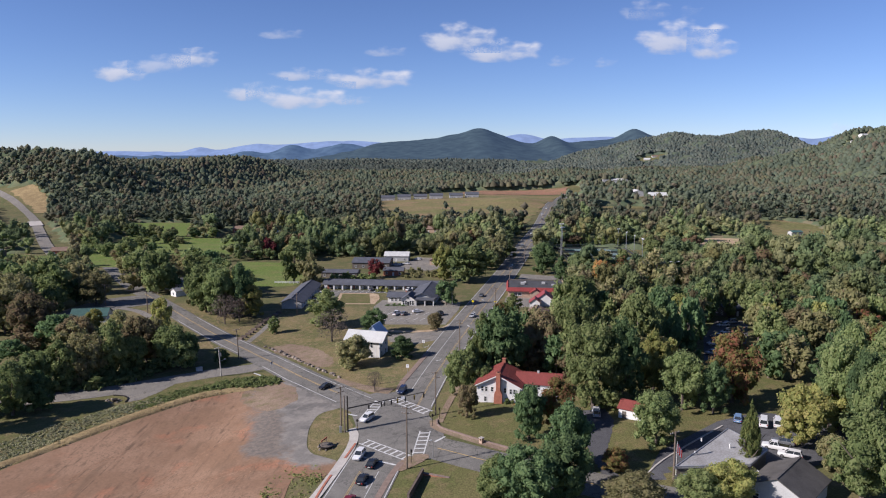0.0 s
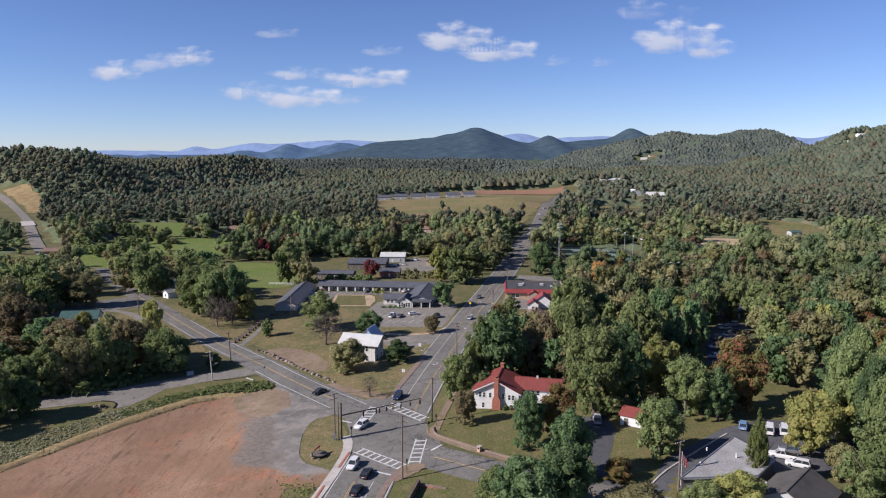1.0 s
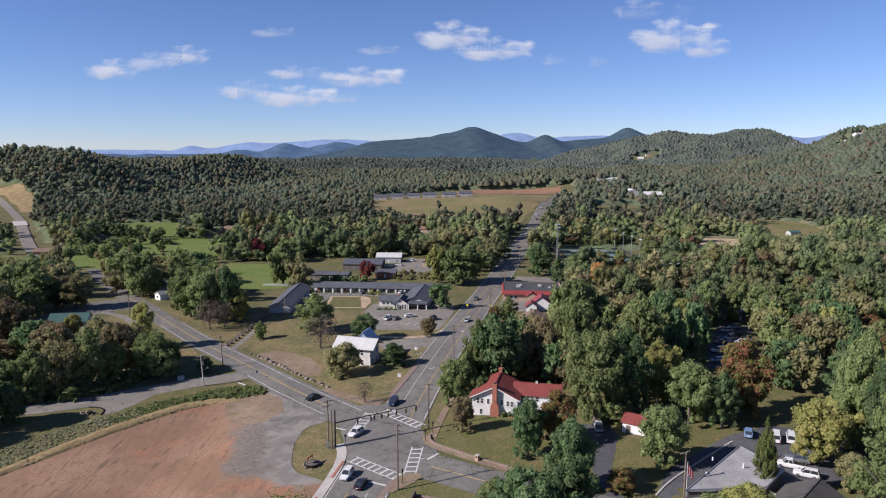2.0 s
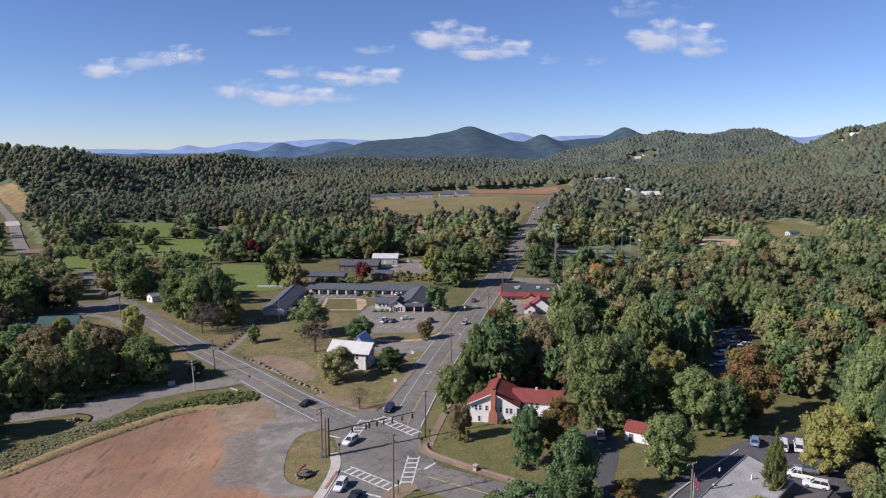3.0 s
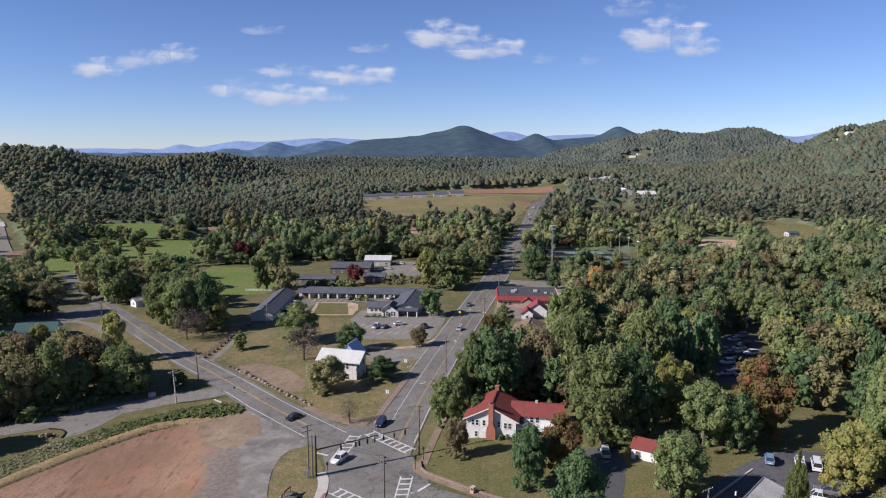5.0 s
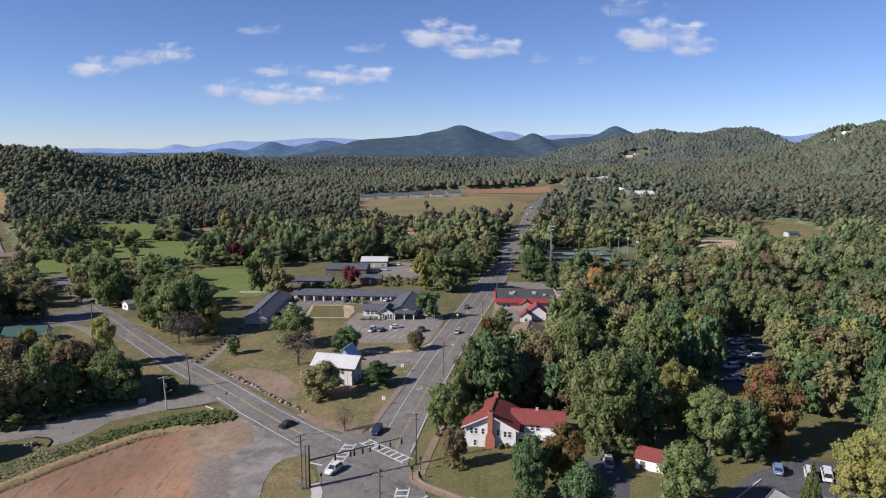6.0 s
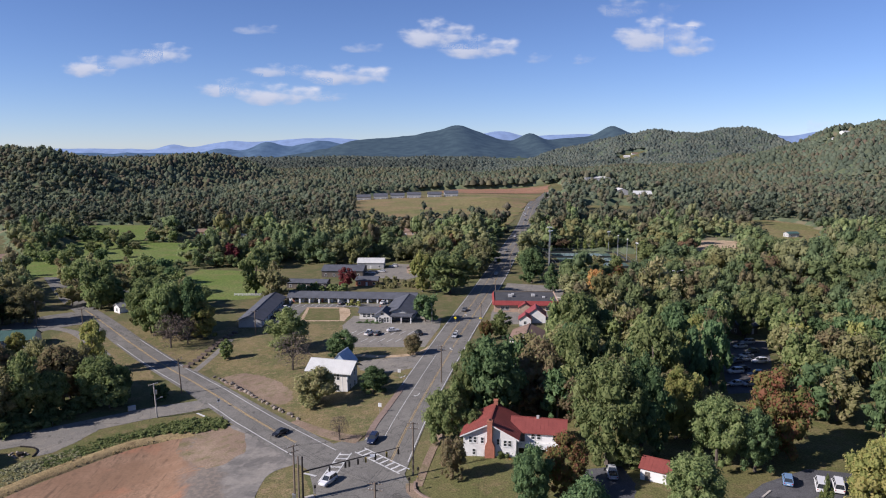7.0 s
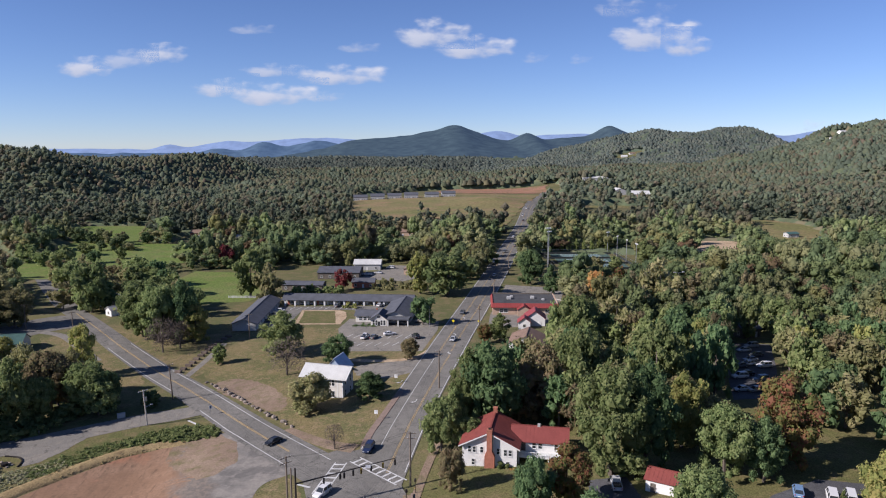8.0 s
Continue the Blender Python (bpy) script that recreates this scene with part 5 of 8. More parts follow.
def roof_slopes(parent, mat, x0, x1, y0, y1, eave, ridge, along="y", over=0.45, thick=0.16, seams=0.0, lip=True):
    """Two roof plates as parts, with standing seams where the sheet is metal."""
    if along == "y":
        xm = (x0 + x1) / 2
        k = (ridge - eave) / (xm - x0)
        sides = [[(x0 - over, y0 - over, eave - over * k), (xm, y0 - over, ridge), (xm, y1 + over, ridge), (x0 - over, y1 + over, eave - over * k)],
                 [(xm, y0 - over, ridge), (x1 + over, y0 - over, eave - over * k), (x1 + over, y1 + over, eave - over * k), (xm, y1 + over, ridge)]]
    else:
        ym = (y0 + y1) / 2
        k = (ridge - eave) / (ym - y0)
        sides = [[(x0 - over, y0 - over, eave - over * k), (x1 + over, y0 - over, eave - over * k), (x1 + over, ym, ridge), (x0 - over, ym, ridge)],
                 [(x0 - over, ym, ridge), (x1 + over, ym, ridge), (x1 + over, y1 + over, eave - over * k), (x0 - over, y1 + over, eave - over * k)]]
    out = []
    for s in sides:
        bm = bmesh.new()
        add_slab(bm, [(p[0], p[1], p[2] + thick) for p in s], thick)
        plate = part("roof", bm, mat, parent)
        out.append(plate)
        if seams:
            a, b, c, d = [Vector(p) + Vector((0, 0, thick)) for p in s]
            if along == "y":
                e0, e1, f0, f1 = a, d, b, c
            else:
                e0, e1, f0, f1 = a, b, d, c
            n = int((e1 - e0).length / seams)
            w = (e1 - e0).normalized() * 0.022
            for i in range(1, n):
                p, q = e0.lerp(e1, i / n), f0.lerp(f1, i / n)
                bm = bmesh.new()
                add_slab(bm, [p - w + Vector((0, 0, 0.03)), p + w + Vector((0, 0, 0.03)), q + w + Vector((0, 0, 0.03)), q - w + Vector((0, 0, 0.03))], 0.05)
                part("seam", bm, mat, plate)
    bm = bmesh.new()
    if along == "y":
        add_box(bm, xm - 0.16, xm + 0.16, y0 - over, y1 + over, ridge + thick - 0.04, ridge + thick + 0.05)
    else:
        add_box(bm, x0 - over, x1 + over, ym - 0.16, ym + 0.16, ridge + thick - 0.04, ridge + thick + 0.05)
    out.append(part("ridge_cap", bm, mat, parent))
    return out


def window(parent, cx, cz, w, h, face, at, sill=True):
    """A framed sash window on a wall. face: -y, +y, -x or +x; at: where that wall's plane lies."""
    def place(u0, u1, z0, z1, d0, d1):
        s = -1 if face[0] == "-" else 1
        lo, hi = sorted((at + s * d0, at + s * d1))
        return (u0, u1, lo, hi, z0, z1) if face[1] == "y" else (lo, hi, u0, u1, z0, z1)
    bm = bmesh.new()
    for u0, u1, z0, z1 in ((cx - w / 2 - 0.1, cx - w / 2, cz - h / 2 - 0.1, cz + h / 2 + 0.1), (cx + w / 2, cx + w / 2 + 0.1, cz - h / 2 - 0.1, cz + h / 2 + 0.1),
                           (cx - w / 2, cx + w / 2, cz + h / 2, cz + h / 2 + 0.1), (cx - w / 2, cx + w / 2, cz - h / 2 - 0.1, cz - h / 2), (cx - w / 2, cx + w / 2, cz - 0.03, cz + 0.03)):
        add_box(bm, *place(u0, u1, z0, z1, -0.02, 0.07))
    win = part("window", bm, M["trim"], parent)
    for z0, z1 in ((cz - h / 2, cz - 0.03), (cz + 0.03, cz + h / 2)):
        part("pane", box(*place(cx - w / 2, cx + w / 2, z0, z1, -0.01, 0.025)), M["glass"], win)
    if sill:
        part("sill", box(*place(cx - w / 2 - 0.16, cx + w / 2 + 0.16, cz - h / 2 - 0.16, cz - h / 2 - 0.1, -0.02, 0.13)), M["trim"], win)
    return win


def door(parent, cx, z0, w, h, face, at, mat=None):
    s = -1 if face[0] == "-" else 1
    lo, hi = sorted((at - s * 0.02, at + s * 0.05))
    d = part("door", box(cx - w / 2, cx + w / 2, lo, hi, z0, z0 + h) if face[1] == "y" else box(lo, hi, cx - w / 2, cx + w / 2, z0, z0 + h), mat or M["trim"], parent)
    lo, hi = sorted((at + s * 0.05, at + s * 0.1))
    part("handle", box(cx + w * 0.32, cx + w * 0.4, lo, hi, z0 + 0.95, z0 + 1.1) if face[1] == "y" else box(lo, hi, cx + w * 0.32, cx + w * 0.4, z0 + 0.95, z0 + 1.1), M["steel"], d)
    return d


# ---------------------------------------------------------------- white house with the red roof
def white_house():
    t = thing("house", 9.0, 183.0, -13.0, "white two-storey wooden house with a red metal roof and brick chimneys", "house")
    part("wall", gable_walls(0, 11.6, 0, 11.5, 5.2, 8.1, "y"), M["white_siding"], t)
    bm = bmesh.new()
    for k in range(22):
        z = -0.2 + 0.25 * k
        add_box(bm, 0.02, 11.58, -0.025, 0.0, z, z + 0.02)
    part("siding", bm, M["trim"], t)
    roof_slopes(t, M["red_roof"], 0, 11.6, 0, 11.5, 5.2, 8.1, "y", over=0.7, seams=0.8)
    for s in (-1, 1):
        bm = bmesh.new()
        x0, x1 = (5.8, 5.8 + s * 6.5)
        add_slab(bm, [(x0, -0.74, 8.12), (x1, -0.74, 8.12 - 6.5 * 0.5), (x1, -0.66, 8.12 - 6.5 * 0.5), (x0, -0.66, 8.12)][::s], 0.28)
        part("rake_board", bm, M["trim"], t)
    # wing
    part("wall", gable_walls(10.6, 21.8, 4.2, 11.2, 5.0, 6.9, "x"), M["white_siding"], t)
    roof_slopes(t, M["red_roof"], 10.2, 21.8, 4.2, 11.2, 5.0, 6.9, "x", over=0.5, seams=0.8)
    # chimneys
    bm = bmesh.new()
    add_box(bm, 4.9, 7.0, -0.95, 0.0, -1.5, 3.0)
    v = [bm.verts.new(p) for p in ((4.9, -0.95, 3.0), (7.0, -0.95, 3.0), (7.0, 0, 3.0), (4.9, 0, 3.0), (5.35, -0.95, 4.1), (6.45, -0.95, 4.1), (6.45, 0, 4.1), (5.35, 0, 4.1))]
    for f in ((0, 1, 5, 4), (1, 2, 6, 5), (2, 3, 7, 6), (3, 0, 4, 7)):
        bm.faces.new([v[i] for i in f])
    add_box(bm, 5.35, 6.45, -0.95, 0.0, 4.1, 8.6)
    add_box(bm, 5.27, 6.53, -1.03, 0.08, 8.6, 8.85)
    ch = part("chimney", bm, M["brick"], t, "tall shouldered red brick chimney")
    part("flue", box(5.65, 6.15, -0.7, -0.25, 8.85, 9.1), M["dark_steel"], ch)
    bm = box(5.35, 6.25, 10.6, 11.4, 6.5, 9.2)
    add_box(bm, 5.27, 6.33, 10.52, 11.48, 9.2, 9.4)
    part("chimney", bm, M["brick"], t)
    bm = box(15.4, 16.0, 7.4, 8.0, 6.0, 7.5)
    part("chimney", bm, M["grey_wall"], t)
    # windows of the gable front
    for cx, cz in ((1.6, 4.0), (2.6, 4.0), (4.2, 4.0), (7.7, 3.9), (9.2, 3.7), (10.2, 3.7), (9.7, 1.1)):
        window(t, cx, cz, 0.62, 1.25, "-y", 0.0)
    window(t, 2.4, 1.2, 0.62, 1.25, "-y", 0.0)
    door(t, 4.2, -0.1, 0.95, 2.1, "-y", 0.0)
    for cy in (2.0, 5.5, 9.0):
        window(t, cy, 3.9, 0.8, 1.45, "-x", 0.0)
        window(t, cy, 1.2, 0.8, 1.45, "-x", 0.0)
    for cx in (14.9, 16.2, 19.6):
        window(t, cx, 4.0, 0.75, 1.2, "-y", 4.2)
    door(t, 12.6, 2.7, 1.0, 2.1, "-y", 4.2, M["dark_wall"])
    # raised porch with a balustrade
    part("porch_deck", box(11.7, 21.4, 1.4, 4.18, 2.35, 2.6), M["trim"], t)
    for x in (11.9, 15.0, 18.1, 21.2):
        part("porch_post", box(x - 0.1, x + 0.1, 1.45, 1.65, -1.2, 2.35), M["trim"], t)
    rail = part("balustrade", box(11.7, 21.4, 1.45, 1.57, 3.5, 3.62), M["trim"], t)
    part("bottom_rail", box(11.7, 21.4, 1.46, 1.56, 2.72, 2.8), M["trim"], rail)
    for k in range(33):
        x = 11.85 + k * 0.295
        part("baluster", box(x - 0.04, x + 0.04, 1.47, 1.55, 2.8, 3.5), M["trim"], rail)
    # shade below the deck is put into this wall's dark colour
    part("lower_wall", box(11.7, 21.6, 4.0, 4.2, -1.2, 2.35), M["dark_wall"], t)
    # side steps and bench
    part("step", box(3.6, 4.9, -1.3, -0.02, -1.0, -0.1), M["concrete"], t)
    return t


white_house()


def small_shed():
    t = thing("shed", 42.9, 166.0, -33.0, "small white shed with a red metal roof", "shed")
    part("wall", gable_walls(0, 5.6, 0, 5.0, 2.6, 3.9, "x"), M["white_siding"], t)
    roof_slopes(t, M["red_roof"], 0, 5.6, 0, 5.0, 2.6, 3.9, "x", over=0.35, seams=0.7)
    door(t, 1.4, -0.1, 1.0, 2.0, "-y", 0.0, M["dark_wall"])
    window(t, 2.5, 1.5, 0.8, 0.9, "-x", 0.0)
    return t


small_shed()


# ---------------------------------------------------------------- pale two-storey hall on the wedge
def hall():
    t = thing("hall", -33.2, 234.6, -17.0, "pale two-storey wooden hall with a white metal roof", "building")
    part("wall", gable_walls(0, 12.4, 0, 7.6, 6.6, 8.7, "x"), M["cream"], t)
    roof_slopes(t, M["white_roof"], 0.4, 13.0, 0, 7.6, 6.6, 8.7, "x", over=0.9, seams=0.6)
    for cx in (1.6, 4.2, 6.8, 9.6):
        window(t, cx, 5.0, 0.8, 1.8, "-y", 0.0)
        window(t, cx, 1.7, 0.8, 1.7, "-y", 0.0)
    for cy in (2.0, 5.6):
        window(t, cy, 5.0, 0.8, 1.8, "+x", 12.4)
        window(t, cy, 1.7, 0.8, 1.7, "+x", 12.4)
    for x in (0, 10.9, 12.4):
        part("corner_board", box(x - 0.12, x + 0.12, -0.06, 0.14, -0.8, 6.5), M["trim"], t)
    # cross gable with a blue-grey roof behind
    part("wall", gable_walls(5.2, 10.8, 4.6, 11.0, 7.2, 10.2, "y"), M["cream"], t)
    roof_slopes(t, M["blue_roof"], 5.2, 10.8, 4.6, 11.0, 7.2, 10.3, "y", over=0.4, seams=0.6)
    part("gable_screen", gable_walls(5.4, 10.6, 4.45, 4.58, 7.3, 10.1, "y", base=6.9), M["blue_roof"], t)
    return t


hall()


# ---------------------------------------------------------------- motel
def motel_range():
    t = thing("motel", -60.0, 351.5, -6.0, "long low motel range with a dark shingle roof and room doors", "motel")
    L = 58.0
    part("wall", gable_walls(0, L, 0, 7.5, 2.9, 4.4, "x"), M["cream"], t)
    roof_slopes(t, M["slate_roof"], 0, L, -2.0, 8.0, 2.8, 4.6, "x", over=0.4)
    for k in range(13):
        x = 1.2 + k * 4.4
        part("porch_post", box(x - 0.35, x + 0.35, -2.1, -1.8, -0.5, 2.75), M["trim"], t)
        # dark panel paints the porch shade onto the cream wall
        part("room_front", box(x + 0.5, x + 3.9, -0.06, -0.002, 0.1, 2.5), M["dark_wall"], t)
        door(t, x + 1.0, -0.1, 0.95, 2.1, "-y", -0.06, M["trim"] if k % 3 else M["brick"])
        window(t, x + 2.7, 1.45, 1.6, 1.1, "-y", -0.06)
    return t


def motel_west():
    t = thing("motel_wing", -71.6, 308.0, -1.0, "low motel wing with a dark gabled shingle roof", "motel")
    part("wall", gable_walls(0, 9.0, 0, 44.0, 3.0, 4.8, "y"), M["grey_wall"], t)
    roof_slopes(t, M["slate_roof"], 0, 9.0, 0, 44.0, 3.0, 4.9, "y", over=0.8)
    for k in range(9):
        door(t, 3.0 + k * 4.5, -0.1, 0.95, 2.1, "+x", 9.0)
        window(t, 5.0 + k * 4.5, 1.5, 1.4, 1.1, "+x", 9.0)
    return t


def motel_office():
    t = thing("motel_office", -24.0, 310.5, -8.0, "motel office with stone-coloured gable front and dark roof", "motel")
    part("wall", gable_walls(8.4, 20.0, 4.0, 32.0, 3.0, 5.2, "y"), M["grey_wall"], t)
    roof_slopes(t, M["slate_roof"], 8.4, 20.0, 4.0, 32.0, 3.0, 5.2, "y", over=0.8)
    part("wall", gable_walls(-2.0, 11.0, 6.0, 13.0, 2.8, 4.2, "x"), M["cream"], t)
    roof_slopes(t, M["slate_roof"], -2.0, 11.0, 6.0, 13.0, 2.8, 4.2, "x", over=0.6)
    # gabled porch
    part("wall", gable_walls(5.4, 11.6, 0.0, 7.0, 3.0, 5.0, "y"), M["cream"], t)
    roof_slopes(t, M["slate_roof"], 5.4, 11.6, 0.0, 8.5, 3.0, 5.1, "y", over=0.6)
    for cx in (6.5, 7.6, 9.6, 10.7):
        window(t, cx, 1.5, 0.75, 1.9, "-y", 0.0)
    window(t, 8.5, 3.7, 1.2, 0.8, "-y", 0.0)
    door(t, 8.55, -0.1, 1.2, 2.1, "-y", 0.0, M["glass"])
    for k in range(3):
        window(t, 0.0 + k * 1.8, 1.5, 1.2, 1.2, "-y", 6.0)
    # drive-through canopy
    part("canopy_roof", box(11.8, 20.4, -1.0, 4.4, 2.9, 3.35), M["slate_roof"], t)
    for x, y in ((12.2, -0.6), (20.0, -0.6), (16.2, -0.6)):
        part("canopy_post", box(x - 0.2, x + 0.2, y - 0.2, y + 0.2, -0.5, 2.9), M["trim"], t)
    part("vent", box(5.6, 6.2, 9.4, 10.0, 4.1, 5.0), M["brick"], t)
    return t


motel_range()
motel_west()
motel_office()
patch("putting_green", [(-49.4, 317), (-47, 315), (-31, 313.4), (-29.6, 325), (-30.6, 334), (-34, 338.2), (-50, 340)], M["sand"], 0.08, "worn earth border round the motel lawn", "ground", ragged=0.35)
patch("lawn", [(-48, 318.4), (-46.6, 316.6), (-33, 315.2), (-34.2, 326), (-35.6, 336.2), (-48.6, 338)], M["lawn_green"], 0.10, "mown lawn with rounded corners in the motel court", "grass", ragged=0.3)
for k in range(9):
    bar("stall_line", (-27.0 + k * 3.1, 293.0 - k * 0.5), (-24.6 + k * 3.1, 298.0 - k * 0.5), 0.26, M["paint_white"], 0.09, bpy.data.objects["parking_lot"])
    bar("stall_line", (-28.0 + k * 3.1, 283.5 - k * 0.5), (-25.8 + k * 3.1, 287.6 - k * 0.5), 0.26, M["paint_white"], 0.09, bpy.data.objects["parking_lot"])
for k in range(10):
    bar("stall_line", (-55.5 + k * 3.0, 341.5 - k * 0.3), (-54.0 + k * 3.0, 346.5 - k * 0.3), 0.26, M["paint_white"], 0.09, bpy.data.objects["parking_lot"])


# ---------------------------------------------------------------- plain gabled buildings
def gabled(name, x, y, rot, w, d, eave, ridge, along, roof, wall, label, wins=3, over=0.4, seams=0.0, chimney=False, category="house"):
    """A gabled building with windows on its south and west walls and a door."""
    t = thing(name, x, y, rot, label, category)
    part("wall", gable_walls(0, w, 0, d, eave, ridge, along), M[wall], t)
    roof_slopes(t, M[roof], 0, w, 0, d, eave, ridge, along, over=over, seams=seams)
    for k in range(wins):
        cx = w * (k + 0.5) / wins
        if k == wins // 2 and wins > 1:
            door(t, cx, -0.1, 1.0, 2.05, "-y", 0.0)
        else:
            window(t, cx, min(1.5, eave * 0.5), 1.0, 1.1, "-y", 0.0)
    if d > 5:
        window(t, d * 0.3, min(1.5, eave * 0.5), 0.9, 1.1, "-x", 0.0)
        window(t, d * 0.7, min(1.5, eave * 0.5), 0.9, 1.1, "-x", 0.0)
    if chimney:
        part("chimney", box(w * 0.6, w * 0.6 + 0.8, d * 0.45, d * 0.45 + 0.8, ridge - 1.0, ridge + 0.9), M["brick"], t)
    return t


gabled("workshop", -53.5, 412.0, -3.0, 22.0, 18.0, 3.6, 5.4, "x", "slate_roof", "dark_wall", "long brown building with a grey shingle roof", 5, category="building")
gabled("store_building", -67.0, 384.0, -6.0, 20.0, 9.0, 2.9, 4.0, "x", "slate_roof", "dark_wall", "low building with a dark roof behind the motel", 5, category="building")
gabled("cabin", -33.0, 386.5, -4.0, 11.0, 7.0, 2.9, 4.3, "x", "slate_roof", "brick", "brown wooden cabin with a dark roof", 3)
gabled("barn", -36.5, 436.5, -3.0, 15.0, 10.0, 3.6, 5.6, "x", "white_roof", "grey_wall", "grey barn with a pale metal roof", 3, seams=0.8, category="barn")
gabled("outbuilding", -131.0, 335.0, -38.0, 4.4, 7.0, 2.7, 3.9, "y", "grey_roof", "white_siding", "small white hut with a grey gabled roof", 1, category="hut")
gabled("house", -141.0, 352.0, -20.0, 11.0, 9.0, 3.2, 5.4, "y", "grey_roof", "white_siding", "pale house with a grey gabled roof among trees", 3)
gabled("house", -152.0, 282.0, 10.0, 14.0, 9.0, 3.2, 5.6, "x", "green_roof", "cream", "building with a green metal roof between trees", 2, seams=0.7)
gabled("house", 37.0, 296.5, -8.0, 4.4, 5.0, 2.8, 4.5, "y", "bright_red_roof", "white_siding", "small white gabled annexe with a red roof", 1)
gabled("house", 40.2, 301.5, -8.0, 7.6, 8.0, 3.0, 5.8, "y", "bright_red_roof", "white_siding", "small white house with a bright red roof", 2)
gabled("house", 29.4, 265.0, -14.0, 11.0, 12.0, 3.2, 5.6, "y", "brown_roof", "white_siding", "house with a brown shingle roof under trees", 2)
gabled("house", -8.0, 420.0, -10.0, 9.0, 8.0, 3.0, 4.8, "y", "brown_roof", "tan_wall", "brick house among trees behind the motel", 2)
gabled("house", -110.0, 615.0, 10.0, 14.0, 9.0, 3.4, 5.6, "x", "brown_roof", "white_siding", "white house with a brown roof among far trees", 3, chimney=True)
gabled("house", -138.0, 562.0, -20.0, 13.0, 9.0, 3.2, 5.2, "x", "grey_roof", "white_siding", "pale house beside the hay meadow", 3)
gabled("house", -176.0, 590.0, 0.0, 13.0, 9.0, 3.2, 5.2, "x", "brown_roof", "brick", "brick house at the edge of the meadow", 3)
gabled("house", -215.0, 690.0, 0.0, 24.0, 9.0, 3.0, 5.0, "x", "grey_roof", "white_siding", "long low house beyond the meadow", 4)
gabled("house", -262.0, 468.0, 8.0, 14.0, 9.0, 2.6, 4.4, "x", "brown_roof", "brick", "house with a brown roof beside the far road", 3)
gabled("house", -300.0, 455.0, 0.0, 12.0, 8.0, 3.0, 5.0, "x", "slate_roof", "dark_wall", "dark-roofed house by the bypass", 3)
gabled("shed", 283.0, 527.0, -20.0, 8.0, 6.0, 3.2, 4.2, "x", "green_roof", "white_siding", "white shed in a dry clearing", 2, category="shed")
gabled("shed", 276.0, 556.0, 10.0, 9.0, 6.0, 3.0, 4.0, "x", "green_roof", "grey_wall", "open grey-green shed in a dry yard", 2, category="shed")
gabled("warehouse", 258.0, 975.0, 0.0, 22.0, 24.0, 5.0, 9.0, "y", "white_roof", "grey_wall", "pale metal warehouse beyond the trees", 3, category="warehouse")
gabled("warehouse", 272.0, 948.0, -8.0, 27.0, 20.0, 5.0, 9.0, "x", "white_roof", "tan_wall", "long pale warehouse beyond the trees", 4, category="warehouse")
gabled("house", -60.0, 540.0, 12.0, 14.0, 9.0, 3.2, 5.4, "x", "slate_roof", "white_siding", "white house with a dark roof among trees", 3)
gabled("house", -20.0, 590.0, -8.0, 16.0, 9.0, 3.2, 5.4, "x", "brown_roof", "tan_wall", "tan house with a brown roof among trees", 3)
gabled("house", 113.0, 277.0, 20.0, 8.0, 7.0, 3.0, 4.8, "x", "slate_roof", "dark_wall", "dark-roofed cabin behind the shaded car park", 2)
gabled("house", 150.0, 600.0, 5.0, 14.0, 9.0, 3.2, 5.4, "x", "grey_roof", "white_siding", "pale house half hidden among trees", 3)
patch("parking_lot", [(230, 1075), (285, 1075), (305, 1140), (245, 1145)], M["asphalt_pale"], 0.5, "pale paved yard on a shelf above the woods", "parking lot", cell=20, ragged=5)
gabled("warehouse", 258.0, 1146.0, 0.0, 40.0, 20.0, 5.0, 8.0, "x", "white_roof", "grey_wall", "long pale shed beside a paved yard", 4, category="warehouse")
for k in range(6):
    gabled("apartment_building", -84.0 + 22 * k + 5 * (k > 3), 965.0 + 3 * (k % 3), 2.0, 18.0, 12.0, 4.4 + 0.6 * (k % 2), 7.2 + 0.6 * (k % 2), "x", "slate_roof", "grey_wall", "grey apartment block with a dark roof", 7, category="apartments")
for k, (hx, hy) in enumerate(FAR_HOUSES):
    gabled("house", hx, hy, 10 * (k % 5) - 20, 18.0, 11.0, 4.0, 7.0, "x", ("grey_roof", "white_roof", "brown_roof")[k % 3], "white_siding", "pale house on a wooded slope far off", 3)


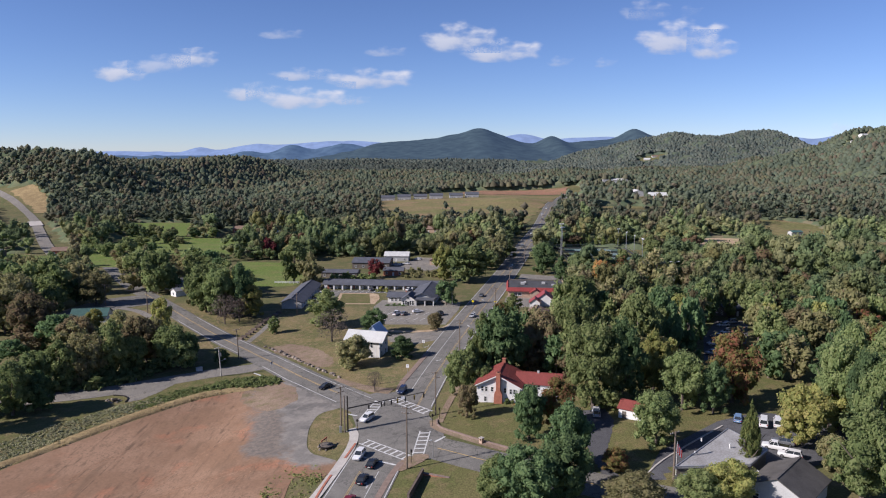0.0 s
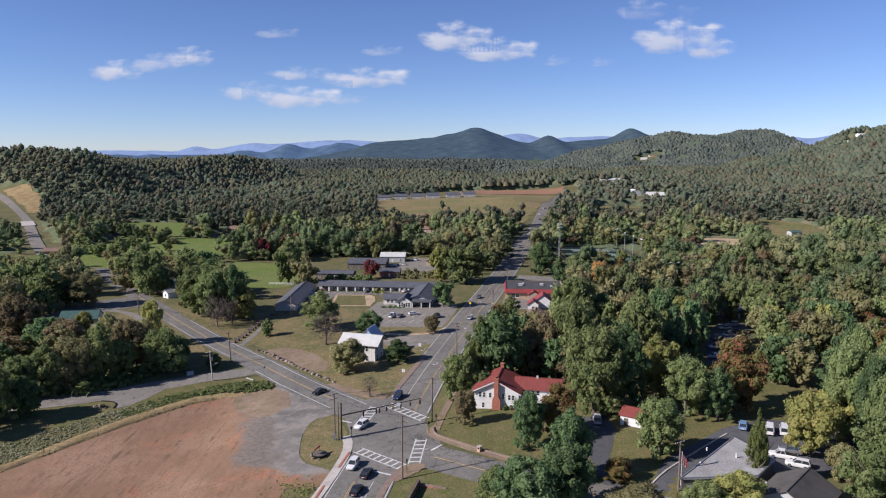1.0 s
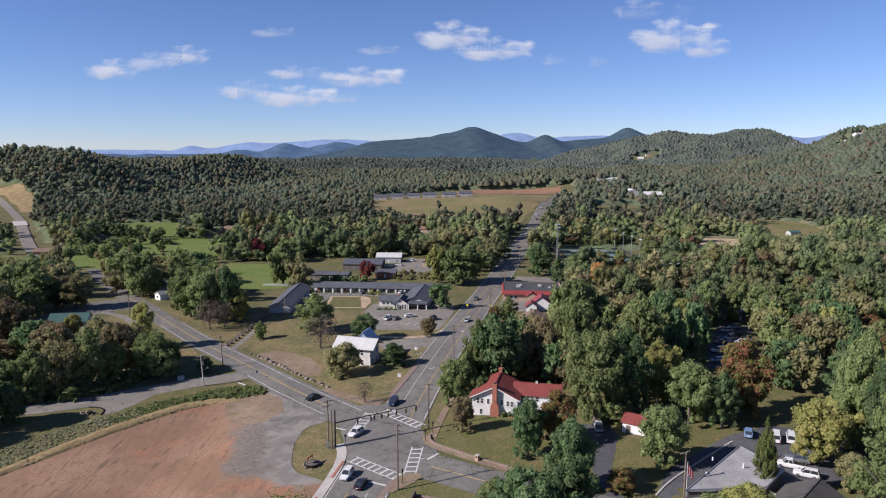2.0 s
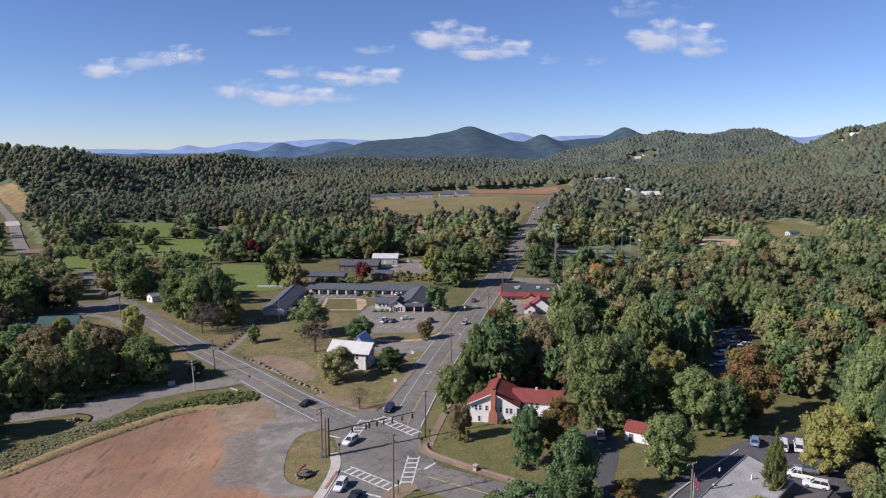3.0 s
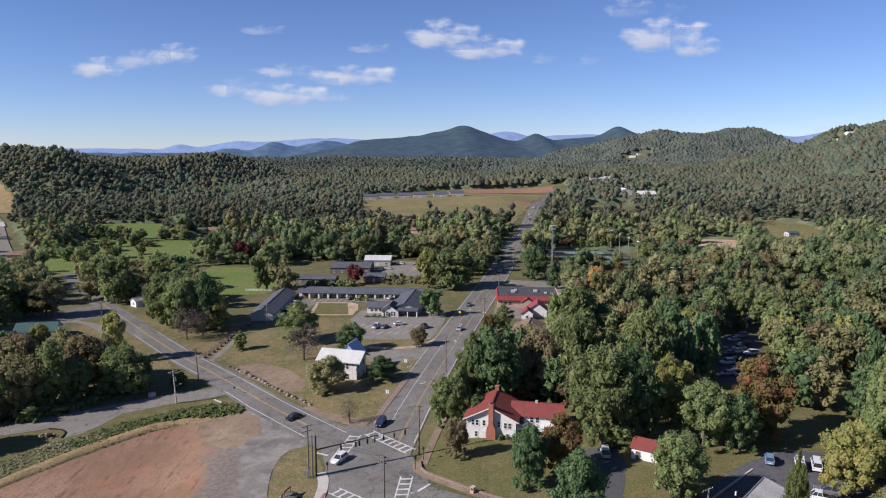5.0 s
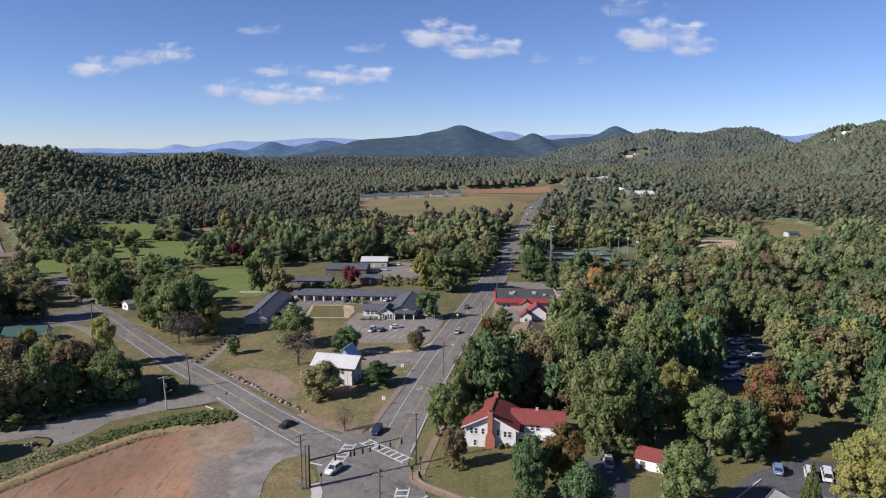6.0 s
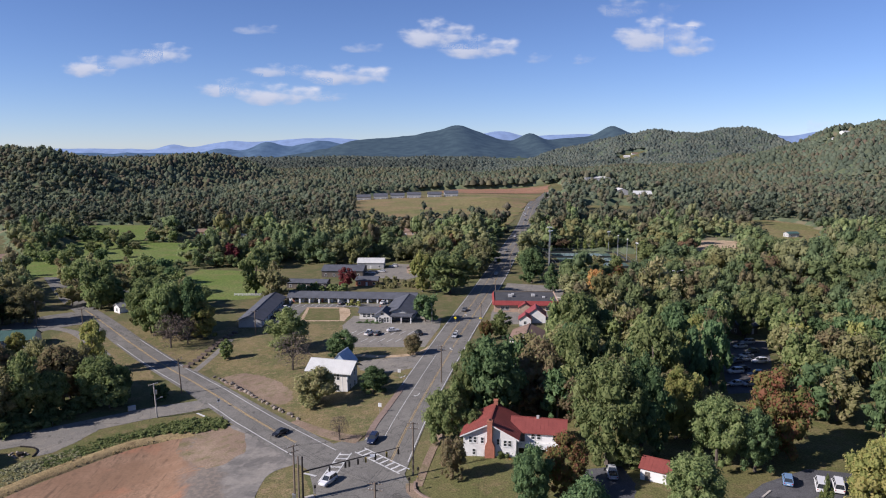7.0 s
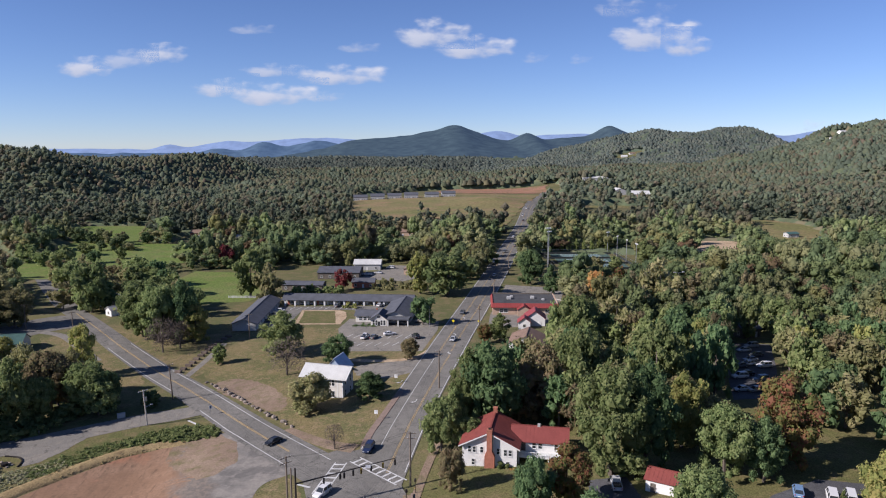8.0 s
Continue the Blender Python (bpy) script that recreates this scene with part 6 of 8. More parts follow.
# ---------------------------------------------------------------- red-roofed restaurant
def restaurant():
    t = thing("restaurant", 30.2, 322.6, -5.0, "flat-roofed building with a red metal mansard and tan walls", "restaurant")
    W, D = 26.5, 21.0
    part("wall", box(0, W, 0, D, -1, 3.4), M["tan_wall"], t)
    bm = bmesh.new()
    add_slab(bm, [(-0.8, -0.9, 3.3), (W + 0.8, -0.9, 3.3), (W, 0.7, 4.8), (0, 0.7, 4.8)], 0.15)
    mansard = part("mansard", bm, M["bright_red_roof"], t)
    for k in range(1, 40):
        x = -0.7 + k * (W + 1.4) / 40
        bm = bmesh.new()
        add_slab(bm, [(x - 0.04, -0.9, 3.37), (x + 0.04, -0.9, 3.37), (x + 0.04, 0.7, 4.87), (x - 0.04, 0.7, 4.87)], 0.08)
        part("seam", bm, M["bright_red_roof"], mansard)
    bm = bmesh.new()
    add_slab(bm, [(-0.8, -0.9, 3.3), (0.0, 0.7, 4.8), (0.0, D - 0.7, 4.8), (-0.8, D + 0.4, 3.3)], 0.15)
    part("mansard", bm, M["bright_red_roof"], t)
    part("flat_roof", box(0.05, W - 0.05, 0.75, D - 0.5, 4.2, 4.5), M["dark_flat_roof"], t)
    part("parapet", box(0.05, W, D - 0.4, D, 3.4, 4.95), M["dark_wall"], t)
    part("parapet", box(W - 0.4, W + 0.003, 0.8, D - 0.5, 3.4, 4.9), M["tan_wall"], t)
    for ux, uy, us in ((6.0, 9.0, 1.8), (7.5, 13.0, 1.2), (16.0, 11.0, 1.6), (20.5, 8.0, 1.1)):
        part("roof_unit", box(ux, ux + us, uy, uy + us, 4.5, 4.5 + us * 0.6, 0.05), M["grey_wall"], t)
    for cx in (3.5, 5.3, 17.5, 22.0):
        window(t, cx, 1.8, 1.5, 1.4, "-y", 0.0)
    door(t, 12.2, -0.1, 1.6, 2.2, "-y", 0.0, M["glass"])
    # gabled entrance with a red roof
    part("porch_wall", gable_walls(10.0, 15.0, -3.2, -0.95, 2.9, 4.3, "y"), M["tan_wall"], t)
    roof_slopes(t, M["bright_red_roof"], 10.0, 15.0, -3.2, 0.2, 3.0, 4.6, "y", over=0.3, seams=0.6)
    return t


restaurant()


# ---------------------------------------------------------------- flat-roofed building and its gabled neighbour
def flat_building():
    t = thing("commercial_building", 44.9, 128.8, 0.0, "low building with a pale grey flat roof and dark walls", "building", z=4.2)
    c, e, r = [(0, 0), (14.3, 0.9), (20.6, 7.6), (16.9, 18.1)], 4.2, 0.25
    bm = bmesh.new()
    lo, hi = [bm.verts.new((x, y, -2)) for x, y in c], [bm.verts.new((x, y, e)) for x, y in c]
    bm.faces.new(hi)
    for i in range(4):
        bm.faces.new((lo[i], lo[(i + 1) % 4], hi[(i + 1) % 4], hi[i]))
    part("wall", bm, M["dark_wall"], t)
    bm = bmesh.new()
    m = np.mean(c, axis=0)
    add_slab(bm, [(*(m + (np.array(p) - m) * 1.05), e + 0.35) for p in c], 0.3)
    part("roof", bm, M["grey_roof"], t)
    for i in range(4):
        a, b = np.array(c[i]), np.array(c[(i + 1) % 4])
        a, b = m + (a - m) * 1.05, m + (b - m) * 1.05
        n = np.array([-(b - a)[1], (b - a)[0]]) / np.linalg.norm(b - a) * 0.2
        bm = bmesh.new()
        add_slab(bm, [(*a, e + 0.5), (*b, e + 0.5), (*(b + n), e + 0.5), (*(a + n), e + 0.5)], 0.13)
        part("roof_edge", bm, M["steel"], t)
    for x, y, h in ((13.5, 8.5, 0.9), (9.0, 12.0, 0.6), (5.5, 6.0, 0.4)):
        bm = bmesh.new()
        cyl(bm, (x, y, e + 0.3), (x, y, e + 0.35 + h), 0.16)
        part("roof_vent", bm, M["trim"], t)
    part("fascia", box(1.0, 12.0, -1.8, 0.6, 2.6, 3.0), M["blue_roof"], t)
    for x in (2.5, 5.5, 8.5):
        window(t, x, 1.3, 1.8, 1.8, "-y", 0.15)
    bm = bmesh.new()
    prof = [(0.0, 0.0), (0.35, 0.06), (0.62, 0.22), (0.7, 0.3)]
    rings = [[bm.verts.new((15.2 + rr * math.cos(6.283 * k / 16), 0.5 - hh, 3.2 + rr * math.sin(6.283 * k / 16))) for k in range(16)] for rr, hh in prof[1:]]
    for r0, r1 in zip(rings, rings[1:]):
        for k in range(16):
            bm.faces.new((r0[k], r0[(k + 1) % 16], r1[(k + 1) % 16], r1[k]))
    bm.faces.new(rings[0])
    part("dish", bm, M["trim"], t, "white satellite dish")
    return t


flat_building()
# grey wall tone stands in for shade on a paler wall
gabled("store_building", 56.5, 124.4, -44.0, 10.4, 12.0, 3.3, 6.0, "y", "charcoal_roof", "grey_wall", "building with a dark shingle gable roof beside the flat roof", 3, over=0.5, category="building")


# ---------------------------------------------------------------- tennis courts
def court(x, y, rot):
    t = thing("tennis_court", x, y, rot, "blue-green tennis court with white lines and a net", "tennis court", "tennis courts", z=h0(x, y) + 0.25)
    part("surround", box(0, 18.3, 0, 36.6, -1.0, 0.0), M["court_green"], t)
    part("court_surface", box(3.6, 14.6, 6.4, 30.2, 0.0, 0.02), M["court"], t)
    for x0, x1, y0, y1 in ((3.6, 14.6, 6.4, 6.55), (3.6, 14.6, 30.05, 30.2), (3.6, 3.75, 6.4, 30.2), (14.45, 14.6, 6.4, 30.2), (5.0, 5.12, 6.4, 30.2), (13.1, 13.22, 6.4, 30.2), (5, 13.2, 11.9, 12.0), (5, 13.2, 24.6, 24.7)):
        part("court_line", box(x0, x1, y0, y1, 0.02, 0.035), M["paint_white"], t)
    net = part("net", box(3.2, 15.0, 18.27, 18.33, 0.0, 0.95), M["screen"], t)
    part("net_tape", box(3.2, 15.0, 18.25, 18.35, 0.95, 1.05), M["trim"], net)
    return t


for k in range(3):
    court(119.0, 427.5 + 18.6 * k, 88.0)


def fence(x, y, rot, length, height, screen):
    t = thing("fence", x, y, rot, "tall chain-link court fence with dark windscreen", "fence", z=h0(x, y) + 0.1)
    for k in range(int(length / 3) + 1):
        part("post", box(k * 3 - 0.04, k * 3 + 0.04, -0.04, 0.04, -0.5, height), M["dark_steel"], t)
    part("screen_panel", box(0, length, -0.02, 0.02, 0.1, height * screen), M["screen"], t)
    part("top_rail", box(0, length, -0.03, 0.03, height - 0.06, height), M["steel"], t)
    return t


for k in range(4):
    fence(76.0, 427.0 + 18.6 * k, -2, 46, 3.0, 0.42)
fence(76.0, 427.0, 88, 56, 3.0, 0.4)
fence(122.0, 426.0, 88, 56, 3.0, 0.5)


def light_mast(x, y, height, rot=0.0):
    t = thing("light_mast", x, y, rot, "tall grey floodlight mast beside the courts", "light mast", "floodlight masts")
    bm = bmesh.new()
    cyl(bm, (0, 0, -0.5), (0, 0, height), 0.22, 0.12)
    part("pole", bm, M["steel"], t)
    part("crossbar", box(-1.6, 1.6, -0.08, 0.08, height - 0.3, height - 0.15), M["steel"], t)
    for k in range(4):
        part("floodlight", box(-1.5 + k * 0.85, -1.0 + k * 0.85, -0.35, 0.1, height - 0.2, height + 0.35, 0.05), M["trim"], t)
    return t


for k, (lx, ly, lh) in enumerate(((72, 429, 23.0), (74, 437, 20.0), (121, 486, 13.5), (121.5, 466, 13.5), (122, 448, 13.5), (122.5, 431, 13.5))):
    light_mast(lx, ly, lh, 20 * k)

# ---------------------------------------------------------------- cars
def car(x, y, rot, paint, style="sedan", label="", z=None):
    """A parked or waiting car facing +y: body, glass house, wheels and lamps. style: sedan, suv, pickup or van."""
    L, W, H, belt = {"sedan": (4.7, 1.82, 1.45, 0.92), "suv": (4.8, 1.92, 1.75, 1.05), "pickup": (5.6, 1.98, 1.82, 1.08), "van": (5.3, 2.0, 2.05, 1.15)}[style]
    words = {"sedan": "sedan", "suv": "sport utility", "pickup": "pickup", "van": "van"}[style]
    t = thing("car", x, y, rot, label or f"{paint} {words} car standing on asphalt", "car", z=(h0(x, y) + 0.13) if z is None else z)
    bm = bmesh.new()
    # stations along the car: y, half width, bottom, top of the lower body
    st = [(-L / 2, 0.80, 0.42, belt - 0.12), (-L / 2 + 0.25, 0.95, 0.28, belt), (-L * 0.2, 1.0, 0.24, belt + 0.03), (L * 0.15, 1.0, 0.24, belt), (L / 2 - 0.55, 0.97, 0.26, belt - 0.14), (L / 2 - 0.1, 0.86, 0.36, belt - 0.24), (L / 2, 0.72, 0.45, belt - 0.36)]
    rings = []
    for yy, wf, z0, z1 in st:
        w = W / 2 * wf
        rings.append([bm.verts.new(p) for p in ((-w * 0.92, yy, z0), (-w, yy, z0 + 0.25), (-w, yy, z1 - 0.12), (-w * 0.88, yy, z1), (w * 0.88, yy, z1), (w, yy, z1 - 0.12), (w, yy, z0 + 0.25), (w * 0.92, yy, z0))])
    for a, b in zip(rings, rings[1:]):
        for i in range(8):
            bm.faces.new((a[i], a[(i + 1) % 8], b[(i + 1) % 8], b[i]))
    bm.faces.new(rings[0])
    bm.faces.new(rings[-1][::-1])
    body = part("body", bm, M["car_" + paint], t)
    # glass house: y at belt rear, roof rear, roof front, belt front
    yr, rr, rf, yf = {"sedan": (-L * 0.38, -L * 0.22, L * 0.06, L * 0.24), "suv": (-L * 0.47, -L * 0.40, L * 0.06, L * 0.22), "pickup": (-L * 0.1, -L * 0.06, L * 0.14, L * 0.26), "van": (-L * 0.48, -L * 0.46, L * 0.22, L * 0.36)}[style]
    w0, w1 = W / 2 * 0.88, W / 2 * 0.68

    def shell(zt, inset, lift):
        b2 = bmesh.new()
        lo = [b2.verts.new(p) for p in ((-w0 + inset, yr + inset, belt - 0.02), (w0 - inset, yr + inset, belt - 0.02), (w0 - inset, yf - inset, belt - 0.06), (-w0 + inset, yf - inset, belt - 0.06))]
        hi = [b2.verts.new(p) for p in ((-w1 + inset, rr + inset, zt), (w1 - inset, rr + inset, zt), (w1 - inset, rf - inset, zt), (-w1 + inset, rf - inset, zt))]
        for i in range(4):
            b2.faces.new((lo[i], lo[(i + 1) % 4], hi[(i + 1) % 4], hi[i]))
        b2.faces.new(hi)
        return b2

    part("window", shell(H - 0.06, 0.0, 0), M["glass"], t, "dark tinted glass")
    bm = bmesh.new()
    add_slab(bm, [(-w1 - 0.03, rr - 0.05, H), (w1 + 0.03, rr - 0.05, H), (w1 + 0.03, rf + 0.05, H), (-w1 - 0.03, rf + 0.05, H)], 0.07)
    top = part("roof", bm, M["car_" + paint], t)
    for sx in (-1, 1):
        for (ya, yb) in ((yr, rr), ((yr + yf) / 2, (rr + rf) / 2), (yf, rf)):
            bm = bmesh.new()
            cyl(bm, (sx * w0, ya, belt - 0.04), (sx * w1, yb, H - 0.03), 0.05, 0.045, 5, cap=False)
            part("pillar", bm, M["car_" + paint], top)
    if style == "pickup":
        part("bed", box(-W / 2 * 0.8, W / 2 * 0.8, -L / 2 + 0.15, -L * 0.11, belt - 0.25, belt + 0.035), M["car_black"], t)
    for sx in (-1, 1):
        for wy in (-L * 0.3, L * 0.31):
            bm = bmesh.new()
            cyl(bm, (sx * (W / 2 - 0.22), wy, 0.33), (sx * (W / 2 + 0.01), wy, 0.33), 0.34, sides=14)
            wheel = part("wheel", bm, M["rubber"], t)
            bm = bmesh.new()
            cyl(bm, (sx * (W / 2 + 0.005), wy, 0.33), (sx * (W / 2 + 0.025), wy, 0.33), 0.21, sides=10)
            part("rim", bm, M["rim"], wheel)
        part("headlight", box(sx * W * 0.28 - 0.16, sx * W * 0.28 + 0.16, L / 2 - 0.12, L / 2 - 0.0, belt - 0.42, belt - 0.28), M["head_lamp"], t)
        part("tail_light", box(sx * W * 0.36 - 0.1, sx * W * 0.36 + 0.1, -L / 2 - 0.01, -L / 2 + 0.1, belt - 0.35, belt - 0.14), M["tail_lamp"], t)
        part("mirror", box(sx * (W / 2 + 0.06) - 0.08, sx * (W / 2 + 0.06) + 0.08, yf - 0.45, yf - 0.3, belt - 0.02, belt + 0.14, 0.02), M["car_" + paint], t)
    part("number_plate", box(-0.26, 0.26, -L / 2 - 0.02, -L / 2 + 0.01, 0.55, 0.68), M["trim"], t)
    return t


car(-19.0, 152.6, 167, "white", "suv", "white sport utility car waiting at the signal")
car(-15.6, 148.0, -13, "black", "sedan", "black sedan waiting at the stop line")
car(-16.9, 140.6, -13, "black", "sedan", "black sedan queuing on the highway")
car(-18.6, 131.5, -13, "maroon", "sedan", "maroon sedan queuing on the highway")
car(-11.6, 194.5, 167, "navy", "suv", "dark blue car waiting beyond the crosswalk")
car(-19.6, 175.0, 152, "white", "suv", "white sport utility car turning at the junction")
car(-35.0, 203.0, 142, "black", "sedan", "black sedan on the two-lane road")
car(38.0, 168.6, -8, "silver", "pickup", "silver pickup parked on the shaded drive")
for cx, cy, cr, cp, cs in ((-19.6, 292.0, -20, "white", "pickup"), (-16.4, 291.5, -20, "grey", "sedan"), (-10.8, 295.0, -70, "white", "sedan"), (-1.2, 289.5, 20, "black", "suv"), (-6.5, 311.0, 80, "grey", "sedan"), (0.6, 312.8, 75, "tan", "sedan"),
                           (-35.5, 345.0, -20, "grey", "sedan"), (-59.5, 338.0, 80, "white", "sedan"), (-59.8, 330.0, 80, "grey", "suv"), (-59.6, 322.0, 80, "black", "sedan"), (-17.0, 343.5, -20, "white", "sedan")):
    car(cx, cy, cr, cp, cs)
for cx, cy, cr, cp, cs in ((71.0, 163.2, -25, "blue", "suv"), (76.0, 160.6, -25, "white", "van"), (79.2, 160.2, -25, "white", "van"), (72.5, 147.0, 60, "white", "pickup"), (75.3, 149.4, 60, "grey", "suv"), (73.6, 142.8, 60, "white", "suv")):
    car(cx, cy, cr, cp, cs)
for cx, cy, cr, cp, cs in ((86.0, 219.5, 100, "silver", "sedan"), (89.6, 219.0, 100, "tan", "sedan"), (90.6, 230.5, 100, "white", "suv"), (95.0, 227.5, 100, "grey", "suv"), (93.6, 233.0, 100, "black", "sedan"), (95.6, 241.0, 100, "grey", "sedan"), (98.8, 243.0, 100, "white", "sedan"), (102.6, 240.6, 100, "white", "suv"), (101.6, 247.5, 100, "silver", "sedan"), (106.0, 253.0, 100, "grey", "sedan"), (105.0, 259.0, 100, "white", "sedan"), (110.0, 264.5, 100, "silver", "suv")):
    car(cx, cy, cr, cp, cs)
for cx, cy, cr, cp, cs in ((-28.0, 420.0, 80, "white", "pickup"), (-22.0, 424.0, 70, "silver", "sedan"), (-16.0, 440.0, 80, "white", "suv"), (40.0, 408.0, -14, "white", "sedan"), (43.5, 446.0, 167, "black", "sedan"), (66.0, 520.0, -14, "grey", "sedan"), (71.0, 566.0, 167, "white", "sedan"),
                           (97.0, 690.0, -12, "black", "sedan"), (103.0, 735.0, -12, "white", "van"), (117.0, 800.0, 167, "white", "suv"), (18.0, 326.0, 167, "grey", "sedan"), (12.0, 283.5, 167, "silver", "sedan"), (125.0, 150.0, 30, "blue", "sedan"), (134.0, 158.0, 30, "navy", "suv"), (55.5, 492.0, 167, "grey", "suv")):
    car(cx, cy, cr, cp, cs)


# ---------------------------------------------------------------- poles and wires
def wire(name, a, b, sag, mat=None, radius=0.018, parent=None):
    a, b = Vector(a), Vector(b)
    cu = bpy.data.curves.new(name, "CURVE")
    cu.dimensions = "3D"
    cu.bevel_depth, cu.bevel_resolution = radius, 0
    sp = cu.splines.new("POLY")
    n = 10
    sp.points.add(n)
    for k in range(n + 1):
        t = k / n
        p = a.lerp(b, t) - Vector((0, 0, 4 * sag * t * (1 - t)))
        sp.points[k].co = (*p, 1)
    cu.materials.append(mat or M["wire"])
    ob = new(name, cu)
    if parent is not None:
        ob.parent = parent
    return ob


TOPS = []


def utility_pole(x, y, height, rot, arms=1, mat="wood_pole", lean=0.0, can=False, label=""):
    """A wooden pole with crossarms, insulators and perhaps a transformer."""
    t = thing("utility_pole", x, y, rot, label or "weathered wooden utility pole with crossarms", "utility pole", "utility poles")
    t.matrix_basis = t.matrix_basis @ pose(0, 0, 0, 0, lean, 0)
    bm = bmesh.new()
    cyl(bm, (0, 0, -1), (0, 0, height), 0.21, 0.15, 9)
    part("pole", bm, M[mat], t)
    for k in range(arms):
        z = height - 0.35 - 1.1 * k
        arm = part("crossarm", box(-1.25, 1.25, 0.12, 0.24, z - 0.07, z + 0.07), M[mat], t)
        for i, u in enumerate((-1.15, -0.6, 0.6, 1.15)):
            bm = bmesh.new()
            cyl(bm, (u, 0.18, z + 0.07), (u, 0.18, z + 0.25), 0.06, 0.04, 6)
            part("insulator", bm, M["porcelain"], arm)
    if can:
        bm = bmesh.new()
        cyl(bm, (0.42, 0, height - 3.2), (0.42, 0, height - 2.1), 0.27, 0.27, 12)
        part("transformer", bm, M["steel"], t)
    c, s = math.cos(radians(rot)), math.sin(radians(rot))
    TOPS.append([(x + c * u, y + s * u, h0(x, y) + height - 0.1) for u in (-1.15, -0.6, 0.6, 1.15)])
    return t


def span(i, j, sag=0.9, only=(0, 1, 2, 3)):
    t = thing("power_line", *TOPS[i][0][:2], 0, "thin black overhead wires between poles", "power line")
    inv = Vector(t.matrix_basis.translation)
    for k in only:
        wire("wire", Vector(TOPS[i][k]) - inv, Vector(TOPS[j][k]) - inv, sag, parent=t)


utility_pole(-7.8, 145.3, 14.0, -13, 2, "wood_pole", can=False)
utility_pole(-1.9, 175.7, 11.6, -13, 2)
utility_pole(5.6, 233.0, 11.0, -13, 2)
utility_pole(-71.0, 239.0, 10.8, 40, 1, lean=-3.0)
leaning = utility_pole(-71.6, 221.0, 9.8, 40, 1, "pale_pole", lean=-3.0, can=True, label="pale leaning wooden pole beside the side road")
for wx, wy in ((-2.6, -1.5), (-1.2, -3.2)):
    wire("guy_wire", (0, 0, 8.6), (wx, wy, 0.0), 0.0, parent=leaning)
bm = bmesh.new()
cyl(bm, (0, 0, 5.0), (1.5, -0.4, 5.5), 0.05, 0.04, 6)
lamp_arm = part("lamp_arm", bm, M["steel"], leaning)
part("lamp_head", box(1.3, 1.9, -0.56, -0.24, 5.35, 5.6, 0.04), M["porcelain"], lamp_arm)
utility_pole(-25.3, 168.4, 11.8, 40, 2)
utility_pole(45.6, 132.6, 10.0, 30, 1)
utility_pole(22.0, 292.0, 10.5, -13, 2)
utility_pole(33.0, 345.0, 10.5, -13, 1)
utility_pole(48.0, 412.0, 10.5, -13, 1)
utility_pole(-128.0, 300.5, 10.0, 40, 1)
utility_pole(-152.0, 313.0, 10.0, 40, 1)
utility_pole(-24.4, 168.0, 9.6, 40, 0, label="plain wooden pole beside the signal mast")
utility_pole(-62.5, 297.0, 9.5, 20, 1)
for a, b in ((0, 1), (1, 2), (2, 7), (7, 8), (8, 9), (5, 3), (3, 10), (10, 11), (0, 5), (3, 13)):
    span(a, b)
span(1, 5, 0.8, (1, 2))


def lamp_post(x, y, rot, height=8.0, arm=1.8):
    t = thing("street_lamp", x, y, rot, "slim grey street lamp with a short arm", "street lamp", "street lamps")
    bm = bmesh.new()
    cyl(bm, (0, 0, -0.4), (0, 0, height), 0.09, 0.06)
    part("pole", bm, M["steel"], t)
    bm = bmesh.new()
    cyl(bm, (0, 0, height - 0.1), (arm, 0, height + 0.25), 0.045, 0.04, 6)
    part("arm", bm, M["steel"], t)
    part("lamp_head", box(arm - 0.15, arm + 0.55, -0.14, 0.14, height + 0.18, height + 0.32, 0.03), M["porcelain"], t)
    return t


lamp_post(4.0, 305.0, 180, 8, 1.5)
lamp_post(-2.2, 150.0, 200, 4, 0.4)
lamp_post(128.0, 250.0, 0, 9, 1.6)


def lot_lamp(x, y, height):
    t = thing("lot_lamp", x, y, 10, "tall grey car-park lamp with two heads", "lamp")
    bm = bmesh.new()
    cyl(bm, (0, 0, -0.4), (0, 0, height), 0.16, 0.1)
    part("pole", bm, M["steel"], t)
    for d in (-1, 1):
        bm = bmesh.new()
        cyl(bm, (0, 0, height - 0.1), (2.0 * d, 0, height + 0.15), 0.06, 0.05, 6)
        arm = part("arm", bm, M["steel"], t)
        part("lamp_head", box(2.0 * d - 0.5, 2.0 * d + 0.5, -0.3, 0.3, height + 0.1, height + 0.35, 0.04), M["porcelain"], arm)
    return t


lot_lamp(110.0, 332.0, 15.0)


def signal_head(parent, x, y, z, back=False):
    hd = part("signal_head", box(x - 0.19, x + 0.19, y - 0.16, y + 0.16, z - 1.05, z + 0.05, 0.03), M["signal_yellow"] if back else M["dark_steel"], parent)
    for k in range(3):
        bm = bmesh.new()
        cyl(bm, (x, y - 0.17, z - 0.18 - 0.33 * k), (x, y - 0.36, z - 0.18 - 0.33 * k), 0.13, 0.13, 10, cap=False)
        part("visor", bm, M["dark_steel"], hd)
    part("hanger", box(x - 0.04, x + 0.04, y - 0.04, y + 0.04, z, z + 0.35), M["dark_steel"], hd)


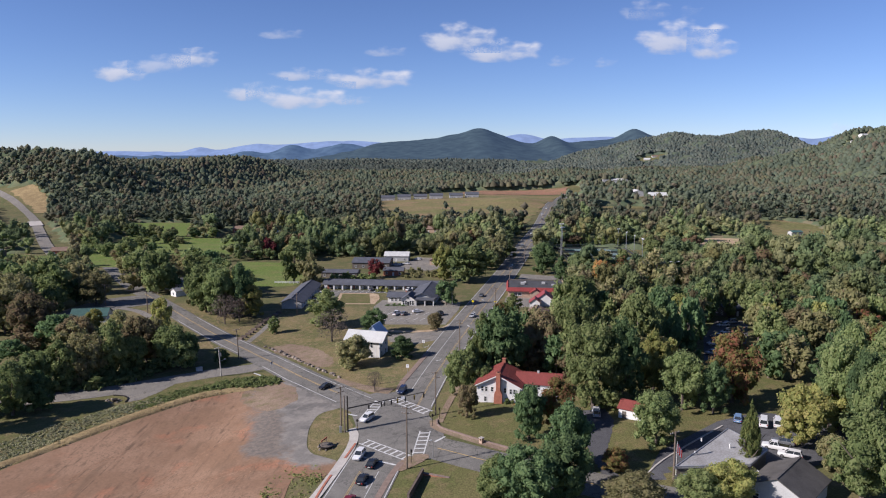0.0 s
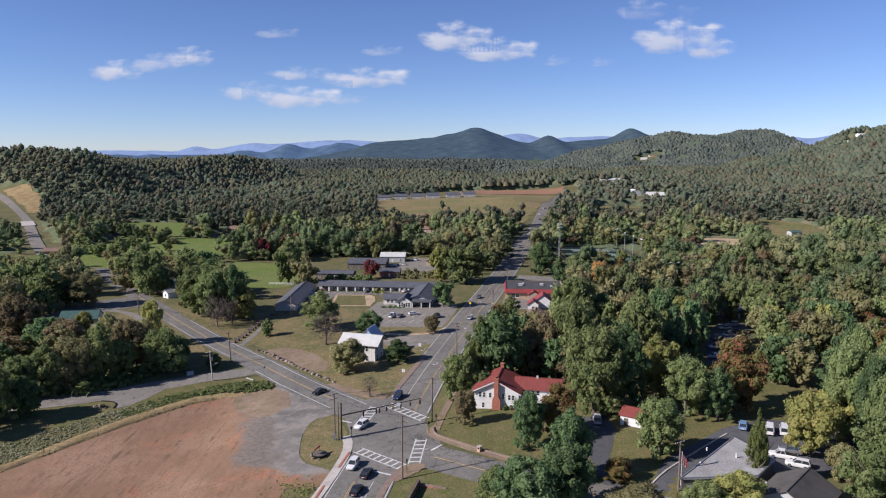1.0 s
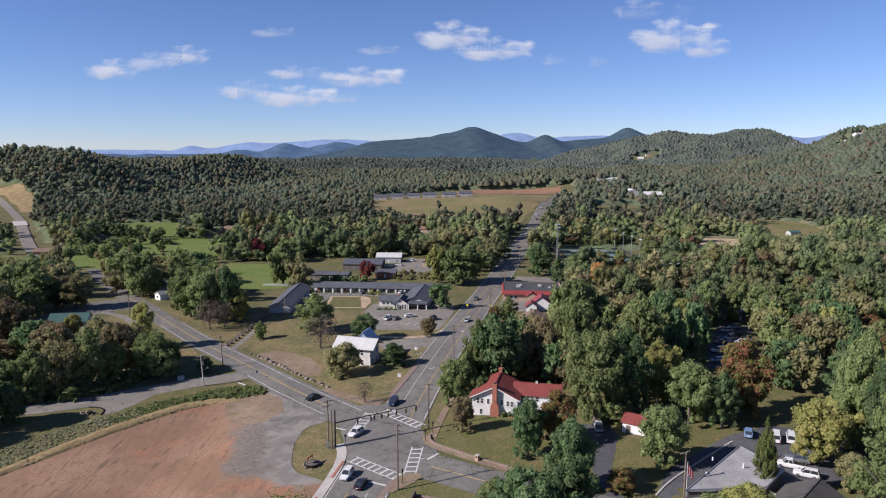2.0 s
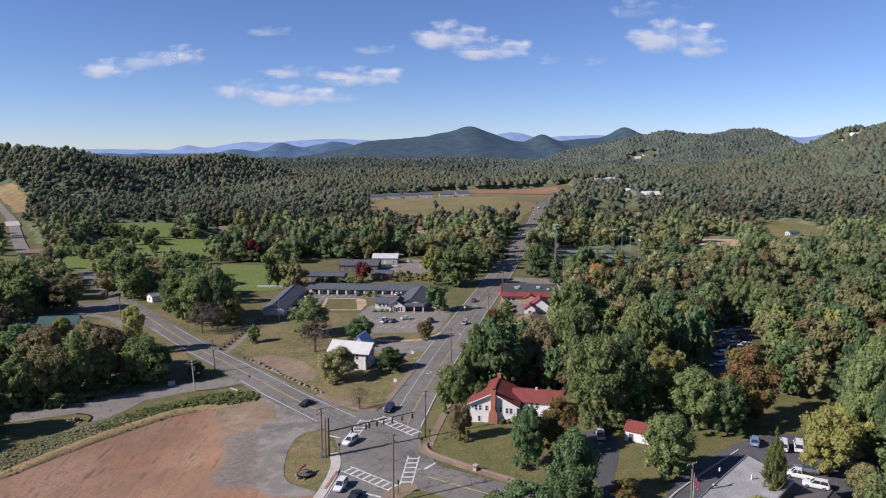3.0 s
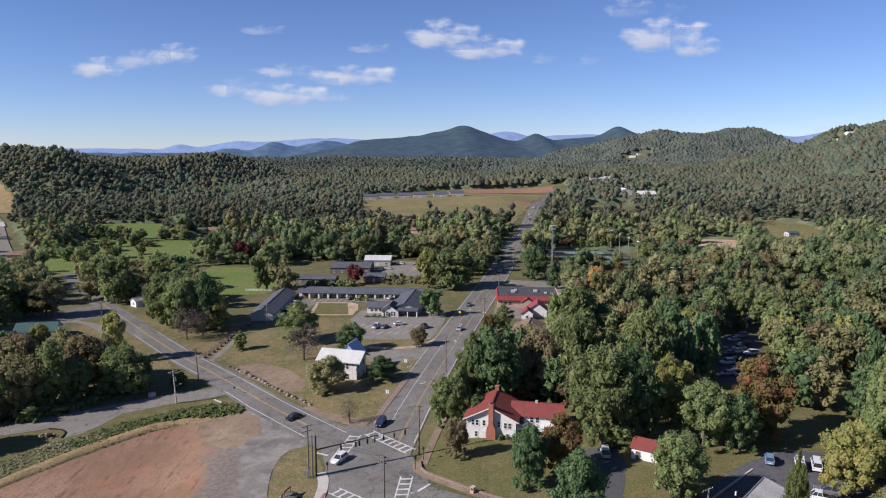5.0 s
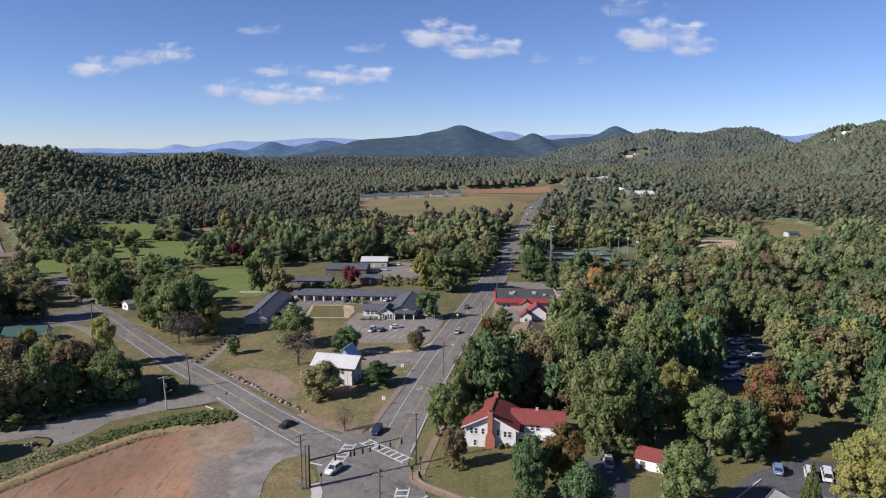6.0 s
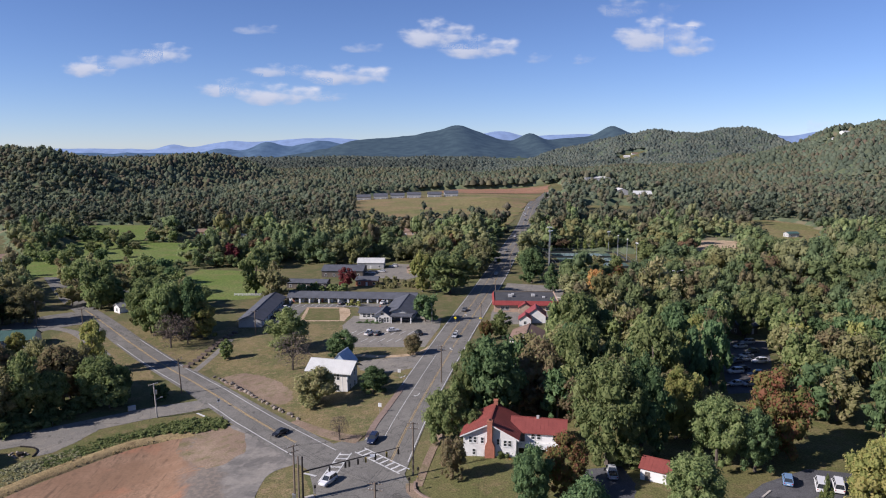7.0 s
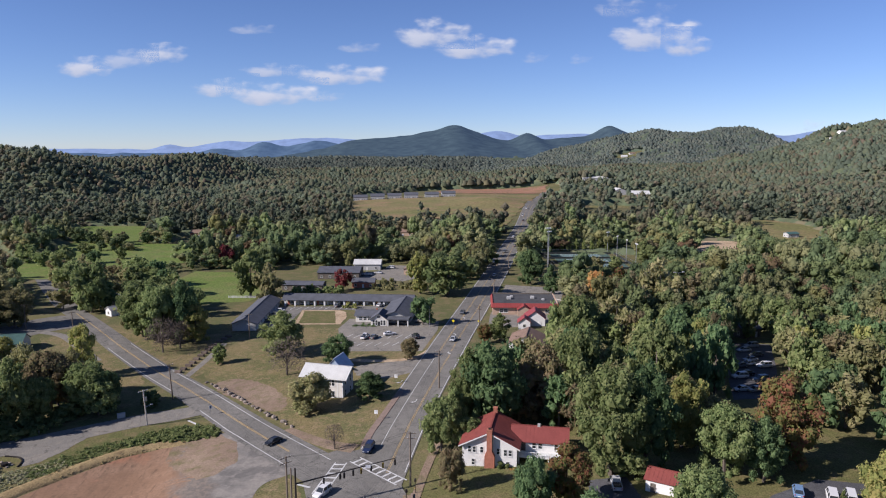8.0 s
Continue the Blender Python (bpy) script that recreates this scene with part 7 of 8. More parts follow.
def mast_arm():
    t = thing("traffic_signal", -23.7, 168.6, 6.0, "dark steel traffic signal mast with a long arm and hanging signals", "traffic signal")
    bm = bmesh.new()
    cyl(bm, (0, 0, -0.4), (0, 0, 9.2), 0.22, 0.16, 12)
    part("pole", bm, M["dark_steel"], t)
    bm = bmesh.new()
    cyl(bm, (0, 0, 6.0), (19.6, 4.4, 8.0), 0.16, 0.08, 10)
    arm = part("arm", bm, M["dark_steel"], t)
    for k, s in enumerate((0.27, 0.43, 0.47, 0.56, 0.64, 0.74, 0.86, 0.985)):
        signal_head(arm, 19.6 * s, 4.4 * s, 6.0 + 2.0 * s - 0.35, back=k in (4, 6))
    part("street_sign", box(13.4, 14.4, 2.9, 3.0, 6.9, 7.5), M["sign_white"], arm)
    part("base", box(-0.4, 0.4, -0.4, 0.4, -0.5, 0.15, 0.05), M["concrete"], t)
    part("control_box", box(-2.1, -1.4, -0.3, 0.3, -0.3, 1.5, 0.03), M["steel"], t)
    return t


mast_arm()


def pedestal(x, y, rot):
    t = thing("pedestrian_signal", x, y, rot, "short dark pedestrian signal post at the crosswalk", "pedestrian signal", "pedestrian signals")
    bm = bmesh.new()
    cyl(bm, (0, 0, -0.3), (0, 0, 3.2), 0.07, 0.06)
    part("pole", bm, M["dark_steel"], t)
    part("lamp_box", box(-0.24, 0.24, -0.16, 0.16, 2.5, 3.1, 0.03), M["dark_steel"], t)
    part("push_button", box(-0.08, 0.08, -0.14, -0.06, 1.0, 1.2), M["signal_yellow"], t)
    return t


for px_, py_, pr_ in ((-21.3, 168.4, 10), (-2.6, 168.4, 190), (-7.0, 148.2, 100), (-0.9, 172.6, 250)):
    pedestal(px_, py_, pr_)


def road_sign(x, y, rot, shape="square", mat="sign_white", height=2.6, label="white rectangular road sign on a post"):
    t = thing("road_sign", x, y, rot, label, "road sign", "road signs")
    bm = bmesh.new()
    cyl(bm, (0, 0, -0.3), (0, 0, height), 0.04, 0.04, 6)
    part("post", bm, M["steel"], t)
    if shape == "diamond":
        bm = bmesh.new()
        v = [bm.verts.new((u, d, height - 0.1 + w)) for d in (-0.06, -0.03) for u, w in ((0, -0.6), (0.6, 0), (0, 0.6), (-0.6, 0))]
        for f in ((0, 1, 2, 3), (7, 6, 5, 4), (0, 4, 5, 1), (1, 5, 6, 2), (2, 6, 7, 3), (3, 7, 4, 0)):
            bm.faces.new([v[i] for i in f])
        part("sign_plate", bm, M[mat], t)
    else:
        pl = part("sign_plate", box(-0.45, 0.45, -0.06, -0.03, height - 0.9, height + 0.1), M[mat], t)
        part("legend_bar", box(-0.25, 0.25, -0.066, -0.06, height - 0.6, height - 0.2), M["sign_black"], pl)
    return t


road_sign(-11.0, 212.6, 165)
road_sign(-11.0 + 4.2, 240.0, 165)
road_sign(13.0, 302.0, -12, "diamond", "sign_yellow", 3.0, "yellow diamond warning sign on a post")
road_sign(22.6, 300.0, -12, "diamond", "sign_yellow", 3.0, "yellow diamond warning sign on a post")
road_sign(-56.5, 226.0, 50)


# ---------------------------------------------------------------- boulders, steps, walls
def boulder_mesh(seed):
    v, f = ico(2, seed, 0.22)
    v = v * (0.85, 0.62, 0.5)
    me = bpy.data.meshes.new("boulder")
    me.from_pydata(v.tolist(), [], f.tolist())
    me.materials.append(M["rock"])
    return me


BOULDERS = [boulder_mesh(40 + k) for k in range(4)]
brnd = random.Random(4)
for k in range(7):      # a ring of stones round the flower bed on the grass island
    b = new("stone", BOULDERS[k % 4])
    bx, by = -96.6 + 1.5 * math.cos(k * 0.9), 198.6 + 1.0 * math.sin(k * 0.9)
    b.matrix_basis = pose(bx, by, h0(bx, by) + 0.12, 0, 0, 77 * k) @ Matrix.Scale(0.5, 4)
    tagged(b, "small pale stone edging a flower bed", "stone", "stones round the flower bed")
row = spline([(-65, 252.5), (-56.2, 242.7), (-46.1, 229.8), (-37.2, 218.8), (-32.6, 212.6)], 2.3)
for k, (bx, by) in enumerate(row):
    b = new("boulder", BOULDERS[k % 4])
    s = brnd.uniform(0.6, 1.1)
    b.matrix_basis = pose(bx + brnd.uniform(-0.3, 0.3), by + brnd.uniform(-0.3, 0.3), h0(bx, by) + 0.22 * s, 0, 0, brnd.uniform(0, 360)) @ Matrix.Diagonal((s, s, s, 1))
    tagged(b, "rough tan boulder in a row along the road", "boulder", "boulders along the road")
row = spline([(-77, 262), (-75.6, 268), (-74.6, 278), (-73.2, 290), (-71, 300)], 2.6)
for k, (bx, by) in enumerate(row):
    b = part("timber_block", box(-1.1, 1.1, -0.6, 0.6, -0.3, 0.75, 0.12), M["timber"])
    b.matrix_basis = pose(bx, by, h0(bx, by), 0, 0, brnd.uniform(-8, 8) - 10)
    tagged(b, "weathered dark timber block lining the path", "timber block", "timber blocks along the path")


def block_wall():
    t = thing("retaining_wall", -7.0, 131.0, -13.0, "dark stained retaining wall with a tall plank face", "retaining wall")
    part("wall", box(0, 0.4, 0, 11.5, -1.5, 1.6), M["timber"], t)
    for k in range(24):
        part("plank", box(-0.06, -0.002, 0.02 + k * 0.475, 0.45 + k * 0.475, -1.3, 1.6 + 0.05 * (k % 2)), M["timber"], t)
    return t


block_wall()


def brick_ledge():
    t = thing("brick_planter", -4.6, 142.2, -22.0, "long low brick planter edge on the grass", "planter")
    part("wall", box(0, 6.4, -0.3, 0.3, -0.4, 0.45, 0.03), M["brick"], t)
    part("coping", box(-0.05, 6.45, -0.36, 0.36, 0.45, 0.55, 0.02), M["pavers"], t)
    return t


brick_ledge()


def monument():
    """An old dark carriage on the grass island."""
    t = thing("planter_wagon", -27.6, 159.6, 70.0, "dark round planter wagon with a reddish top on the grass island", "planter")
    bm = bmesh.new()
    cyl(bm, (0, 0, 0.1), (0, 0, 0.7), 1.5, 1.75, 18)
    part("tub", bm, M["dark_steel"], t)
    bm = bmesh.new()
    cyl(bm, (0, 0, 0.7), (0, 0, 0.95), 1.45, 0.7, 14)
    part("soil", bm, M["dark_wall"], t)
    for sx in (-1, 1):
        part("post", box(sx * 1.1 - 0.07, sx * 1.1 + 0.07, 0.5, 0.64, 0.3, 2.1), M["timber"], t)
    part("sign_board", box(-1.4, 1.4, 0.48, 0.66, 1.75, 2.15, 0.02), M["brick"], t)
    for k in range(7):
        a = 0.9 * k
        bm = bmesh.new()
        cyl(bm, (1.9 * math.cos(a), 1.9 * math.sin(a), -0.1), (1.9 * math.cos(a), 1.9 * math.sin(a), 0.35), 0.28, 0.2, 7)
        part("stone", bm, M["rock"], t)
    return t


monument()


def tub(x, y):
    t = thing("planter_tub", x, y, 15, "small dark tub with pale stones on the grass", "planter")
    bm = bmesh.new()
    cyl(bm, (0, 0, 0), (0, 0, 0.75), 0.65, 0.8, 14)
    part("tub", bm, M["dark_steel"], t)
    for k in range(6):
        a = 1.05 * k
        v, f = ico(1, 60 + k, 0.2)
        st = mesh_object("stone", (v * (0.42, 0.34, 0.3) + (1.5 * math.cos(a), 1.3 * math.sin(a), 0.12)).tolist(), f.tolist(), M["rock"], t)
    return t


tub(-95.3, 197.8)


def utility_box(x, y, rot):
    t = thing("utility_box", x, y, rot, "low grey utility box at the wood's edge", "utility box")
    body = part("body", box(-1.0, 1.0, -0.45, 0.45, -0.2, 1.1, 0.04), M["grey_wall"], t)
    part("lid", box(-1.05, 1.05, -0.5, 0.5, 1.1, 1.2, 0.02), M["steel"], body)
    part("door", box(-0.9, -0.02, -0.48, -0.452, 0.0, 1.0), M["grey_wall"], body)
    return t


utility_box(-80.6, 226.6, 30)


def marker_post(x, y):
    t = thing("marker_post", x, y, 0, "thin white marker post beside the side road", "post")
    part("post", box(-0.09, 0.09, -0.05, 0.05, -0.3, 1.7, 0.02), M["sign_white"], t)
    return t


marker_post(-97.0, 216.2)


def mailbox(x, y, rot):
    t = thing("brick_pillar", x, y, rot, "squat brick pillar with a letter box by the kerb", "letter box")
    part("pillar", box(-0.4, 0.4, -0.4, 0.4, -0.3, 1.3, 0.03), M["tan_wall"], t)
    part("cap", box(-0.5, 0.5, -0.5, 0.5, 1.3, 1.42, 0.02), M["concrete"], t)
    part("letter_box", box(-0.2, 0.2, -0.45, -0.2, 0.8, 1.15), M["dark_steel"], t)
    return t


mailbox(8.9, 156.2, -40)


def flag(x, y):
    t = thing("flag_pole", x, y, 0, "white pole with a hanging red and white striped flag", "flag")
    bm = bmesh.new()
    cyl(bm, (0, 0, -0.4), (0, 0, 7.0), 0.06, 0.04)
    part("pole", bm, M["trim"], t)
    for k in range(5):
        part("stripe", box(0.05 + 0.2 * k, 0.25 + 0.2 * k, -0.02 + 0.05 * (k % 2), 0.02 + 0.05 * (k % 2), 4.6 - 0.25 * k, 6.4 - 0.3 * k), M["sign_white"] if k % 2 else M["tail_lamp"], t)
    return t


flag(46.8, 134.8)
fl = thing("fence", -88.5, 367.0, -4.0, "long low white rail fence at the meadow", "fence")
for k in range(11):
    part("post", box(k * 2 - 0.08, k * 2 + 0.08, -0.08, 0.08, -0.3, 1.2), M["trim"], fl)
for z in (0.4, 0.75, 1.1):
    part("rail", box(-0.1, 20.1, -0.05, 0.05, z - 0.07, z + 0.07), M["trim"], fl)


# ---------------------------------------------------------------- scrub on the bank above the clay lot
def scrub(name, poly, count, seed, size, label, mat=None, height=0.8, fine=False):
    rng = np.random.default_rng(seed)
    p = np.array(poly)
    X, Y = rng.uniform(p[:, 0].min(), p[:, 0].max(), count * 12), rng.uniform(p[:, 1].min(), p[:, 1].max(), count * 12)
    ok = inside(poly, X, Y)
    X, Y = X[ok][:count], Y[ok][:count]
    kinds = [crown_arrays(700 + k, "spread", 22 if fine else 34, 0.33 if fine else 0.34, 3, not fine, 0.8, 1.2) for k in range(3)]
    drift = np.array([0.75 + 0.9 * abs(noise.noise(Vector((x / 7, y / 7, 2.2)))) for x, y in zip(X, Y)])
    r = rng.uniform(0.5, 1.3, len(X)) * size * drift
    return blob_mesh(name, np.c_[X, Y, land(X, Y) - 0.2], r, r * height * 2, kinds, mat or SCRUB, seed, label, "scrub")


BAND = [(-81, 197), (-88.5, 187.5), (-95.5, 177.5), (-101.5, 167.5), (-107, 157), (-113, 135), (-124, 135), (-117, 158), (-111, 170), (-104, 180), (-97, 187.5), (-89, 197), (-84, 201)]
scrub("scrub", BAND, 3400, 3, 0.68, "tangled pale green weeds on the bank", WEEDS, 0.55, True)
scrub("scrub", [(-50, 211.5), (-57, 210.6), (-64, 209.6), (-72, 206.5), (-74, 210.5), (-69, 215.5), (-60, 219), (-53.5, 217)], 620, 4, 1.15, "bushy green vines spilling over the bank", LEAF["green"], 0.6, True)
scrub("scrub", [(-72, 207), (-79, 199.5), (-86, 191), (-89.5, 195), (-83, 203), (-75.5, 211)], 420, 24, 0.85, "low green vines along the bank", LEAF["green"], 0.5, True)
scrub("dry_grass", [(-62, 207.6), (-71.5, 201.8), (-78.6, 193.8), (-86, 184.8), (-93, 174.8), (-99, 164.8), (-104.6, 155.3), (-115, 120), (-119, 120), (-107.6, 156.3), (-101.8, 166.5), (-95.8, 176.6), (-88.6, 186.8), (-81, 196.2), (-73.6, 204.2), (-64, 210)], 2600, 14, 0.36, "tufts of straw-coloured dry grass along the ridge", STRAW, 1.2, True)
scrub("scrub", [(-37, 149), (-33, 150.2), (-28.5, 150.6), (-25.6, 147.5), (-27.6, 134), (-31, 118), (-41, 118), (-38, 136)], 950, 5, 0.5, "weedy scrub between the lot and the pavement", None, 0.6, True)
scrub("hedge", [(-26, 309.6), (-16, 308), (-16, 309.6), (-26, 311.5)], 26, 6, 0.9, "low clipped hedge before the motel office", LEAF["deep"])
ribbon("kerb", [(-98, 202.8), (-94.4, 202.1), (-92.4, 199.8), (-92, 197)], 0.3, M["dark_steel"], 0.3, label="dark timber edging of the grass island", category="kerb", thick=0.4, cross=1)
scrub("flower_bed", [(-97.5, 198.2), (-95.8, 198.2), (-95.8, 199.2), (-97.5, 199.2)], 8, 19, 0.45, "low flowers inside a ring of stones", LEAF["orange"])
scrub("flower_bed", [(18.6, 179.0), (20.6, 178.4), (20.9, 179.6), (18.9, 180.2)], 12, 7, 0.5, "orange flowers beside the house wall", LEAF["orange"])
scrub("shrub", [(16.9, 180.2), (18.0, 179.8), (18.2, 180.8), (17.1, 181.1)], 5, 8, 1.2, "green shrub beside the chimney", LEAF["green"], 1.2)
scrub("understorey", [(-92, 224), (-97, 215), (-110, 206.5), (-128, 199.5), (-165, 195), (-165, 205), (-128, 209), (-108, 217), (-98, 227), (-92, 238)], 230, 9, 2.4, "dark understorey shrubs at the wood's edge", LEAF["green"], 1.0)
scrub("shrub", [(-33, 341.5), (-27, 340.5), (-27, 342), (-33, 343)], 6, 10, 1.6, "yellow autumn shrubs beside the motel court", LEAF["yellow"], 1.3)
scrub("shrub", [(-62, 376), (-38, 373), (-38, 381), (-62, 382)], 26, 11, 2.2, "green shrubs behind the motel range", LEAF["green"], 1.2)
scrub("shrub", [(-22, 378), (2, 372), (4, 388), (-20, 394)], 34, 12, 2.2, "mixed shrubs and small trees behind the motel", LEAF["olive"], 1.3)

# ---------------------------------------------------------------- single trees
tree(17.6, 201.0, 22.5, 8.6, "deep")
tree(11.6, 204.0, 19.5, 5.2, "green")
tree(4.9, 191.5, 13.3, 5.0, "green")
tree(6.3, 173.0, 9.3, 3.4, "brown")
tree(20.0, 156.6, 13.7, 4.5, "deep")
tree(27.3, 162.0, 13.1, 5.2, "red")
tree(25.7, 139.2, 15.6, 5.7, "deep")
tree(15.4, 124.3, 13.6, 6.8, "deep")
tree(23.1, 126.4, 14.1, 5.7, "deep")
tree(10.3, 126.0, 10.7, 4.6, "green")
tree(38.3, 173.5, 23.0, 8.2, "green")
tree(45.9, 174.9, 22.6, 6.7, "deep")
tree(30.3, 206.6, 18.9, 6.8, "brown")
tree(39.0, 207.4, 23.0, 7.0, "green")
tree(56.8, 184.8, 17.1, 5.7, "yellow")
tree(58.7, 205.9, 23.0, 6.9, "green")
tree(46.8, 148.7, 13.0, 6.3, "green")
tree(59.9, 170.5, 15.6, 6.0, "green")
tree(67.3, 181.3, 9.9, 3.6, "red")
tree(74.6, 176.0, 20.0, 7.6, "red")
tree(61.2, 134.4, 15.4, 2.6, "conifer")
tree(79.2, 148.7, 14.7, 6.5, "yellow")
tree(89.9, 158.2, 12.0, 6.2, "yellow")
tree(91.0, 156.5, 23.0, 6.1, "green")
tree(92.9, 148.7, 23.0, 5.9, "deep")
tree(106.8, 165.2, 23.0, 6.4, "green")
tree(102.9, 172.9, 22.4, 5.9, "green")
tree(88.6, 137.5, 23.0, 5.5, "green")
tree(78.1, 124.5, 18.2, 7.4, "green")
tree(79.4, 137.5, 8.2, 3.7, "olive")
tree(52.1, 121.3, 9.5, 5.1, "yellow")
tree(46.1, 120.3, 8.0, 4.4, "green")
tree(34.7, 121.8, 7.3, 6.7, "olive")
tree(35.3, 137.0, 5.5, 3.2, "red")
tree(76.0, 337.5, 15.5, 6.0, "orange", near=False)
tree(86.0, 336.0, 16.5, 7.4, "red", near=False)
tree(110.0, 352.0, 16.5, 7.4, "deep", near=False)
tree(128.0, 426.0, 14.0, 6.0, "green", near=False)
tree(131.0, 442.0, 15.0, 6.5, "green", near=False)
tree(134.0, 458.0, 15.0, 6.0, "olive", near=False)
tree(78.0, 405.0, 9.5, 5.2, "deep", near=False)
tree(92.0, 404.0, 12.5, 5.6, "olive", near=False)
tree(104.0, 407.0, 11.0, 4.8, "green", near=False)
tree(108.5, 237.0, 15.0, 5.4, "olive", near=False)
tree(113.5, 247.0, 15.5, 5.8, "green", near=False)
tree(119.5, 257.0, 15.0, 5.6, "brown", near=False)
tree(88.0, 247.0, 17.5, 5.8, "deep", near=False)
tree(95.0, 258.0, 18.0, 6.0, "green", near=False)
tree(102.0, 270.0, 17.0, 6.0, "green", near=False)
tree(66.8, 168.0, 13.5, 4.8, "deep")
tree(71.1, 349.8, 18.8, 5.1, "green", near=False)
tree(61.7, 360.1, 14.5, 4.7, "deep", near=False)
tree(47.9, 248.0, 23.0, 8.2, "green")
tree(62.9, 279.2, 15.3, 8.0, "olive")
tree(97.0, 317.4, 23.0, 9.1, "olive", near=False)
tree(-66.2, 270.3, 6.9, 2.7, "green")
tree(-46.6, 276.0, 15.4, 8.6, "green")
tree(-41.0, 255.0, 13.0, 7.4, "twig")
tree(-26.2, 262.1, 10.5, 5.4, "deep")
tree(-28.8, 223.2, 11.0, 7.2, "olive")
tree(-13.8, 229.0, 7.8, 4.8, "deep")
tree(-19.7, 196.9, 6.9, 2.5, "twig")
tree(-3.0, 263.6, 7.2, 3.5, "brown")
tree(1.5, 309.1, 12.9, 5.6, "deep", near=False)
tree(0.6, 368.0, 21.0, 6.8, "yellow", near=False)
tree(13.5, 362.6, 23.0, 12.4, "green", near=False)
tree(-67.8, 357.4, 17.7, 7.5, "olive", near=False)
tree(-79.1, 369.9, 22.9, 9.0, "green", near=False)
tree(-36.7, 380.5, 11.3, 5.0, "crimson", near=False)
tree(-105.2, 258.6, 17.9, 4.9, "yellow")
tree(-91.0, 231.0, 15.4, 7.0, "green")
tree(-102.6, 233.3, 17.2, 7.8, "brown")
tree(-105.6, 219.8, 19.0, 7.4, "green")
tree(-111.5, 213.7, 18.0, 7.4, "olive")
tree(-117.0, 209.5, 15.0, 6.4, "green")
tree(-123.2, 206.6, 13.5, 6.2, "green")
tree(-118.5, 187.0, 15.5, 7.0, "green")
# next two stand unseen west of the view, added to shade lane and weeds
tree(-124.0, 176.0, 14.0, 6.5, "deep")
tree(-130.0, 186.0, 15.0, 7.0, "green")
tree(-131.0, 246.0, 15.0, 6.6, "brown")
tree(-113.0, 191.0, 11.5, 5.2, "deep")
tree(-132.0, 210.0, 10.0, 5.0, "olive")
tree(-158.0, 316.0, 17.0, 8.2, "olive")
tree(-172.6, 309.9, 20.0, 9.2, "green", near=False)
tree(-190.9, 315.3, 20.0, 9.6, "green", near=False)
tree(-178.0, 336.0, 17.5, 8.4, "olive", near=False)
tree(-196.0, 346.0, 18.0, 9.0, "green", near=False)
tree(-214.0, 362.0, 17.0, 9.0, "olive", near=False)
tree(-206.0, 330.0, 18.5, 9.0, "deep", near=False)
tree(-172.0, 406.0, 15.0, 6.5, "olive", near=False)
tree(-181.0, 396.0, 11.0, 5.5, "olive", near=False)
tree(-150.0, 424.0, 10.0, 5.0, "deep", near=False)
tree(-171.3, 270.3, 20.7, 8.9, "olive")
tree(11.0, 189.7, 8.7, 3.3, "green")
tree(8.2, 197.7, 12.4, 3.8, "green")
tree(-155.2, 261.5, 19.0, 9.4, "brown")
tree(-139.4, 258.0, 10.6, 6.0, "brown")
tree(-182.2, 289.9, 22.2, 10.7, "olive")
tree(-137.5, 273.0, 9.5, 4.0, "yellow")
tree(-161.5, 369.9, 18.3, 7.5, "green", near=False)
tree(-139.2, 340.2, 23.0, 8.3, "green", near=False)
tree(-192.0, 425.3, 17.4, 8.6, "green", near=False)
tree(-102.9, 302.2, 23.0, 9.1, "green")
tree(-106.7, 305.3, 21.8, 6.2, "green", near=False)
tree(-94.4, 294.7, 23.0, 8.3, "green")
tree(-86.1, 295.9, 23.0, 7.4, "deep")
tree(-81.5, 294.3, 14.7, 6.1, "yellow")
tree(-89.0, 282.7, 13.5, 6.7, "twig")
tree(-84.3, 286.4, 11.1, 4.7, "twig")
tree(-114.4, 315.2, 10.8, 3.4, "olive", near=False)
tree(28.2, 280.7, 9.8, 4.4, "green")
tree(22.4, 277.0, 7.4, 2.8, "red")
tree(-112.3, 455.9, 14.2, 5.6, "crimson", near=False)
tree(-87.5, 228.6, 11.4, 6.0, "green")
tree(-85.4, 230.1, 12.8, 4.0, "deep")
tree(-102.0, 236.2, 16.1, 5.6, "brown")
tree(-112.2, 238.8, 18.0, 6.0, "olive")
tree(-101.0, 222.8, 13.6, 5.8, "green")
tree(-101.1, 243.0, 14.3, 4.9, "olive")
tree(42.3, 171.5, 5.0, 3.9, "green")
tree(-75.4, 234.1, 4.9, 3.0, "deep")
tree(-154.3, 346.9, 11.6, 6.3, "olive", near=False)
tree(-141.7, 343.2, 14.8, 7.5, "green", near=False)
tree(-168.0, 300.0, 13.0, 6.0, "green", near=False)
tree(-167.0, 316.0, 14.0, 6.0, "deep", near=False)
tree(-165.0, 272.0, 12.0, 5.5, "olive", near=False)
for bx, by, bh, br, bk in ((-142.6, 398.4, 17.0, 7.6, "green"), (-165.0, 406.0, 8.0, 4.0, "olive"), (-151.0, 372.0, 12.0, 6.4, "olive"), (-142.0, 358.0, 12.0, 5.4, "olive"), (-188.0, 436.0, 8.0, 6.0, "brown"), (-176.0, 430.0, 7.0, 5.0, "olive"), (-206.0, 446.0, 8.0, 6.0, "brown"), (-222.0, 462.0, 11.0, 6.5, "green"), (-238.0, 474.0, 12.0, 7.0, "green"), (-196.0, 470.0, 9.0, 5.0, "deep"), (-186.0, 486.0, 8.0, 4.6, "green"), (-214.0, 500.0, 10.0, 5.6, "green")):
    tree(bx, by, bh, br, bk, near=False)
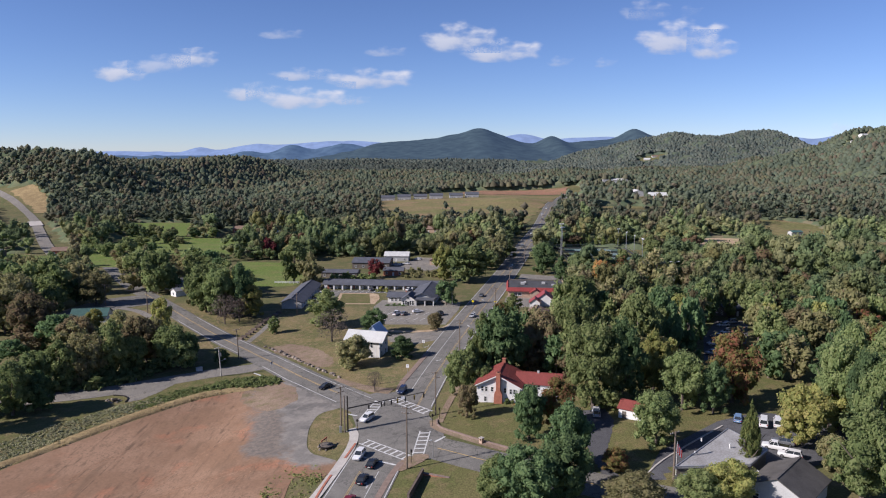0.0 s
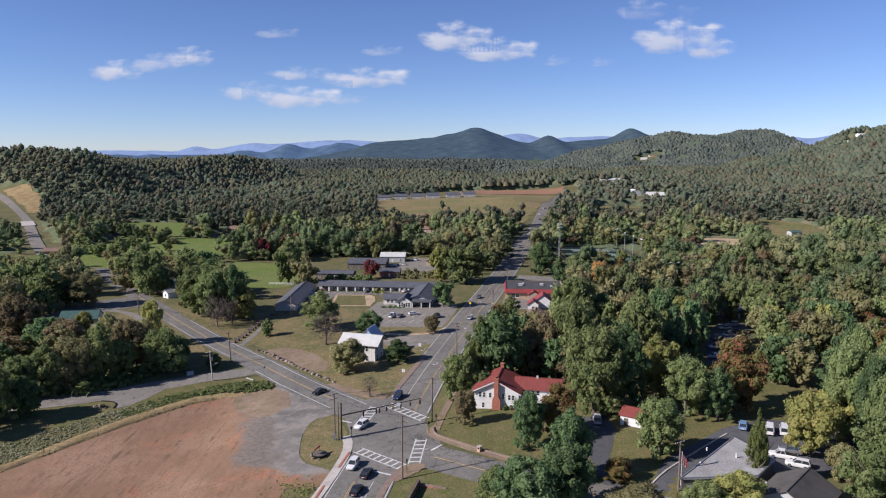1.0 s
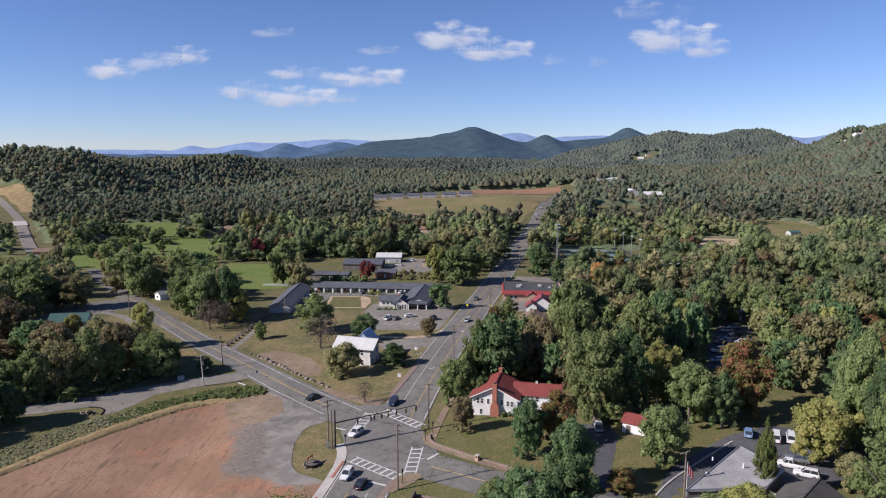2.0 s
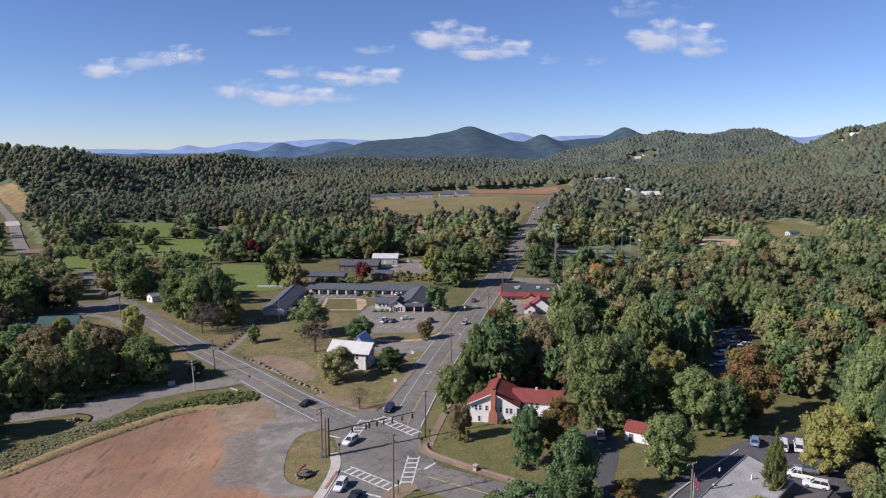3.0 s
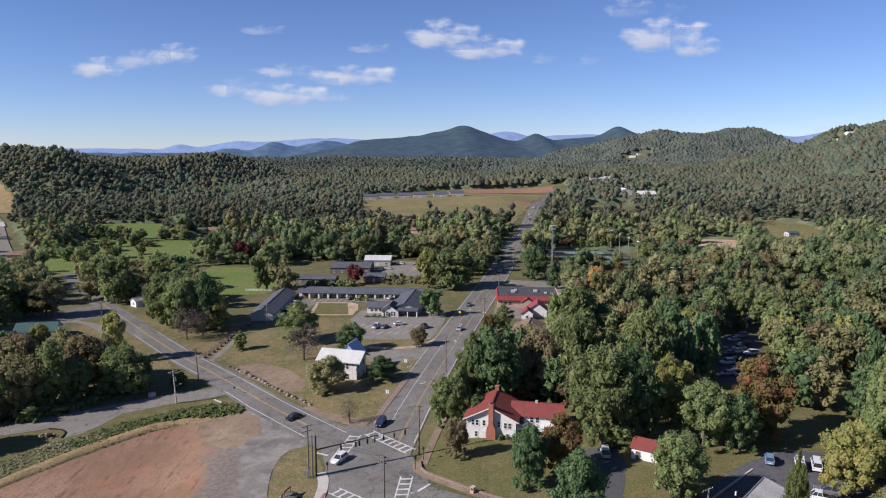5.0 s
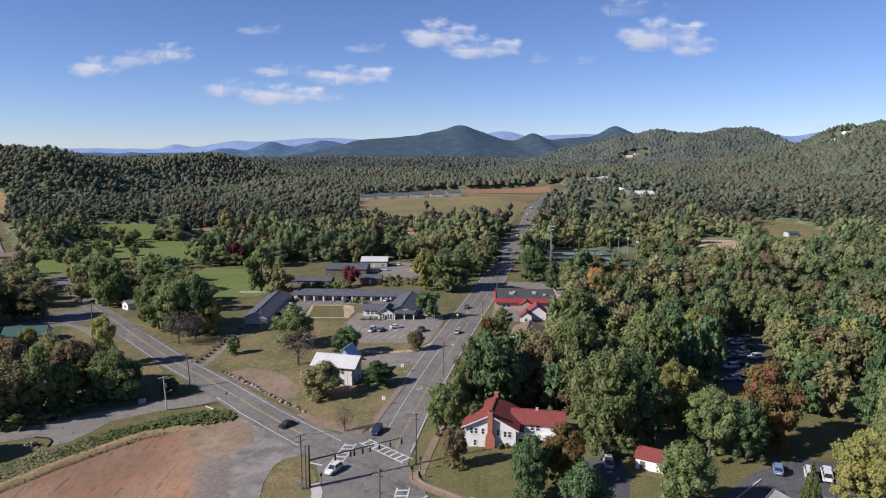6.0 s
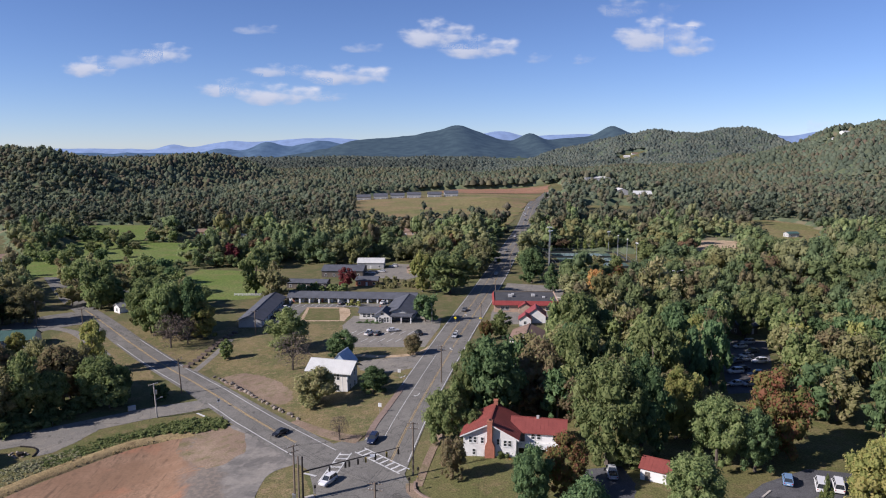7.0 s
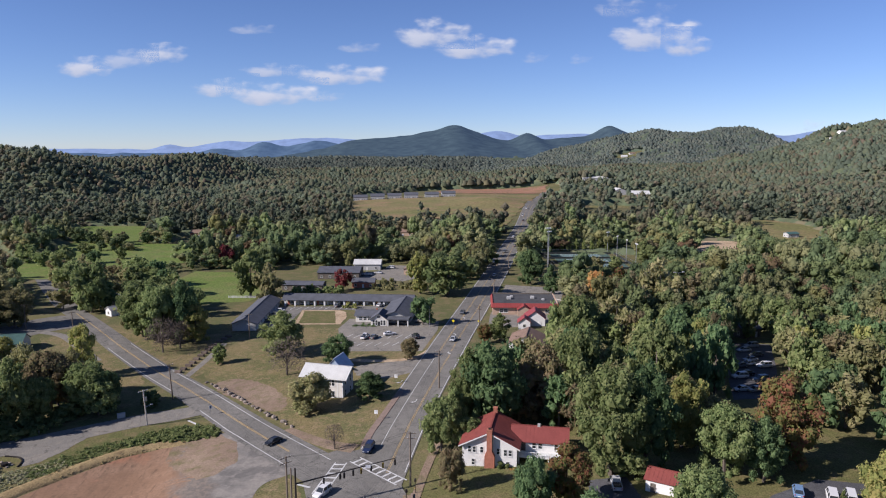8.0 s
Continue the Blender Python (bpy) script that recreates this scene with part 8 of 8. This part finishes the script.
for bx, by, bh, br, bk in ((-196, 556, 9.0, 5.5, "deep"), (-189, 564, 11.0, 6.0, "olive"), (-182, 557, 9.0, 5.0, "green"), (-191, 574, 12.0, 6.0, "deep"), (-201, 566, 10.0, 5.5, "olive")):
    tree(bx, by, bh, br, bk, near=False)
for bx, by, bk in ((24, 505, "brown"), (36, 522, "red"), (28, 545, "brown"), (46, 562, "brown"), (40, 580, "olive"), (12, 528, "red")):
    tree(bx, by, 13.0, 5.6, bk, near=False)
for k in range(10):
    tree(77.0 + 4.9 * k, 489.0, 8.5 + 0.5 * (k % 3), 2.4, "conifer", near=False)
tree(55.6, 385.0, 18.5, 7.3, "deep", low=0.02)


def grove(poly, step, seed, tall=14.0, wide=0.62, single=True, label="mixed autumn trees round the town"):
    """Trees of mixed kinds over an area: single trees, or joined where they are past counting."""
    p = np.array(poly)
    rng = np.random.default_rng(seed)
    X, Y = np.meshgrid(np.arange(p[:, 0].min(), p[:, 0].max(), step), np.arange(p[:, 1].min(), p[:, 1].max(), step))
    X, Y = X.ravel() + rng.uniform(-0.42, 0.42, X.size) * step, Y.ravel() + rng.uniform(-0.42, 0.42, Y.size) * step
    ok = inside(poly, X, Y)
    X, Y = X[ok], Y[ok]
    sp = species(X, Y, rng, 30.0)
    H = np.clip(rng.normal(tall, 2.6, len(X)), 6, 21)
    W = step * wide * rng.uniform(0.75, 1.2, len(X))
    if single:
        for x, y, k, h, w in zip(X, Y, sp, H, W):
            tree(float(x), float(y), float(h), float(w), SPECIES[k][0], near=False)
        return
    for k, (name, _) in enumerate(SPECIES):
        s = sp == k
        if s.any():
            blob_mesh("woods", np.c_[X[s], Y[s], land(X[s], Y[s])], W[s], H[s], K0, CROWN[name], seed + k, label, "trees")


grove([(-104, 246), (-114, 232), (-136, 228), (-150, 236), (-165, 262), (-162, 276), (-140, 266), (-118, 250)], 10.5, 5, 10.5)
grove([(-176, 258), (-160, 286), (-185, 300), (-200, 300), (-188, 264)], 10.5, 15, 10, single=False)
grove([(-196, 318), (-215, 345), (-232, 395), (-300, 420), (-330, 330), (-250, 300)], 9.5, 6, 13, single=False)
grove([(42, 184), (66, 186), (70, 204), (64, 226), (58, 248), (24, 222), (22, 206)], 8.2, 27, 14)
grove([(24, 222), (60, 250), (72, 225), (84, 262), (112, 272), (116, 250), (150, 262), (150, 285), (62, 285), (54, 262), (34, 244)], 9.0, 7, 14)
grove([(98, 205), (128, 196), (150, 178), (185, 192), (205, 260), (150, 262), (116, 250)], 9.3, 17, 14)
grove([(60, 285), (150, 285), (150, 262), (205, 260), (185, 192), (230, 210), (290, 330), (62, 330)], 9.3, 18, 14, single=False)
grove([(84, 186), (112, 176), (112, 200), (96, 206), (82, 204)], 9.0, 28, 14)
grove([(62, 207), (74, 206), (83, 228), (90, 252), (70, 250), (60, 228)], 8.6, 29, 18)
grove([(-214, 520), (-196, 512), (-190, 530), (-212, 540)], 8.0, 30, 9, single=False, label="small trees on the hay meadow")
grove([(-262, 566), (-205, 540), (-203, 556), (-258, 582)], 9.0, 31, 10, single=False, label="hedgerow trees across the hay meadow")
grove([(112, 166), (150, 168), (150, 150), (118, 136), (106, 142)], 9.0, 8, 15)
grove([(-142, 345), (-110, 335), (-88, 330), (-106, 350), (-128, 396), (-152, 410), (-166, 384)], 9.5, 9, 11)
grove([(-167, 344), (-172, 332), (-200, 345), (-230, 395), (-225, 430), (-204, 402), (-186, 375)], 9.0, 33, 12, single=False)
grove([(-5, 395), (18, 380), (30, 396), (46, 452), (18, 462), (4, 440)], 9.5, 10, 14, single=False)

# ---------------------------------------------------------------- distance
# Haze over the far ranges is painted: bluish base plus a blue glow.
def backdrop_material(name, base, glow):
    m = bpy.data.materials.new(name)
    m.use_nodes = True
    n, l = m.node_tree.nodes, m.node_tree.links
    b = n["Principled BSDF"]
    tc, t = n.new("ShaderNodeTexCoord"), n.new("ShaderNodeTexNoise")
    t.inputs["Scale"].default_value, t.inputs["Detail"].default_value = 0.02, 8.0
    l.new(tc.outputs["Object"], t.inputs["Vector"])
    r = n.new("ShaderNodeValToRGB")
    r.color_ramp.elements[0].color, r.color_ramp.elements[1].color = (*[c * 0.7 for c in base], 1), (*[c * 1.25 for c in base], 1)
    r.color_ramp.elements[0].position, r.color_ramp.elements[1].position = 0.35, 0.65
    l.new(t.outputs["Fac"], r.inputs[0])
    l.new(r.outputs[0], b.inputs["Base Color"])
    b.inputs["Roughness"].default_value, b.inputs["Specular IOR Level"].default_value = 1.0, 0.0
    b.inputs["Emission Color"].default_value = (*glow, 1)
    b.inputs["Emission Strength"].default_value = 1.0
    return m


def ridge(name, y, x0, x1, base, lumps, depth, mat, label, seed, rough):
    """A far range: a long slope whose crest sums lumps fitted to the skyline in the camera's view."""
    nx_, ny_ = 260, 14
    X = np.linspace(x0, x1, nx_)
    crest = np.full(nx_, float(base))
    for cx, w, h in lumps:
        crest += h * np.exp(-(((X - cx) / w) ** 2))
    V = []
    for j in range(ny_):
        s = j / (ny_ - 1)
        for i in range(nx_):
            k = noise.fractal(Vector((X[i] / 130 + seed, s * 3, seed)), 1.0, 2.0, 5) * rough
            V.append((X[i], y - depth * (1 - s), -30 + (crest[i] + 30 + k) * (s ** 0.75) + k * 0.6 * math.sin(s * 9 + X[i] / 90)))
    F = [(j * nx_ + i, j * nx_ + i + 1, (j + 1) * nx_ + i + 1, (j + 1) * nx_ + i) for j in range(ny_ - 1) for i in range(nx_ - 1)]
    ob = mesh_object(name, V, F, mat, smooth=True)
    return tagged(ob, label, "mountain", kind="structure")


ridge("backdrop_range", 4780, -4200, 4600, 45, [(-2200, 457, 11), (-1627, 84, 32), (-1258, 229, 52), (-1070, 152, 7), (-844, 229, 60), (-542, 229, 56), (-166, 305, 49), (249, 305, 61), (512, 171, 82), (814, 229, 75), (1115, 229, 79), (1567, 343, 69), (1944, 343, 54), (2320, 152, 70), (2622, 229, 82), (2953, 305, 108)], 250, backdrop_material("haze_blue_far_range", (0.07, 0.1, 0.16), (0.12, 0.16, 0.25)), "hazy blue mountain range on the horizon", 3.0, 4)
ridge("backdrop_range", 4450, -3600, 3200, 30, [(-1206, 106, 27), (-943, 106, 65), (-663, 160, 59), (-505, 142, 24), (-189, 319, 33), (407, 426, 12)], 300, backdrop_material("haze_blue_near_range", (0.05, 0.075, 0.095), (0.022, 0.042, 0.085)), "wooded ridge tinted dark blue with haze", 8.0, 5)
ridge("backdrop_range", 4200, -3000, 2600, 0, [(-609, 201, 35), (-410, 134, 62), (-212, 167, 97), (20, 167, 99), (212, 94, 42), (245, 201, 111), (467, 201, 77), (632, 80, 73), (814, 167, 101), (1013, 134, 77), (1119, 80, 51), (1211, 167, 85), (1443, 301, 78), (1873, 402, 40), (2370, 502, 50)], 900, backdrop_material("haze_tinted_mountain", (0.034, 0.05, 0.048), (0.018, 0.03, 0.054)), "dark wooded mountains with rounded summits", 5.0, 6)


# ---------------------------------------------------------------- clouds
def cloud_material(seed, dense):
    m = bpy.data.materials.new("cloud_glow_sheet")
    m.use_nodes = True
    n, l = m.node_tree.nodes, m.node_tree.links
    n.remove(n["Principled BSDF"])
    tc = n.new("ShaderNodeTexCoord")
    mp = n.new("ShaderNodeMapping")
    mp.inputs["Location"].default_value = (seed * 3.1, seed * 1.7, seed)
    mp.inputs["Scale"].default_value = (0.7, 1.0, 1.5)
    big = n.new("ShaderNodeTexNoise")
    big.inputs["Scale"].default_value, big.inputs["Detail"].default_value, big.inputs["Roughness"].default_value = 0.0085, 6.0, 0.47
    l.new(tc.outputs["Object"], mp.inputs["Vector"])
    l.new(mp.outputs[0], big.inputs["Vector"])
    # falls off towards the rim of the sheet
    gen = n.new("ShaderNodeSeparateXYZ")
    l.new(tc.outputs["Generated"], gen.inputs[0])

    def math_node(op, a, b=None):
        q = n.new("ShaderNodeMath")
        q.operation = op
        for i, v in enumerate((a, b)):
            if v is None:
                continue
            if isinstance(v, (int, float)):
                q.inputs[i].default_value = v
            else:
                l.new(v, q.inputs[i])
        return q.outputs[0]

    u = math_node("MULTIPLY", math_node("SUBTRACT", gen.outputs["X"], 0.5), 2.0)
    v = math_node("MULTIPLY", math_node("SUBTRACT", gen.outputs["Z"], 0.42), 2.0)
    rim = math_node("SUBTRACT", 1.0, math_node("ADD", math_node("MULTIPLY", u, u), math_node("MULTIPLY", v, v)))
    val = math_node("ADD", math_node("MULTIPLY", rim, 0.42), math_node("MULTIPLY", math_node("SUBTRACT", big.outputs["Fac"], 0.5), 1.35))
    r = n.new("ShaderNodeMapRange")
    r.interpolation_type = "SMOOTHSTEP"
    r.inputs["From Min"].default_value, r.inputs["From Max"].default_value = 0.12, 0.56
    r.inputs["To Max"].default_value = dense
    l.new(val, r.inputs["Value"])
    # sunlit top and shaded grey underside are painted by this height ramp
    tone = n.new("ShaderNodeValToRGB")
    tone.color_ramp.elements[0].color, tone.color_ramp.elements[1].color = (0.31, 0.345, 0.40, 1), (0.50, 0.505, 0.50, 1)
    tone.color_ramp.elements[0].position, tone.color_ramp.elements[1].position = 0.15, 0.6
    l.new(math_node("ADD", math_node("MULTIPLY", gen.outputs["Z"], 0.7), math_node("MULTIPLY", big.outputs["Fac"], 0.25)), tone.inputs[0])
    # the sheet emits its own brightness
    em, tr, mix = n.new("ShaderNodeEmission"), n.new("ShaderNodeBsdfTransparent"), n.new("ShaderNodeMixShader")
    em.inputs["Strength"].default_value = 1.0
    l.new(tone.outputs[0], em.inputs["Color"])
    edge = n.new("ShaderNodeMath")
    edge.operation, edge.use_clamp = "MULTIPLY", True
    edge.inputs[1].default_value = 3.0
    l.new(rim, edge.inputs[0])
    l.new(math_node("MULTIPLY", r.outputs[0], edge.outputs[0]), mix.inputs[0])
    l.new(tr.outputs[0], mix.inputs[1])
    l.new(em.outputs[0], mix.inputs[2])
    l.new(mix.outputs[0], n["Material Output"].inputs["Surface"])
    return m


def cloud(az, el, wide, high, seed, dense=0.95):
    """A flat glowing sheet for a small far cumulus, at a bearing and a height above the horizon, in degrees."""
    D = 4700.0
    x, y, z = D * math.tan(radians(az)), D, EYE + D * math.tan(radians(el)) / math.cos(radians(az))
    w, h = D * math.radians(wide) / 2, D * math.radians(high) / 2
    ob = mesh_object("backdrop_cloud", [(-w, 0, -h), (w, 0, -h), (w, 0, h), (-w, 0, h)], [(0, 1, 2, 3)], cloud_material(seed, dense))
    ob.matrix_basis = pose(x, y, z)
    ob.visible_shadow = False
    return tagged(ob, "small white fair-weather cloud over the hills", "cloud", kind="structure")


cloud(-23.93, 5.72, 5.22, 2.09, 1, 0.90)
cloud(-21.31, 6.34, 5.06, 1.85, 2, 0.55)
cloud(-19.05, 6.88, 5.21, 2.00, 3, 0.90)
cloud(-14.68, 4.53, 5.62, 1.85, 4, 0.80)
cloud(-11.11, 4.13, 8.8, 2.2, 5, 0.90)
cloud(-7.08, 3.97, 3.63, 1.11, 6, 0.70)
cloud(-10.95, 5.87, 5.9, 1.35, 7, 0.75)
cloud(-5.91, 5.66, 9.2, 2.0, 8, 0.90)
cloud(-12.34, 8.78, 4.54, 1.04, 9, 0.55)
cloud(-4.35, 7.65, 4.23, 1.04, 10, 0.60)
cloud(1.22, 8.87, 6.6, 2.9, 11, 0.90)
cloud(4.59, 7.81, 7.4, 2.3, 12, 0.90)
cloud(9.16, 6.85, 2.91, 1.11, 13, 0.60)
cloud(12.59, 6.67, 2.77, 1.04, 14, 0.60)
cloud(15.45, 10.43, 4.48, 2.07, 15, 0.55)
cloud(18.02, 8.56, 8.35, 3.46, 16, 0.85)
cloud(20.37, 7.58, 4.37, 2.35, 17, 0.90)
cloud(18.67, 10.09, 2.68, 1.31, 18, 0.40)
cloud(29.06, 1.57, 2.93, 1.31, 19, 0.60)
